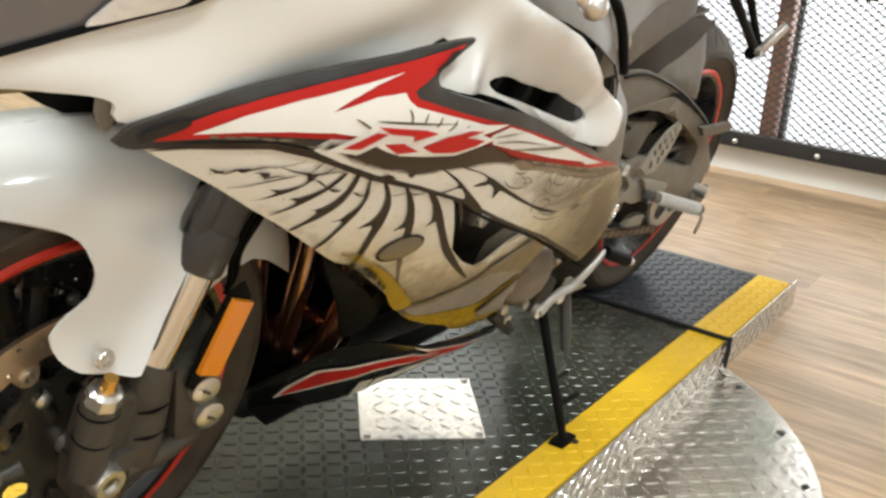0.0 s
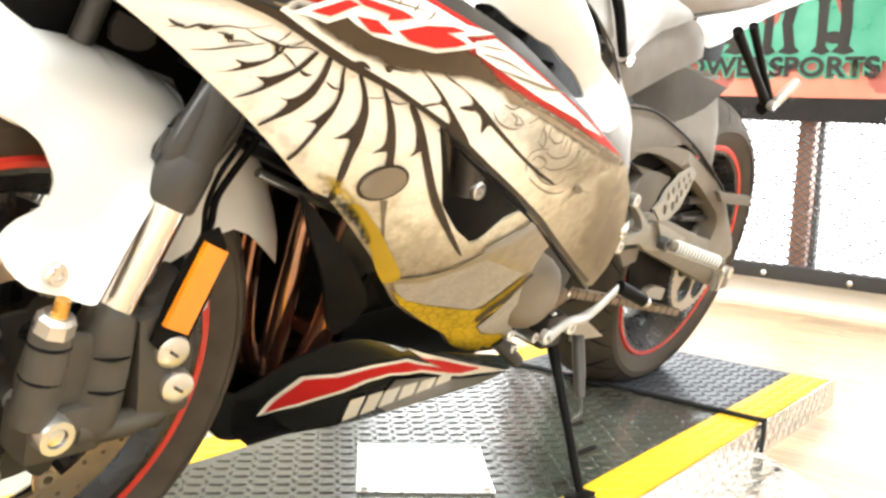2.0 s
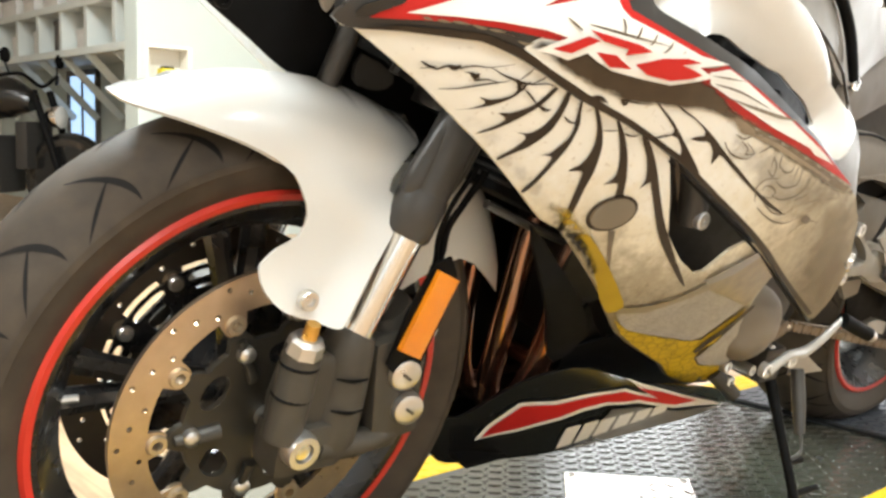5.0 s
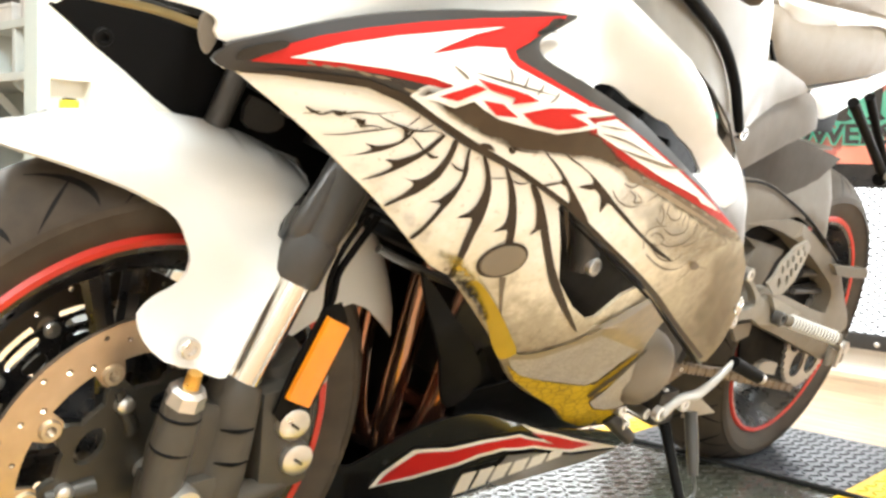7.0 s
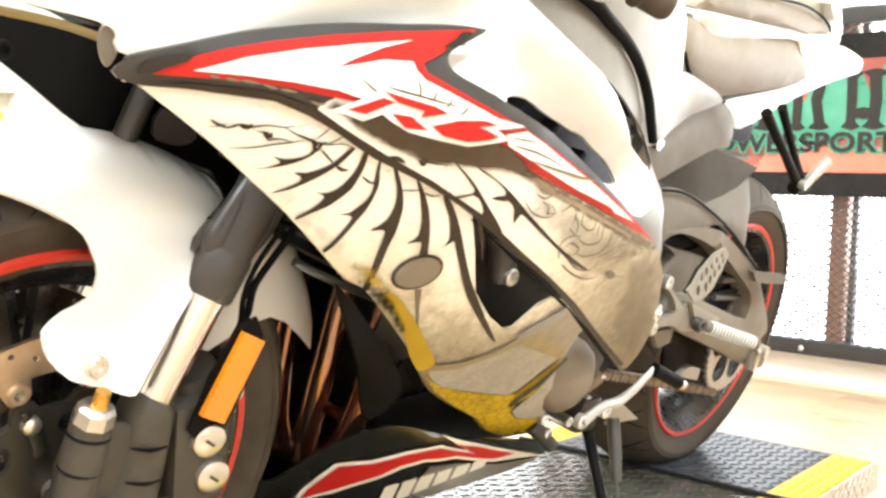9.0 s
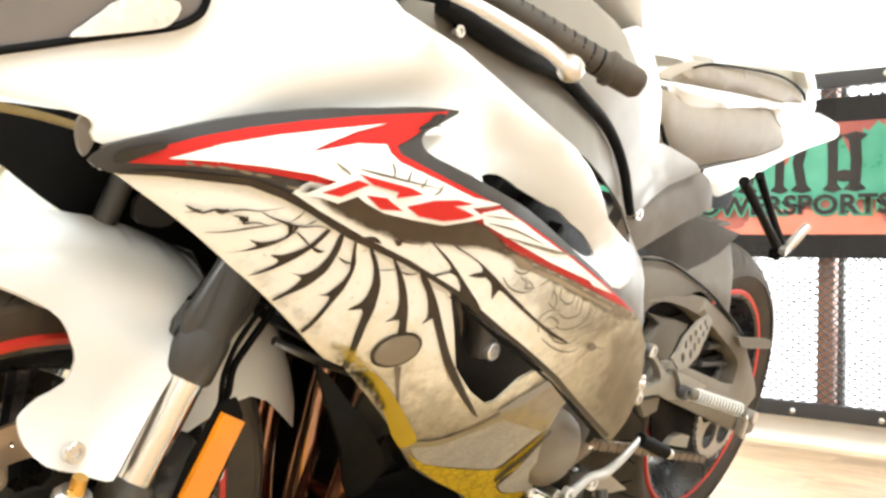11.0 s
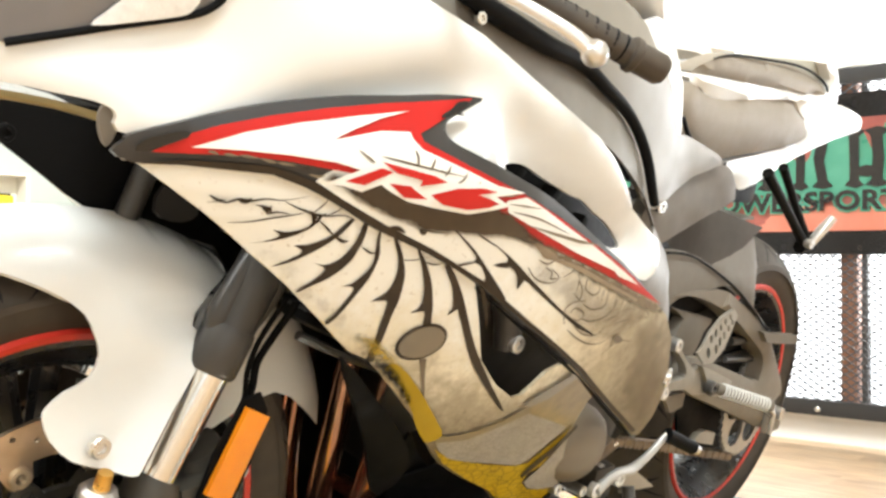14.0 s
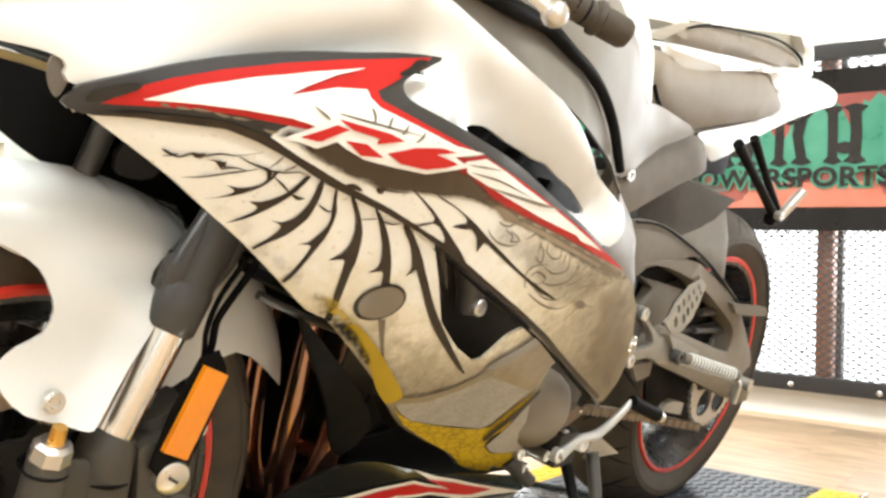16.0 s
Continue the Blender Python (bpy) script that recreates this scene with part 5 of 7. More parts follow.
FENDER = [(x, math.sqrt(crown(x) ** 2 - x * x)) for x in (-0.153 + 0.0145 * k for k in range(21))] + [(0.1500, 0.2747), (0.1420, 0.2640), (0.1190, 0.2570), (0.1020, 0.2440), (0.0900, 0.2250), (0.1030, 0.2120), (0.0950, 0.2040), (0.0580, 0.1570), (0.0280, 0.1170), (0.0220, 0.1110), (0.0140, 0.1110), (-0.0050, 0.1170), (-0.0290, 0.1250), (-0.0470, 0.1430), (-0.0520, 0.1600), (-0.0490, 0.1680), (-0.0350, 0.1790), (-0.0130, 0.1890), (-0.0040, 0.2070), (-0.0080, 0.2230), (-0.0170, 0.2400), (-0.0380, 0.2550), (-0.0640, 0.2665), (-0.0900, 0.2745), (-0.1120, 0.2800), (-0.1330, 0.2835), (-0.1470, 0.2855)]
fen = part("front_fender", join(sheet(FENDER, fender_place(-1), (), 0.012, 0.003, 0.0, 2), sheet(FENDER, fender_place(1), (), 0.012, 0.003, 0.0, 2)), M["pearl"], bike, "pearl white front fender")
def flap_place(s):
    def place(x, z, depth):
        r = math.hypot(x, z)
        f = min(1.0, max(0.0, (r - 0.27) / (0.345 - 0.27)))
        return Vector((x, s * max(0.0, 0.062 * math.sqrt(1 - f * f) - depth), z))
    return place


FLAP = [(0.115, 0.245), (0.15, 0.250), (0.20, 0.246), (0.245, 0.226), (0.280, 0.195), (0.302, 0.145), (0.306, 0.115), (0.303, 0.086), (0.275, 0.108), (0.245, 0.130), (0.222, 0.138), (0.195, 0.132), (0.150, 0.108), (0.115, 0.100), (0.10, 0.18)]
part("fender_rear", join(sheet(FLAP, flap_place(-1), (), 0.014, 0.003, 0.0, 1), sheet(FLAP, flap_place(1), (), 0.014, 0.003, 0.0, 1)), M["pearl"], fen, "pearl white rear half of the fender")
bolt("fender_bolt", (-0.010, -0.127, 0.138), (0, -1, 0.1), 0.0095, 0.008, M["alloy"], fen)
for fx, fz in ((-0.03, 0.318), (-0.022, 0.312)):
    part("fender_rivet", lathe([(0.004, -0.004), (0.004, 0.001), (0.0, 0.002)], (fx, -0.045, fz - 0.025), (0, -0.6, 0.8), 10), M["alloy"], fen)


# ---- fairing
def side_panel(name, outline, mat, label, out=0.0, holes=(), rounded=2, step=0.016, lip=0.0025):
    ob = part(name, sheet(outline, skin(out), holes, step, 0.004, lip, rounded), mat, bike, label)
    return ob, mirrored(ob)


A = [(-0.071, 0.392), (-0.065, 0.401), (-0.062, 0.406), (-0.031, 0.421), (0.004, 0.437), (0.041, 0.450), (0.083, 0.461), (0.131, 0.469), (0.165, 0.475), (0.211, 0.479), (0.200, 0.471), (0.185, 0.463), (0.173, 0.456), (0.169, 0.450), (0.172, 0.443), (0.185, 0.437), (0.225, 0.427), (0.264, 0.416), (0.309, 0.403), (0.363, 0.382), (0.421, 0.357), (0.506, 0.324), (0.591, 0.291), (0.640, 0.265), (0.686, 0.230), (0.720, 0.162), (0.718, 0.116), (0.709, 0.086), (0.691, 0.092), (0.484, 0.204), (0.334, 0.275), (0.254, 0.315), (0.183, 0.342), (0.126, 0.359), (0.086, 0.376), (0.060, 0.386), (0.030, 0.393), (0.011, 0.392), (-0.026, 0.390), (-0.057, 0.386)]
B = [(-0.060, 0.386), (-0.056, 0.388), (-0.033, 0.375), (-0.004, 0.358), (0.018, 0.344), (0.048, 0.323), (0.081, 0.301), (0.130, 0.265), (0.168, 0.237), (0.190, 0.229), (0.224, 0.203), (0.255, 0.178), (0.286, 0.152), (0.305, 0.132), (0.323, 0.116), (0.351, 0.092), (0.404, 0.063), (0.462, 0.035), (0.497, 0.010), (0.543, -0.010), (0.577, -0.016), (0.590, -0.015), (0.629, -0.025), (0.645, -0.017), (0.593, 0.037), (0.556, 0.105), (0.549, 0.157), (0.552, 0.181), (0.442, 0.221), (0.411, 0.195), (0.389, 0.180), (0.312, 0.230), (0.250, 0.321), (0.172, 0.361), (0.092, 0.388), (0.001, 0.398), (-0.034, 0.394)]
C_LOW = [(-0.062, 0.406), (-0.031, 0.421), (0.004, 0.437), (0.041, 0.450), (0.083, 0.461), (0.131, 0.469), (0.165, 0.475), (0.211, 0.479), (0.200, 0.471), (0.185, 0.463), (0.173, 0.456), (0.169, 0.450), (0.172, 0.443), (0.185, 0.437), (0.225, 0.427), (0.264, 0.416), (0.309, 0.403), (0.363, 0.382), (0.421, 0.357), (0.506, 0.324), (0.565, 0.313), (0.596, 0.332), (0.584, 0.359), (0.516, 0.393), (0.458, 0.429), (0.405, 0.464), (0.303, 0.500), (0.218, 0.531), (0.147, 0.548), (0.124, 0.569)]
C = [(-0.177, 0.421)] + [(-0.137, 0.426), (-0.109, 0.425), (-0.085, 0.424), (-0.073, 0.421), (-0.069, 0.416), (-0.067, 0.406)] + C_LOW[1:] + [(0.096, 0.599), (-0.000, 0.640), (-0.101, 0.600), (-0.172, 0.530), (-0.197, 0.460), (-0.187, 0.430)]
VENT = [(0.284, 0.423), (0.306, 0.426), (0.325, 0.422), (0.344, 0.415), (0.375, 0.407), (0.395, 0.401), (0.416, 0.397), (0.440, 0.386), (0.477, 0.373), (0.508, 0.359), (0.523, 0.349), (0.516, 0.345), (0.483, 0.350), (0.402, 0.377), (0.349, 0.395), (0.299, 0.411)]


def cowl_skin(x, z, depth):
    """The upper cowl rolls in to a groove where the side fairing overlaps it."""
    edge = spline([0.405, 0.405, 0.479, 0.479], cell([-0.060, 0.218], x)[1])
    w = max(0.0, min(1.0, (0.30 - x) / 0.12)) * max(0.0, min(1.0, (x + 0.035) / 0.09))
    roll = 0.022 * w * math.exp(-((z - edge + 0.002) / 0.034) ** 2)
    # hollow round the outlet behind the side fairing
    ax, az, bx, bz = 0.291, 0.417, 0.503, 0.350
    f = max(0.0, min(1.0, ((x - ax) * (bx - ax) + (z - az) * (bz - az)) / ((bx - ax) ** 2 + (bz - az) ** 2)))
    g = max(0.0, min(1.0, 1 - (math.hypot(x - ax - f * (bx - ax), z - az - f * (bz - az)) - 0.010) / 0.075))
    return Vector((x, -(half_width(x, z) - 0.004 - roll - 0.032 * g * g * (3 - 2 * g) - depth), z))


C = [(x, z - 0.018) if (x, z) in C_LOW[1:8] else (x, z) for x, z in C]
upper = part("upper_cowl", sheet(C, cowl_skin, [VENT], 0.010, 0.004, 0.0025, 2), M["pearl"], bike, "pearl white upper cowl")
mirrored(upper)
mid, _ = side_panel("side_fairing", A, M["charcoal"], "side fairing panel with airbrushed wing, red flash and charcoal border", 0.003)
low, _ = side_panel("lower_fairing", B, M["wing_low"], "lower fairing panel with airbrushed cream wing", -0.002)
BELLY = [(0.269, -0.126), (0.245, -0.067), (0.275, -0.069), (0.291, -0.030), (0.300, -0.012), (0.317, 0.012), (0.343, 0.033), (0.370, 0.034), (0.420, 0.022), (0.480, 0.011), (0.540, -0.003), (0.600, -0.019), (0.660, -0.037), (0.675, -0.047), (0.680, -0.071), (0.654, -0.081), (0.609, -0.104), (0.552, -0.114), (0.505, -0.120), (0.462, -0.128), (0.418, -0.130), (0.388, -0.138), (0.342, -0.152), (0.300, -0.154), (0.281, -0.144)]


def belly_skin(out=0.0):
    """The belly pan swells outwards behind its nose."""
    def place(x, z, depth):
        f = max(0.0, min(1.0, (x - 0.31) / 0.12))
        return skin(out + 0.036 * f * f * (3 - 2 * f))(x, z, depth)
    return place


belly = part("belly_pan", sheet(BELLY, belly_skin(-0.014), (), 0.016, 0.004, 0.0025, 2), M["gloss"], bike, "glossy black belly pan with a red flash")
mirrored(belly)
E_STRIP = [(0.157, 0.554), (0.198, 0.521), (0.251, 0.504), (0.331, 0.487), (0.403, 0.471), (0.458, 0.451), (0.522, 0.423), (0.632, 0.372), (0.590, 0.310), (0.575, 0.298), (0.650, 0.263), (0.690, 0.228), (0.720, 0.152), (0.734, 0.223), (0.702, 0.287), (0.690, 0.333), (0.577, 0.400), (0.564, 0.417), (0.554, 0.448), (0.529, 0.477), (0.492, 0.499), (0.438, 0.517), (0.390, 0.533), (0.320, 0.539), (0.246, 0.551), (0.196, 0.563)]
side_panel("inner_cowl", E_STRIP, M["strip"], "matt grey inner cowl", -0.020)

o = 0.0042
decal("wing_print", [(0.072, 0.404), (0.095, 0.403), (0.181, 0.383), (0.237, 0.378), (0.284, 0.364), (0.383, 0.340), (0.485, 0.313), (0.588, 0.289), (0.639, 0.267), (0.685, 0.232), (0.719, 0.164), (0.717, 0.118), (0.708, 0.088), (0.689, 0.093), (0.483, 0.205), (0.334, 0.277), (0.254, 0.317), (0.183, 0.344), (0.126, 0.360), (0.086, 0.378), (0.060, 0.388), (0.063, 0.397)], o - 0.0004, M["wing_up"], mid, label="airbrushed parchment-coloured wing print")
decal("red_flash", [(-0.050, 0.396), (-0.027, 0.414), (-0.010, 0.423), (0.022, 0.436), (0.062, 0.449), (0.106, 0.460), (0.142, 0.467), (0.194, 0.477), (0.183, 0.467), (0.164, 0.457), (0.152, 0.449), (0.140, 0.442), (0.144, 0.436), (0.193, 0.422), (0.266, 0.403), (0.324, 0.385), (0.402, 0.357), (0.511, 0.317), (0.601, 0.285), (0.484, 0.314), (0.382, 0.341), (0.283, 0.365), (0.237, 0.379), (0.178, 0.388), (0.095, 0.403), (0.072, 0.404), (0.038, 0.405), (0.008, 0.404), (-0.027, 0.399)], o + 0.0008, M["red"], mid, step=0.008)
for pts in ([(-0.027, 0.404), (0.005, 0.421), (0.042, 0.435), (0.083, 0.447), (0.128, 0.458), (0.102, 0.448), (0.080, 0.436), (0.067, 0.427), (0.103, 0.439), (0.129, 0.442), (0.133, 0.436), (0.142, 0.430), (0.187, 0.419), (0.245, 0.404), (0.197, 0.402), (0.138, 0.410), (0.108, 0.410), (0.091, 0.407), (0.071, 0.410), (0.038, 0.410), (0.007, 0.408)], [(0.239, 0.397), (0.264, 0.402), (0.296, 0.392), (0.329, 0.380), (0.382, 0.362), (0.441, 0.339), (0.511, 0.314), (0.433, 0.335), (0.363, 0.352), (0.301, 0.370), (0.245, 0.387)], [(0.418, 0.344), (0.443, 0.336), (0.495, 0.318), (0.448, 0.328)]):
    decal("white_flash", pts, o + 0.0024, M["white"], mid, step=0.008)
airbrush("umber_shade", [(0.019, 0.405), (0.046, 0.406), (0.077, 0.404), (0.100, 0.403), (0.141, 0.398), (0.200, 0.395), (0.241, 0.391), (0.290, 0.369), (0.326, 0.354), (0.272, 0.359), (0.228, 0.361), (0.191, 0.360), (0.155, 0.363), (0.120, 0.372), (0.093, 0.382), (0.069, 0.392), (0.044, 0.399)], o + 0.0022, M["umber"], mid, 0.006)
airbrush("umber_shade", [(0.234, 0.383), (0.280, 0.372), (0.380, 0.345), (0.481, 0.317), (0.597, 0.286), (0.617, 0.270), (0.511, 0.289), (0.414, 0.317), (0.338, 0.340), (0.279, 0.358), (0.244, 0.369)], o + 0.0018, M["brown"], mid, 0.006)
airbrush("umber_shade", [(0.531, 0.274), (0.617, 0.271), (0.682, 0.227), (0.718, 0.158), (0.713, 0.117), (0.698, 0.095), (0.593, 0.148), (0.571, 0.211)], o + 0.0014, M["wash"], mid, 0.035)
for pts in ([(-0.060, 0.395), (-0.057, 0.404), (-0.036, 0.414), (-0.030, 0.414), (-0.031, 0.410), (-0.049, 0.399)], [(0.176, 0.472), (0.188, 0.474), (0.179, 0.466), (0.164, 0.458), (0.159, 0.459), (0.170, 0.466)]):
    decal("black_inset", pts, o + 0.0030, M["gloss"], mid, 2, 0.008)
decal("dark_rim", [(-0.057, 0.386), (-0.026, 0.390), (0.011, 0.392), (0.030, 0.393), (0.060, 0.386), (0.086, 0.376), (0.126, 0.359), (0.183, 0.342), (0.254, 0.315), (0.334, 0.275), (0.484, 0.204), (0.685, 0.096), (0.692, 0.099), (0.484, 0.209), (0.335, 0.279), (0.255, 0.319), (0.183, 0.347), (0.128, 0.365), (0.087, 0.381), (0.063, 0.392), (0.031, 0.399), (0.009, 0.398), (-0.027, 0.394)], o, M["ink"], mid)
decal("emblem_outline", [(0.066, 0.393), (0.077, 0.400), (0.089, 0.407), (0.098, 0.413), (0.104, 0.418), (0.121, 0.417), (0.146, 0.415), (0.164, 0.412), (0.172, 0.408), (0.182, 0.407), (0.205, 0.410), (0.230, 0.409), (0.259, 0.406), (0.224, 0.400), (0.234, 0.396), (0.248, 0.394), (0.225, 0.388), (0.198, 0.382), (0.166, 0.384), (0.136, 0.387), (0.119, 0.393), (0.109, 0.398), (0.102, 0.394), (0.095, 0.390), (0.080, 0.393)], o + 0.0038, M["white"], mid, step=0.008)
for pts in ([(0.079, 0.397), (0.092, 0.404), (0.105, 0.411), (0.116, 0.409), (0.104, 0.402), (0.095, 0.396)],
            [(0.105, 0.416), (0.124, 0.414), (0.153, 0.411), (0.167, 0.407), (0.142, 0.401), (0.143, 0.406), (0.119, 0.409)],
            [(0.115, 0.400), (0.134, 0.400), (0.139, 0.397), (0.152, 0.391), (0.131, 0.390)],
            [(0.154, 0.395), (0.179, 0.403), (0.206, 0.406), (0.223, 0.404), (0.202, 0.400), (0.217, 0.397), (0.228, 0.394), (0.217, 0.390), (0.195, 0.386), (0.169, 0.388)]):
    decal("emblem_fill", pts, o + 0.0050, M["red"], mid, step=0.008)
ol = -0.0008
for pts in ([(0.036, 0.335), (0.048, 0.338), (0.060, 0.343), (0.069, 0.349), (0.075, 0.355), (0.077, 0.361), (0.074, 0.361), (0.072, 0.355), (0.066, 0.351), (0.057, 0.348), (0.048, 0.349), (0.054, 0.346), (0.054, 0.343), (0.046, 0.338)],
            [(0.060, 0.317), (0.071, 0.322), (0.081, 0.330), (0.090, 0.339), (0.098, 0.349), (0.102, 0.357), (0.105, 0.365), (0.102, 0.366), (0.098, 0.359), (0.093, 0.350), (0.086, 0.344), (0.077, 0.339), (0.068, 0.338), (0.075, 0.335), (0.076, 0.331), (0.069, 0.324)],
            [(0.090, 0.296), (0.098, 0.303), (0.108, 0.311), (0.115, 0.321), (0.119, 0.330), (0.120, 0.340), (0.120, 0.349), (0.118, 0.362), (0.114, 0.365), (0.114, 0.355), (0.114, 0.346), (0.112, 0.337), (0.109, 0.330), (0.104, 0.325), (0.098, 0.323), (0.090, 0.324), (0.100, 0.321), (0.101, 0.316), (0.096, 0.307), (0.088, 0.298)],
            [(0.129, 0.266), (0.133, 0.273), (0.136, 0.285), (0.139, 0.299), (0.142, 0.313), (0.142, 0.326), (0.140, 0.338), (0.135, 0.348), (0.131, 0.359), (0.129, 0.359), (0.132, 0.348), (0.135, 0.339), (0.138, 0.330), (0.137, 0.321), (0.133, 0.313), (0.129, 0.307), (0.121, 0.305), (0.132, 0.305), (0.134, 0.300), (0.132, 0.288), (0.129, 0.276), (0.126, 0.269)],
            [(0.184, 0.231), (0.191, 0.229), (0.188, 0.246), (0.185, 0.263), (0.182, 0.278), (0.181, 0.291), (0.178, 0.305), (0.173, 0.320), (0.165, 0.333), (0.155, 0.346), (0.147, 0.354), (0.145, 0.353), (0.155, 0.340), (0.161, 0.330), (0.165, 0.319), (0.166, 0.308), (0.163, 0.299), (0.155, 0.292), (0.168, 0.294), (0.172, 0.287), (0.176, 0.268), (0.181, 0.249)],
            [(0.171, 0.346), (0.178, 0.342), (0.190, 0.330), (0.201, 0.317), (0.209, 0.305), (0.217, 0.291), (0.224, 0.276), (0.230, 0.265), (0.221, 0.264), (0.216, 0.275), (0.211, 0.285), (0.198, 0.282), (0.203, 0.287), (0.204, 0.294), (0.199, 0.307), (0.191, 0.320), (0.181, 0.334)],
            [(0.206, 0.334), (0.217, 0.329), (0.231, 0.316), (0.244, 0.302), (0.258, 0.285), (0.274, 0.266), (0.291, 0.247), (0.312, 0.227), (0.344, 0.198), (0.385, 0.164), (0.366, 0.174), (0.328, 0.203), (0.303, 0.224), (0.286, 0.241), (0.267, 0.263), (0.249, 0.284), (0.245, 0.288), (0.237, 0.281), (0.239, 0.288), (0.235, 0.298), (0.225, 0.313), (0.213, 0.325)],
            [(0.257, 0.313), (0.267, 0.307), (0.282, 0.286), (0.292, 0.267), (0.278, 0.286)]):
    decal("feather_line", pts, ol, M["ink"], low, 2, 0.006)
decal("feather_stem", [(0.236, 0.233), (0.244, 0.233), (0.254, 0.213), (0.273, 0.180), (0.270, 0.181)], ol, M["sketch"], low)
for pts in ([(0.182, 0.373), (0.188, 0.371), (0.204, 0.362), (0.225, 0.350), (0.246, 0.335), (0.264, 0.322), (0.290, 0.302), (0.267, 0.311), (0.255, 0.317), (0.252, 0.324), (0.240, 0.335), (0.230, 0.338), (0.231, 0.342), (0.222, 0.349), (0.203, 0.361)],
            [(0.202, 0.374), (0.207, 0.374), (0.225, 0.364), (0.244, 0.357), (0.265, 0.348), (0.287, 0.337), (0.312, 0.323), (0.339, 0.309), (0.372, 0.292), (0.412, 0.275), (0.459, 0.257), (0.418, 0.268), (0.380, 0.285), (0.346, 0.301), (0.318, 0.315), (0.302, 0.322), (0.298, 0.312), (0.291, 0.325), (0.281, 0.333), (0.270, 0.337), (0.268, 0.344), (0.249, 0.354), (0.228, 0.361)],
            [(0.254, 0.336), (0.271, 0.340), (0.274, 0.334)]):
    decal("feather_line", pts, o + 0.0006, M["ink"], mid, 2, 0.006)
decal("feather_shadow", [(0.260, 0.367), (0.274, 0.367), (0.295, 0.362), (0.321, 0.354), (0.336, 0.347), (0.328, 0.344), (0.314, 0.346), (0.302, 0.354), (0.282, 0.362)], o + 0.0020, M["grime"], mid, 2, 0.006)
decal("feather_line", stroke([(0.325, 0.346), (0.371, 0.337), (0.426, 0.321), (0.517, 0.297)], 0.0050, 0.4), o + 0.0026, M["grime"], mid)
for pts, w in (([(-0.002, 0.364), (0.005, 0.366), (0.010, 0.366), (0.017, 0.370), (0.023, 0.369), (0.034, 0.373), (0.046, 0.374), (0.063, 0.380)], 0.0020),
               ([(-0.003, 0.370), (0.004, 0.367), (0.009, 0.368)], 0.0022),
               ([(0.029, 0.367), (0.035, 0.367), (0.040, 0.365), (0.039, 0.362), (0.047, 0.364), (0.057, 0.363)], 0.0024),
               ([(0.046, 0.374), (0.056, 0.370), (0.064, 0.368), (0.072, 0.366), (0.083, 0.366), (0.094, 0.368), (0.104, 0.366)], 0.0020),
               ([(0.016, 0.350), (0.030, 0.353), (0.045, 0.359), (0.059, 0.364), (0.065, 0.367)], 0.0015),
               ([(0.064, 0.368), (0.071, 0.366), (0.075, 0.360), (0.077, 0.364), (0.080, 0.368)], 0.0040),
               ([(0.071, 0.368), (0.076, 0.375), (0.078, 0.380)], 0.0013),
               ([(0.078, 0.361), (0.087, 0.355), (0.095, 0.349)], 0.0016),
               ([(0.096, 0.349), (0.103, 0.346), (0.108, 0.347)], 0.0030),
               ([(0.121, 0.343), (0.131, 0.338), (0.138, 0.340)], 0.0018),
               ([(0.081, 0.366), (0.088, 0.371), (0.092, 0.376)], 0.0012),
               ([(0.161, 0.334), (0.173, 0.335), (0.181, 0.337)], 0.0012),
               ([(0.182, 0.335), (0.195, 0.332), (0.205, 0.335)], 0.0016),
               ([(0.016, 0.370), (0.022, 0.369), (0.025, 0.372)], 0.0042),
               ([(0.034, 0.367), (0.038, 0.365), (0.040, 0.368)], 0.0042)):
    decal("crack_line", stroke(pts, w), ol + 0.0008, M["ink"], low)
for pts, w in (([(0.156, 0.365), (0.165, 0.364), (0.179, 0.363), (0.193, 0.364)], 0.0015),
               ([(0.159, 0.364), (0.165, 0.361), (0.166, 0.365)], 0.0035),
               ([(0.211, 0.333), (0.222, 0.336), (0.234, 0.339)], 0.0024),
               ([(0.132, 0.364), (0.140, 0.363), (0.148, 0.360)], 0.0040)):
    decal("crack_line", stroke(pts, w), o + 0.0012, M["ink"], mid)
for pts in ([(-0.016, 0.403), (-0.013, 0.403), (-0.009, 0.402)],
            [(-0.006, 0.403), (-0.002, 0.403), (0.004, 0.403)],
            [(0.004, 0.404), (0.010, 0.404), (0.017, 0.404)],
            [(0.018, 0.404), (0.025, 0.403), (0.029, 0.403)],
            [(0.030, 0.403), (0.036, 0.403), (0.042, 0.403)],
            [(0.053, 0.398), (0.060, 0.397), (0.065, 0.399)]):
    decal("cream_fleck", stroke(pts, 0.0022), o + 0.0026, M["tanband"], mid)
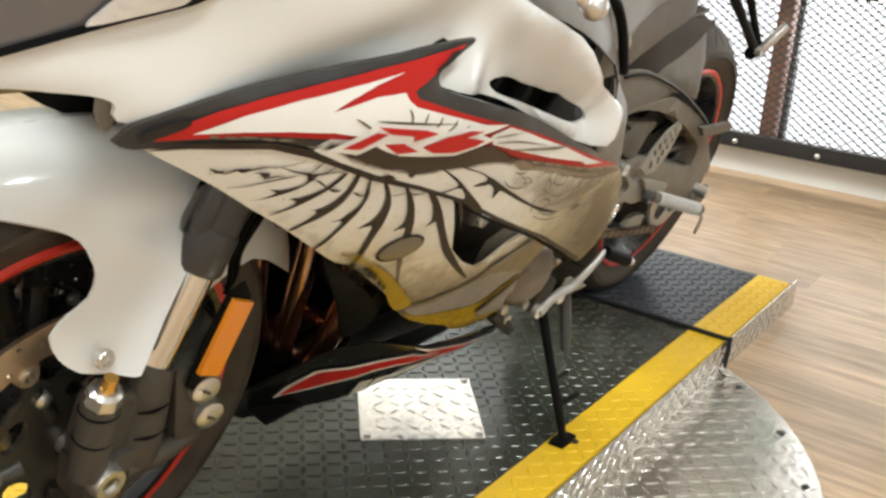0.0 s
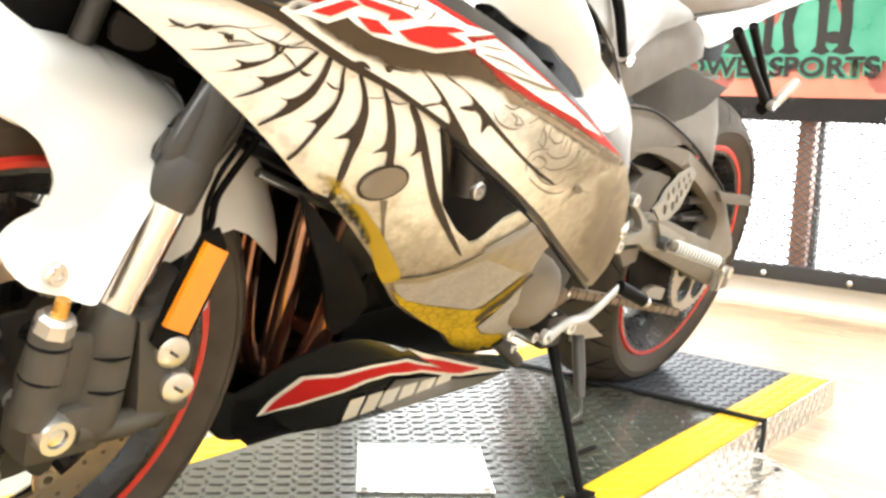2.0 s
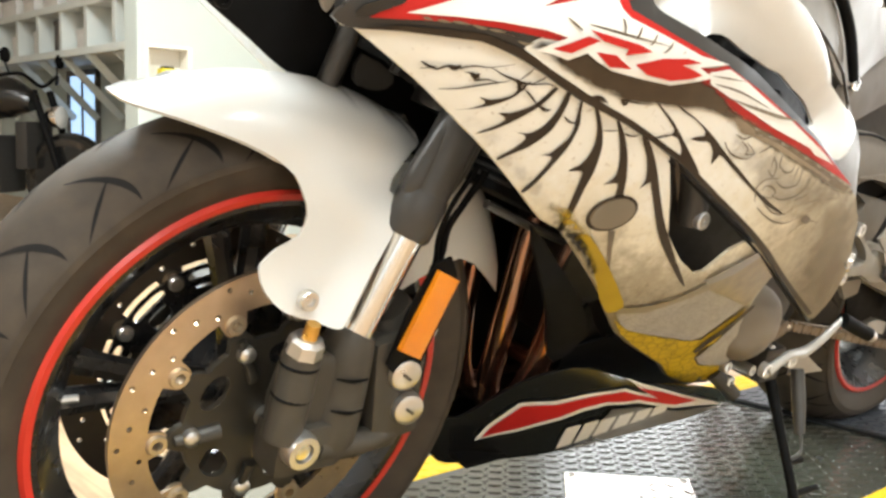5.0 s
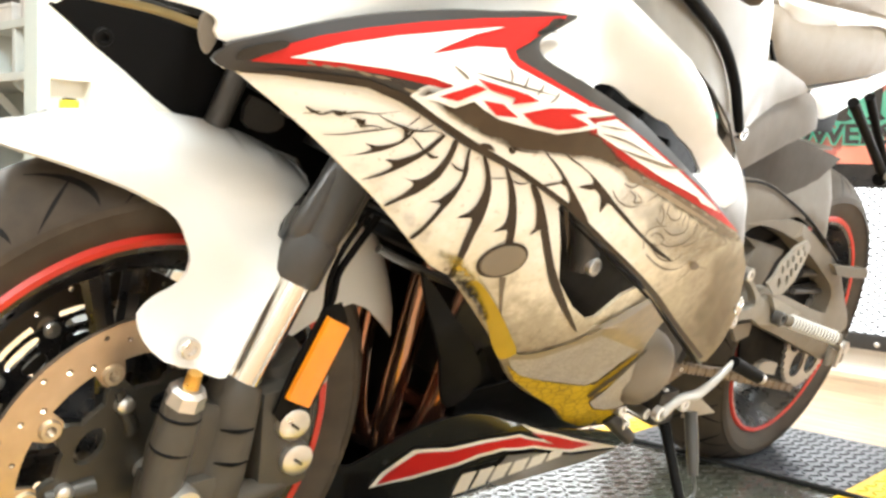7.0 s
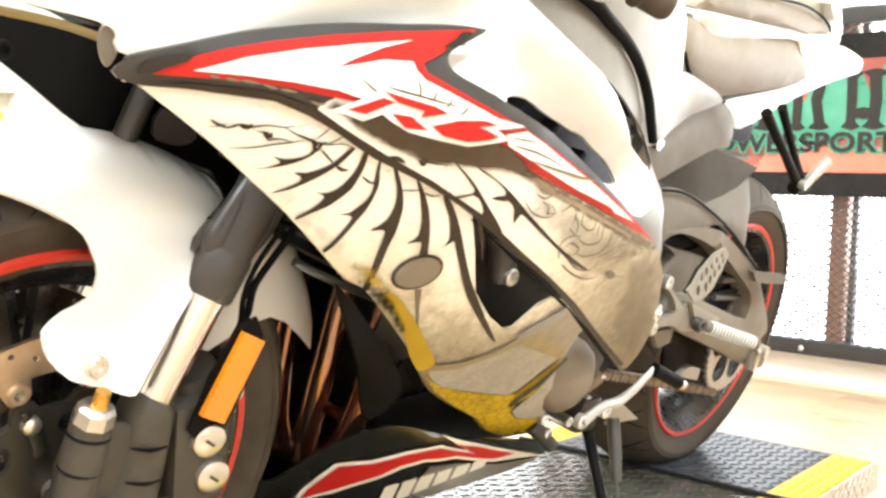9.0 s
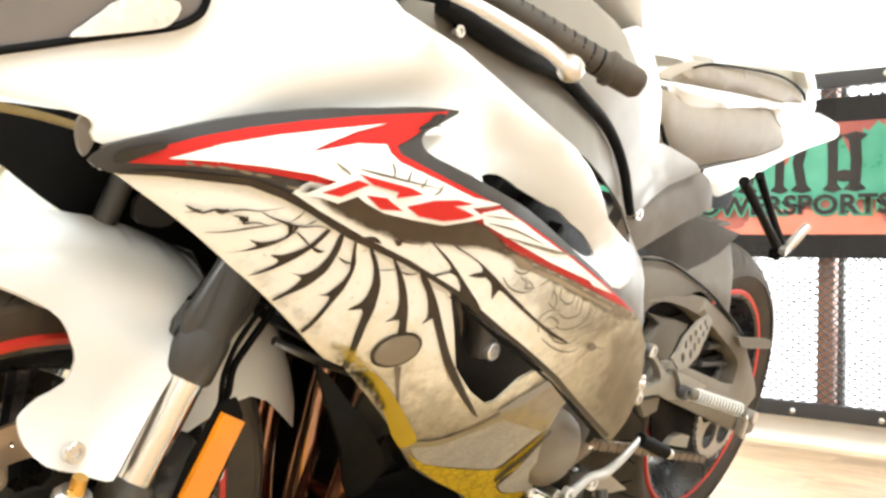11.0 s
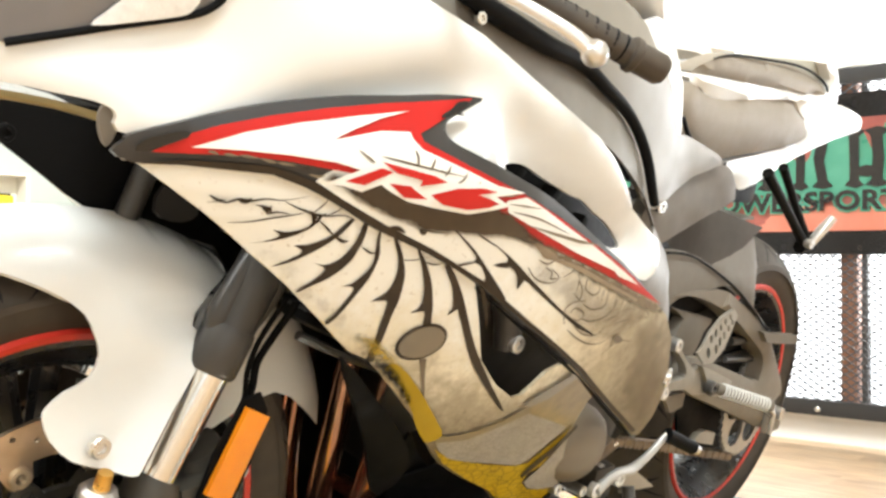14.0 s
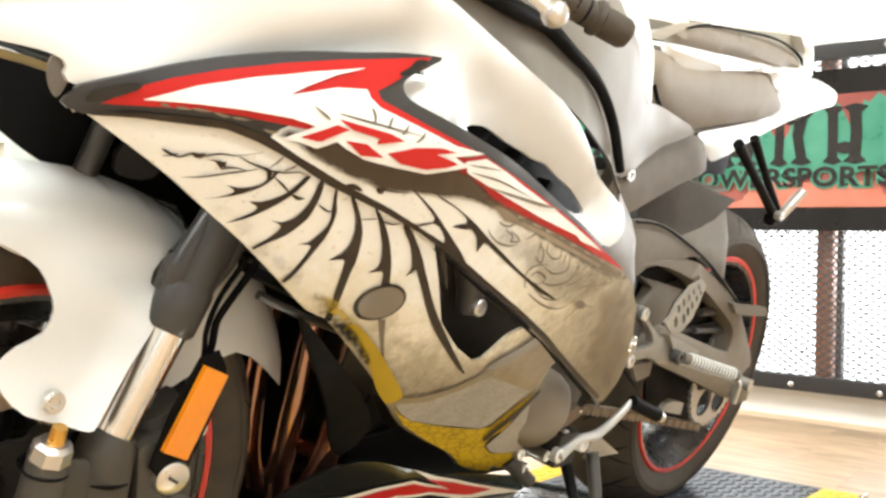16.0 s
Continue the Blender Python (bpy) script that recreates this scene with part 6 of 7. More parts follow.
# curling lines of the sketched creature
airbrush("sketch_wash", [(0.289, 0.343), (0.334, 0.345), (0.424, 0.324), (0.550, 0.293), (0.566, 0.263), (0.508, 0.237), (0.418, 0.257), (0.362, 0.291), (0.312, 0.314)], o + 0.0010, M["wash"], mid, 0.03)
for pts in ([(0.298, 0.336), (0.312, 0.326), (0.328, 0.321), (0.341, 0.321), (0.351, 0.327)],
            [(0.322, 0.337), (0.335, 0.331), (0.336, 0.325), (0.347, 0.327), (0.331, 0.336)],
            [(0.355, 0.327), (0.366, 0.333), (0.372, 0.338), (0.356, 0.339)],
            [(0.381, 0.324), (0.392, 0.314), (0.394, 0.303), (0.381, 0.310)],
            [(0.388, 0.287), (0.392, 0.293), (0.403, 0.291), (0.413, 0.285), (0.408, 0.279), (0.397, 0.281)],
            [(0.403, 0.298), (0.423, 0.291), (0.443, 0.294), (0.443, 0.304), (0.437, 0.315)],
            [(0.412, 0.281), (0.430, 0.277), (0.455, 0.281), (0.464, 0.290), (0.465, 0.301)],
            [(0.387, 0.275), (0.378, 0.291), (0.387, 0.300), (0.406, 0.301)],
            [(0.481, 0.297), (0.494, 0.300), (0.516, 0.295), (0.517, 0.288), (0.500, 0.287)],
            [(0.518, 0.284), (0.531, 0.287), (0.555, 0.282), (0.572, 0.273), (0.546, 0.273)],
            [(0.397, 0.268), (0.424, 0.256), (0.453, 0.248), (0.477, 0.248), (0.490, 0.256)],
            [(0.404, 0.273), (0.428, 0.262), (0.453, 0.259), (0.465, 0.266)],
            [(0.456, 0.276), (0.474, 0.280), (0.490, 0.288)],
            [(0.494, 0.229), (0.505, 0.240), (0.519, 0.247), (0.551, 0.242)],
            [(0.486, 0.268), (0.502, 0.273), (0.525, 0.272)],
            [(0.395, 0.316), (0.411, 0.308), (0.422, 0.310), (0.420, 0.319)],
            [(0.452, 0.311), (0.471, 0.306), (0.488, 0.307)],
            [(0.309, 0.344), (0.323, 0.340), (0.335, 0.344), (0.348, 0.340)]):
    decal("sketch_line", stroke(pts, 0.0019, 0.4), o + 0.0018, M["sketch"], mid)
decal("ink_blot", [(0.501, 0.251), (0.508, 0.255), (0.525, 0.249), (0.526, 0.243), (0.512, 0.244)], o + 0.0018, M["sketch"], mid, 2, 0.006)
for pts in ([(0.235, 0.395), (0.263, 0.395), (0.293, 0.393), (0.264, 0.393)],
            [(0.268, 0.378), (0.307, 0.373), (0.359, 0.366), (0.400, 0.361), (0.361, 0.362), (0.309, 0.370)],
            [(0.224, 0.400), (0.242, 0.403), (0.259, 0.405), (0.242, 0.401)]):
    decal("quill_line", pts, o + 0.0034, M["tanband"], mid, 1, 0.006)
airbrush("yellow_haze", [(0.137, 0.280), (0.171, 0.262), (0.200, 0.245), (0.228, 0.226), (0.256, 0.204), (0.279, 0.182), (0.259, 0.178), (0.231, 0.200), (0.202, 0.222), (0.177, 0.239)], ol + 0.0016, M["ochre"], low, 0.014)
decal("yellow_edge", [(0.204, 0.223), (0.217, 0.213), (0.235, 0.200), (0.246, 0.188), (0.263, 0.170), (0.280, 0.150), (0.296, 0.135), (0.307, 0.128), (0.319, 0.137), (0.301, 0.156), (0.278, 0.177), (0.257, 0.196), (0.231, 0.217), (0.213, 0.228)], ol + 0.0026, M["lemon"], low, 2, 0.006, "yellow airbrushed edge")
decal("scale_print", [(0.319, 0.126), (0.355, 0.128), (0.388, 0.139), (0.431, 0.156), (0.494, 0.136), (0.530, 0.123), (0.495, 0.078), (0.480, 0.073), (0.390, 0.092), (0.352, 0.101), (0.332, 0.114)], ol + 0.0008, M["mosaic"], low, label="pale grey scale print")
decal("scale_print", [(0.540, 0.112), (0.564, 0.073), (0.586, 0.041), (0.603, 0.018), (0.562, 0.021), (0.533, 0.029), (0.513, 0.043), (0.526, 0.060), (0.539, 0.085)], ol + 0.0024, M["mosaic"], low, label="pale grey scale print")
decal("yellow_splash", [(0.322, 0.118), (0.351, 0.102), (0.391, 0.091), (0.469, 0.074), (0.496, 0.073), (0.515, 0.093), (0.537, 0.120), (0.540, 0.104), (0.529, 0.065), (0.510, 0.055), (0.512, 0.041), (0.536, 0.025), (0.595, 0.015), (0.605, 0.017), (0.638, -0.013), (0.622, -0.020), (0.584, -0.011), (0.570, 0.000), (0.574, -0.014), (0.538, -0.006), (0.494, 0.013), (0.459, 0.038), (0.401, 0.066), (0.349, 0.095)], ol + 0.0016, M["yellow"], low, label="yellow scale print")
decal("brown_band", [(0.311, 0.135), (0.343, 0.136), (0.370, 0.143), (0.394, 0.153), (0.413, 0.165), (0.421, 0.165), (0.430, 0.157), (0.407, 0.149), (0.385, 0.140), (0.355, 0.128), (0.317, 0.127)], ol + 0.0022, M["tanband"], low)
decal("tan_patch", [(0.417, 0.164), (0.451, 0.176), (0.480, 0.200), (0.539, 0.168), (0.534, 0.124), (0.494, 0.136), (0.430, 0.157)], ol + 0.0018, M["ochretan"], low)
decal("vent_lip", [(0.405, 0.172), (0.436, 0.191), (0.466, 0.207), (0.480, 0.200), (0.450, 0.177), (0.420, 0.166)], ol + 0.0028, M["silver_grey"], low, label="pale grey lip of the vent")
decal("black_crack", [(0.495, 0.056), (0.501, 0.070), (0.525, 0.094), (0.543, 0.126), (0.549, 0.122), (0.536, 0.088), (0.513, 0.064), (0.503, 0.051)], ol + 0.0034, M["ink"], low, 1, 0.006)
random.seed(21)
for k in range(16):
    cx = random.uniform(0.33, 0.60)
    cz = 0.372 - 0.30 * (cx - 0.27) + random.uniform(-0.012, 0.004)
    decal("grime_speck", stroke([(cx, cz), (cx + 0.001, cz - 0.006), (cx + 0.003, cz - random.uniform(0.010, 0.016))], 0.0018), o + 0.0024, M["sketch"], mid)
# fine quill lines in the white of the flash
for pts in ([(0.086, 0.422), (0.097, 0.416), (0.103, 0.412)], [(0.134, 0.429), (0.138, 0.422), (0.137, 0.413)], [(0.154, 0.425), (0.152, 0.418), (0.149, 0.413)], [(0.170, 0.421), (0.168, 0.415), (0.163, 0.410)], [(0.188, 0.417), (0.185, 0.411), (0.178, 0.406)], [(0.204, 0.411), (0.197, 0.406), (0.190, 0.405)], [(0.249, 0.388), (0.290, 0.383), (0.344, 0.370)], [(0.105, 0.420), (0.137, 0.417), (0.189, 0.413)]):
    decal("quill_line", stroke(pts, 0.0020), o + 0.0030, M["sketch"], mid)
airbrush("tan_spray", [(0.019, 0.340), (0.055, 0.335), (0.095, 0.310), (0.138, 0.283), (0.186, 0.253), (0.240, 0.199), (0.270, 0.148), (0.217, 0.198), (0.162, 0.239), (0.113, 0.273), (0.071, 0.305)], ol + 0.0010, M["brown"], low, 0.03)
# leading edge darkens to black here: its shading is painted on
airbrush("rolled_edge_shade", [(0.160, 0.243), (0.176, 0.244), (0.196, 0.236), (0.212, 0.229), (0.231, 0.214), (0.246, 0.200), (0.260, 0.183), (0.268, 0.171), (0.258, 0.170), (0.240, 0.182), (0.220, 0.200), (0.196, 0.216), (0.176, 0.230)], ol + 0.0030, M["edge_shade"], low, 0.008)
# frame-slider plug
plug_x, plug_z = 0.227, 0.252
# dark ring painted round the plug for the shade in its gap
decal("plug_shadow_gap", [(plug_x + 0.0250 * math.cos(a), plug_z + 0.0205 * math.sin(a)) for a in (2 * math.pi * k / 32 for k in range(32))], ol + 0.0006, M["ink"], low)
part("plug", sheet([(plug_x + 0.0215 * math.cos(a), plug_z + 0.0175 * math.sin(a)) for a in (2 * math.pi * k / 32 for k in range(32))], skin(ol + 0.003), (), 0.008, 0.003, 0.001, 1), M["tanband"], low, "round tan plug")
# belly pan graphics
ob_ = -0.0112
decal("white_edge", [(0.318, -0.113), (0.315, -0.081), (0.321, -0.033), (0.352, -0.023), (0.375, -0.003), (0.403, 0.014), (0.448, -0.000), (0.392, 0.032), (0.454, 0.012), (0.562, -0.026), (0.669, -0.064), (0.595, -0.052), (0.544, -0.046), (0.445, -0.015), (0.405, -0.017), (0.389, -0.032), (0.379, -0.055), (0.352, -0.090)], ob_ + 0.0006, M["white"], belly, step=0.008, place=belly_skin)
decal("red_flash", [(0.322, -0.105), (0.321, -0.084), (0.327, -0.038), (0.356, -0.028), (0.378, -0.007), (0.405, 0.009), (0.473, -0.011), (0.413, 0.018), (0.464, 0.004), (0.567, -0.032), (0.530, -0.034), (0.438, -0.008), (0.399, -0.012), (0.383, -0.027), (0.373, -0.050), (0.347, -0.084)], ob_ + 0.0020, M["belly_red"], belly, step=0.008, place=belly_skin)
decal("grey_swoosh", [(0.437, -0.087), (0.417, -0.026), (0.462, -0.028), (0.569, -0.059), (0.672, -0.070), (0.630, -0.092), (0.559, -0.102), (0.487, -0.112)], ob_ + 0.0002, M["swoosh"], belly, step=0.008, label="faded grey swoosh", place=belly_skin)
for pts in ([(0.414, -0.116), (0.395, -0.070), (0.405, -0.060), (0.429, -0.107)], [(0.433, -0.106), (0.408, -0.059), (0.419, -0.049), (0.450, -0.098)], [(0.455, -0.096), (0.422, -0.049), (0.439, -0.043), (0.470, -0.086)],
            [(0.475, -0.084), (0.444, -0.043), (0.461, -0.037), (0.490, -0.074)], [(0.494, -0.073), (0.467, -0.037), (0.485, -0.031), (0.510, -0.063)], [(0.515, -0.061), (0.490, -0.032), (0.511, -0.026), (0.532, -0.052)]):
    decal("lettering_bar", pts, ob_ + 0.0012, M["white"], belly, place=belly_skin)
part("belly_tray", box((0.53, 0, -0.138), (0.46, 0.14, 0.008), 0.003), M["black"], bike, "black floor of the belly pan")
# added black sheet: the gap over the belly pan stays dark
part("belly_dark_sheet", sheet([(0.34, 0.05), (0.42, 0.075), (0.60, 0.05), (0.72, 0.02), (0.72, -0.07), (0.40, -0.06)], skin(-0.035), (), 0.03, 0.004, 0.0, 1), M["black"], bike, "black sheet added above the belly pan to keep the gap dark")
# headlamp, nose underside
lens = part("headlamp", sheet([(-0.140, 0.452), (-0.109, 0.464), (-0.076, 0.477), (-0.042, 0.490), (-0.027, 0.497), (-0.018, 0.505), (-0.014, 0.512), (-0.013, 0.521), (-0.027, 0.536), (-0.085, 0.525), (-0.148, 0.508), (-0.164, 0.485), (-0.160, 0.457)], skin(0.0), (), 0.014, 0.004, 0.002, 2), M["glass"], bike, "dark glossy headlamp lens")
part("lamp_reflector", sheet([(-0.093, 0.474), (-0.086, 0.484), (-0.077, 0.495), (-0.067, 0.506), (-0.038, 0.514), (-0.030, 0.509), (-0.034, 0.497), (-0.043, 0.491), (-0.070, 0.481)], skin(0.0060), (), 0.012, 0.002, 0.001, 2), M["reflector"], lens, "faceted bright lamp reflector")
part("lens_seal", tube([(x, -half_width(x, z) - 0.0005, z) for x, z in [(-0.140, 0.452), (-0.109, 0.464), (-0.076, 0.477), (-0.042, 0.490), (-0.027, 0.497), (-0.018, 0.505), (-0.014, 0.512), (-0.013, 0.521), (-0.027, 0.536), (-0.085, 0.525), (-0.148, 0.508), (-0.164, 0.485), (-0.160, 0.457)][:8]], 0.0028, 8, 3), M["black"], lens, "black lens edge")
NOSE = [(-0.098, 0.399), (0.035, 0.402), (0.060, 0.385), (0.070, 0.352), (0.130, 0.331), (0.247, 0.264), (0.358, 0.195), (0.321, 0.159), (0.270, 0.183), (0.218, 0.218), (0.172, 0.275), (0.112, 0.285), (0.039, 0.302), (-0.030, 0.344), (-0.084, 0.379)]
part("nose_duct", sheet(NOSE, slab(0.012, 1), (), 0.03, 0.006, 0.002, 2), M["black"], bike, "black plastic inner cowl under the nose")
part("duct_panel", plate([(0.087, 0.339), (0.128, 0.321), (0.122, 0.307), (0.100, 0.305), (0.081, 0.314)], -0.012, 0.006, (), 2), M["fork"], bike, "grey panel inside the nose")
part("duct_rib", tube([(0.150, -0.02, 0.392), (0.120, -0.02, 0.325)], 0.006, 8, 1), M["fork"], bike)
part("duct_trim", tube([(-0.145, -0.127, 0.417), (-0.09, -0.127, 0.414), (-0.04, -0.127, 0.406)], 0.004, 8, 4, 0.6), M["gold"], bike, "dull gold trim strip")

part("nose_tip", sheet([(-0.174, 0.411), (-0.172, 0.419), (-0.165, 0.424), (-0.154, 0.428), (-0.154, 0.422), (-0.161, 0.416), (-0.167, 0.409)], skin(0.003), (), 0.008, 0.006, 0.003, 2), M["pearl"], upper, "pearl white nose tip")
part("cowl_fold", sheet([(-0.074, 0.421), (-0.067, 0.421), (-0.063, 0.413), (-0.065, 0.400), (-0.068, 0.393), (-0.073, 0.400), (-0.076, 0.412)], skin(-0.012), (), 0.01, 0.004, 0.002, 2), M["strip"], upper, "grey rolled edge of the cowl")
bolt("duct_screw", (-0.066, -0.010, 0.374), (0, -1, 0), 0.008, 0.006, M["black"], bike)
part("cowl_stay", tube([(0.083, -0.004, 0.395), (0.0685, -0.004, 0.351), (0.0560, -0.004, 0.310), (0.045, -0.004, 0.270)], 0.0116, 14, 1), M["fork"], bike, "grey tube behind the front fender")

# ---- radiator, pipes, engine
rad = part("radiator", box((0.285, 0, 0.335), (0.030, 0.28, 0.26), 0.004, pose(0, 0, 0, 0, 28, 0)), M["black"], bike, "black finned radiator")
for k in range(26):
    f = k / 25 - 0.5
    c = Vector((0.285, 0, 0.335)) + Vector((math.sin(radians(28)), 0, math.cos(radians(28)))) * (0.235 * f)
    part("fin", box(c + Vector((-0.016, 0, 0.008)), (0.004, 0.24, 0.0035), 0.0, pose(0, 0, 0, 0, 28, 0)), M["engine"], rad, smooth=False)
part("radiator_rail", tube([(0.195, -0.11, 0.218), (0.255, -0.12, 0.195), (0.315, -0.12, 0.175)], 0.005, 8), M["fork"], bike)
for k, (y, x0) in enumerate(((-0.115, 0.0), (-0.04, 0.006), (0.04, 0.006), (0.115, 0.0))):
    pp = part("exhaust_header", tube([(0.44, y, 0.215), (0.385, y * 1.02, 0.205), (0.345 + x0, y, 0.165), (0.344, y * 0.97, 0.07), (0.345, y * 0.85, 0.0), (0.353, y * 0.64, -0.06), (0.388, y * 0.46, -0.092), (0.60, y * 0.35, -0.09)], 0.0155, 16), M["pipe"], bike, "heat-tinted steel exhaust pipe")
part("pipe_bridge", tube([(0.37, -0.10, 0.0), (0.375, -0.035, -0.005)], 0.012, 12, 1), M["pipe"], bike)
# added plate, black so that the hollow behind the pipes stays dark
part("pipe_dark_plate", plate([(0.28, -0.08), (0.30, 0.22), (0.60, 0.28), (0.66, -0.06), (0.45, -0.10)], 0.135, 0.006, (), 2), M["black"], bike, "black plate added behind the exhaust pipes to keep the gap dark")
# added blocker: closes the view through to the bright deck
part("pipe_backing", plate([(0.305, -0.14), (0.31, 0.20), (0.42, 0.26), (0.62, 0.20), (0.80, 0.12), (0.83, -0.08), (0.74, -0.14), (0.45, -0.14)], 0.062, 0.005, (), 1), M["black"], bike, "black plate added behind the pipes to cover bright gaps")
part("engine_block", box((0.60, 0, 0.12), (0.34, 0.25, 0.24), 0.02), M["engine"], bike, "dark engine block")
part("cylinder_head", box((0.50, 0, 0.28), (0.20, 0.34, 0.14), 0.02, pose(0, 0, 0, 0, 30, 0)), M["engine"], bike)
part("mount_arm", tube([(0.372, -0.205, 0.300), (0.392, -0.212, 0.262), (0.397, -0.214, 0.225)], [0.016, 0.017, 0.014], 14), M["frame"], bike, "dark frame arm behind the vent")
bolt("mount_bolt", (0.396, -0.232, 0.234), (0, -1, 0), 0.010, 0.010, M["alloy"], bike)
part("vent_liner", sheet([(0.315, 0.10), (0.30, 0.33), (0.48, 0.24), (0.60, 0.16), (0.55, 0.11), (0.42, 0.12)], skin(-0.075), (), 0.03, 0.004, 0.0, 2), M["engine"], bike)
part("radiator_shroud", sheet([(0.185, 0.222), (0.24, 0.178), (0.30, 0.128), (0.345, 0.075), (0.335, 0.03), (0.305, 0.06), (0.272, 0.11), (0.225, 0.168)], skin(-0.026), (), 0.02, 0.004, 0.003, 2), M["black"], bike, "black radiator side shroud")
part("shroud_lower", sheet([(0.335, 0.115), (0.365, 0.085), (0.41, 0.05), (0.47, 0.02), (0.44, -0.04), (0.39, -0.03), (0.365, 0.02), (0.345, 0.08)], skin(-0.045), (), 0.02, 0.004, 0.003, 2), M["black"], bike, "black lower duct")
# black tray added inside the fairing to make its shadow
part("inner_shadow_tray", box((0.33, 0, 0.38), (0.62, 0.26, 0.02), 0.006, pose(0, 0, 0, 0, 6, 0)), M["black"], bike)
# added black plate, so no background shows through the fairing gaps
part("view_blocker", plate([(0.16, 0.34), (0.20, 0.54), (0.52, 0.575), (0.74, 0.48), (0.80, 0.32), (0.60, 0.24)], -0.01, 0.02, (), 1), M["black"], bike, "black plate added between the fairings to block the view through")
part("steering_head", tube([(0.21, 0, 0.28), (0.31, 0, 0.56)], 0.04, 16, 1), M["frame"], bike)
part("lower_yoke", box((0.175, 0, 0.330), (0.07, 0.28, 0.035), 0.012, pose(0, 0, 0, 0, 22, 0)), M["black"], bike)
# round cover behind the lower fairing
COVER = [(0.601, 0.139), (0.655, 0.111), (0.692, 0.078), (0.689, 0.053), (0.670, 0.034), (0.639, 0.023), (0.605, 0.025), (0.575, 0.039), (0.552, 0.063), (0.549, 0.089), (0.564, 0.121)]


def dome(x, z, d):
    """A shallow dome over the engine cover's outline."""
    r = math.hypot((x - 0.612) / 0.062, (z - 0.078) / 0.056)
    return Vector((x, -(0.190 + 0.042 * math.sqrt(max(0.0, 1 - min(1.0, r) ** 2))) + d, z))


cov = part("stator_cover", sheet(COVER, dome, (), 0.008, 0.03, 0.004, 3), M["cover"], bike, "rounded tan engine cover")
part("sprocket_cover", plate([(0.600, 0.03), (0.625, 0.14), (0.70, 0.17), (0.78, 0.12), (0.77, 0.03), (0.68, -0.02)], -0.165, 0.03, (), 3, 0.004), M["engine"], bike)
for bx, bz in ((0.62, -0.01), (0.665, 0.0), (0.700, 0.025), (0.60, 0.015)):
    bolt("cover_bolt", (bx, -0.20, bz), (0, -1, 0), 0.008, 0.03, M["alloy"], bike)
part("drain_stub", tube([(0.60, -0.18, 0.0), (0.635, -0.20, -0.03)], [0.012, 0.010], 10, 1), M["engine"], bike)

# ---- side stand and shift linkage
stand = part("side_stand", tube([(0.725, -0.195, -0.020), (0.717, -0.236, -0.077), (0.709, -0.277, -0.133), (0.702, -0.316, -0.188)], [0.0085, 0.0072, 0.0068, 0.0065], 14, 1), M["black"], bike, "black steel side stand")
FOOT = BIKE.inverted() @ Vector((0.709, -0.252, 0.0035))
part("stand_foot", box(FOOT, (0.044, 0.026, 0.007), 0.003, pose(0, 0, 0, -15.17, 0, 0)), M["black"], stand)
part("stand_pivot", box((0.705, -0.180, 0.005), (0.05, 0.05, 0.05), 0.008), M["engine"], bike)
part("stand_tab", tube([(0.704, -0.285, -0.150), (0.765, -0.290, -0.150)], 0.0045, 8, 1), M["black"], stand)
part("stand_tab", tube([(0.710, -0.262, -0.114), (0.748, -0.266, -0.116)], 0.0040, 8, 1), M["black"], stand)
part("stand_spring", tube([(0.762, -0.212, -0.005), (0.757, -0.233, -0.05), (0.750, -0.250, -0.084)], [0.0095, 0.0095, 0.007], 12, 3), M["fork"], bike, "grey stand spring")
part("spring_hook", tube([(0.750, -0.250, -0.082), (0.745, -0.262, -0.105), (0.713, -0.262, -0.112)], 0.0025, 8, 3), M["fork"], bike)
lever = part("shift_lever", tube([(0.631, -0.235, 0.023), (0.653, -0.235, 0.032), (0.677, -0.235, 0.040), (0.712, -0.235, 0.039), (0.740, -0.235, 0.047), (0.765, -0.235, 0.059), (0.794, -0.235, 0.077)], [0.008, 0.0062, 0.0062, 0.0072, 0.0062, 0.0056, 0.0046], 12, 4, 0.7), M["lever"], bike, "bright alloy gear lever")
part("lever_rubber", tube([(0.790, -0.237, 0.078), (0.842, -0.256, 0.058)], 0.0100, 14, 1), M["black"], lever, "black rubber lever tip")
part("lever_tip", tube([(0.840, -0.2555, 0.0585), (0.851, -0.2595, 0.0545)], [0.0095, 0.007], 12, 1), M["alloy"], lever)
bolt("lever_pivot", (0.683, -0.240, 0.031), (0, -1, 0), 0.0105, 0.010, M["alloy"], lever)
bolt("lever_bolt", (0.629, -0.238, 0.024), (0, -1, 0), 0.010, 0.010, M["alloy"], lever)
part("shift_rod", tube([(0.70, -0.19, 0.035), (0.735, -0.195, 0.055)], 0.004, 8, 3), M["chain"], bike)
part("stand_plate", plate([(0.762, -0.020), (0.770, 0.014), (0.788, 0.012), (0.862, -0.028)], -0.205, 0.004, (), 1), M["seat"], bike, "grey triangular bracket plate")
part("linkage_block", box((0.700, -0.190, 0.052), (0.040, 0.02, 0.018), 0.004, pose(0, 0, 0, 0, -25, 0)), M["chain"], bike)
# added black strip over the lit panel edge, for the gap's shade
part("edge_gap_strip", tube([(x, -half_width(x, z) + 0.005, z - 0.004) for x, z in [(0.254, 0.315), (0.334, 0.275), (0.484, 0.204), (0.685, 0.096)]], [0.0005, 0.0020, 0.0024, 0.0024], 8, 3), M["black"], mid, "black strip standing for the dark gap under the panel")

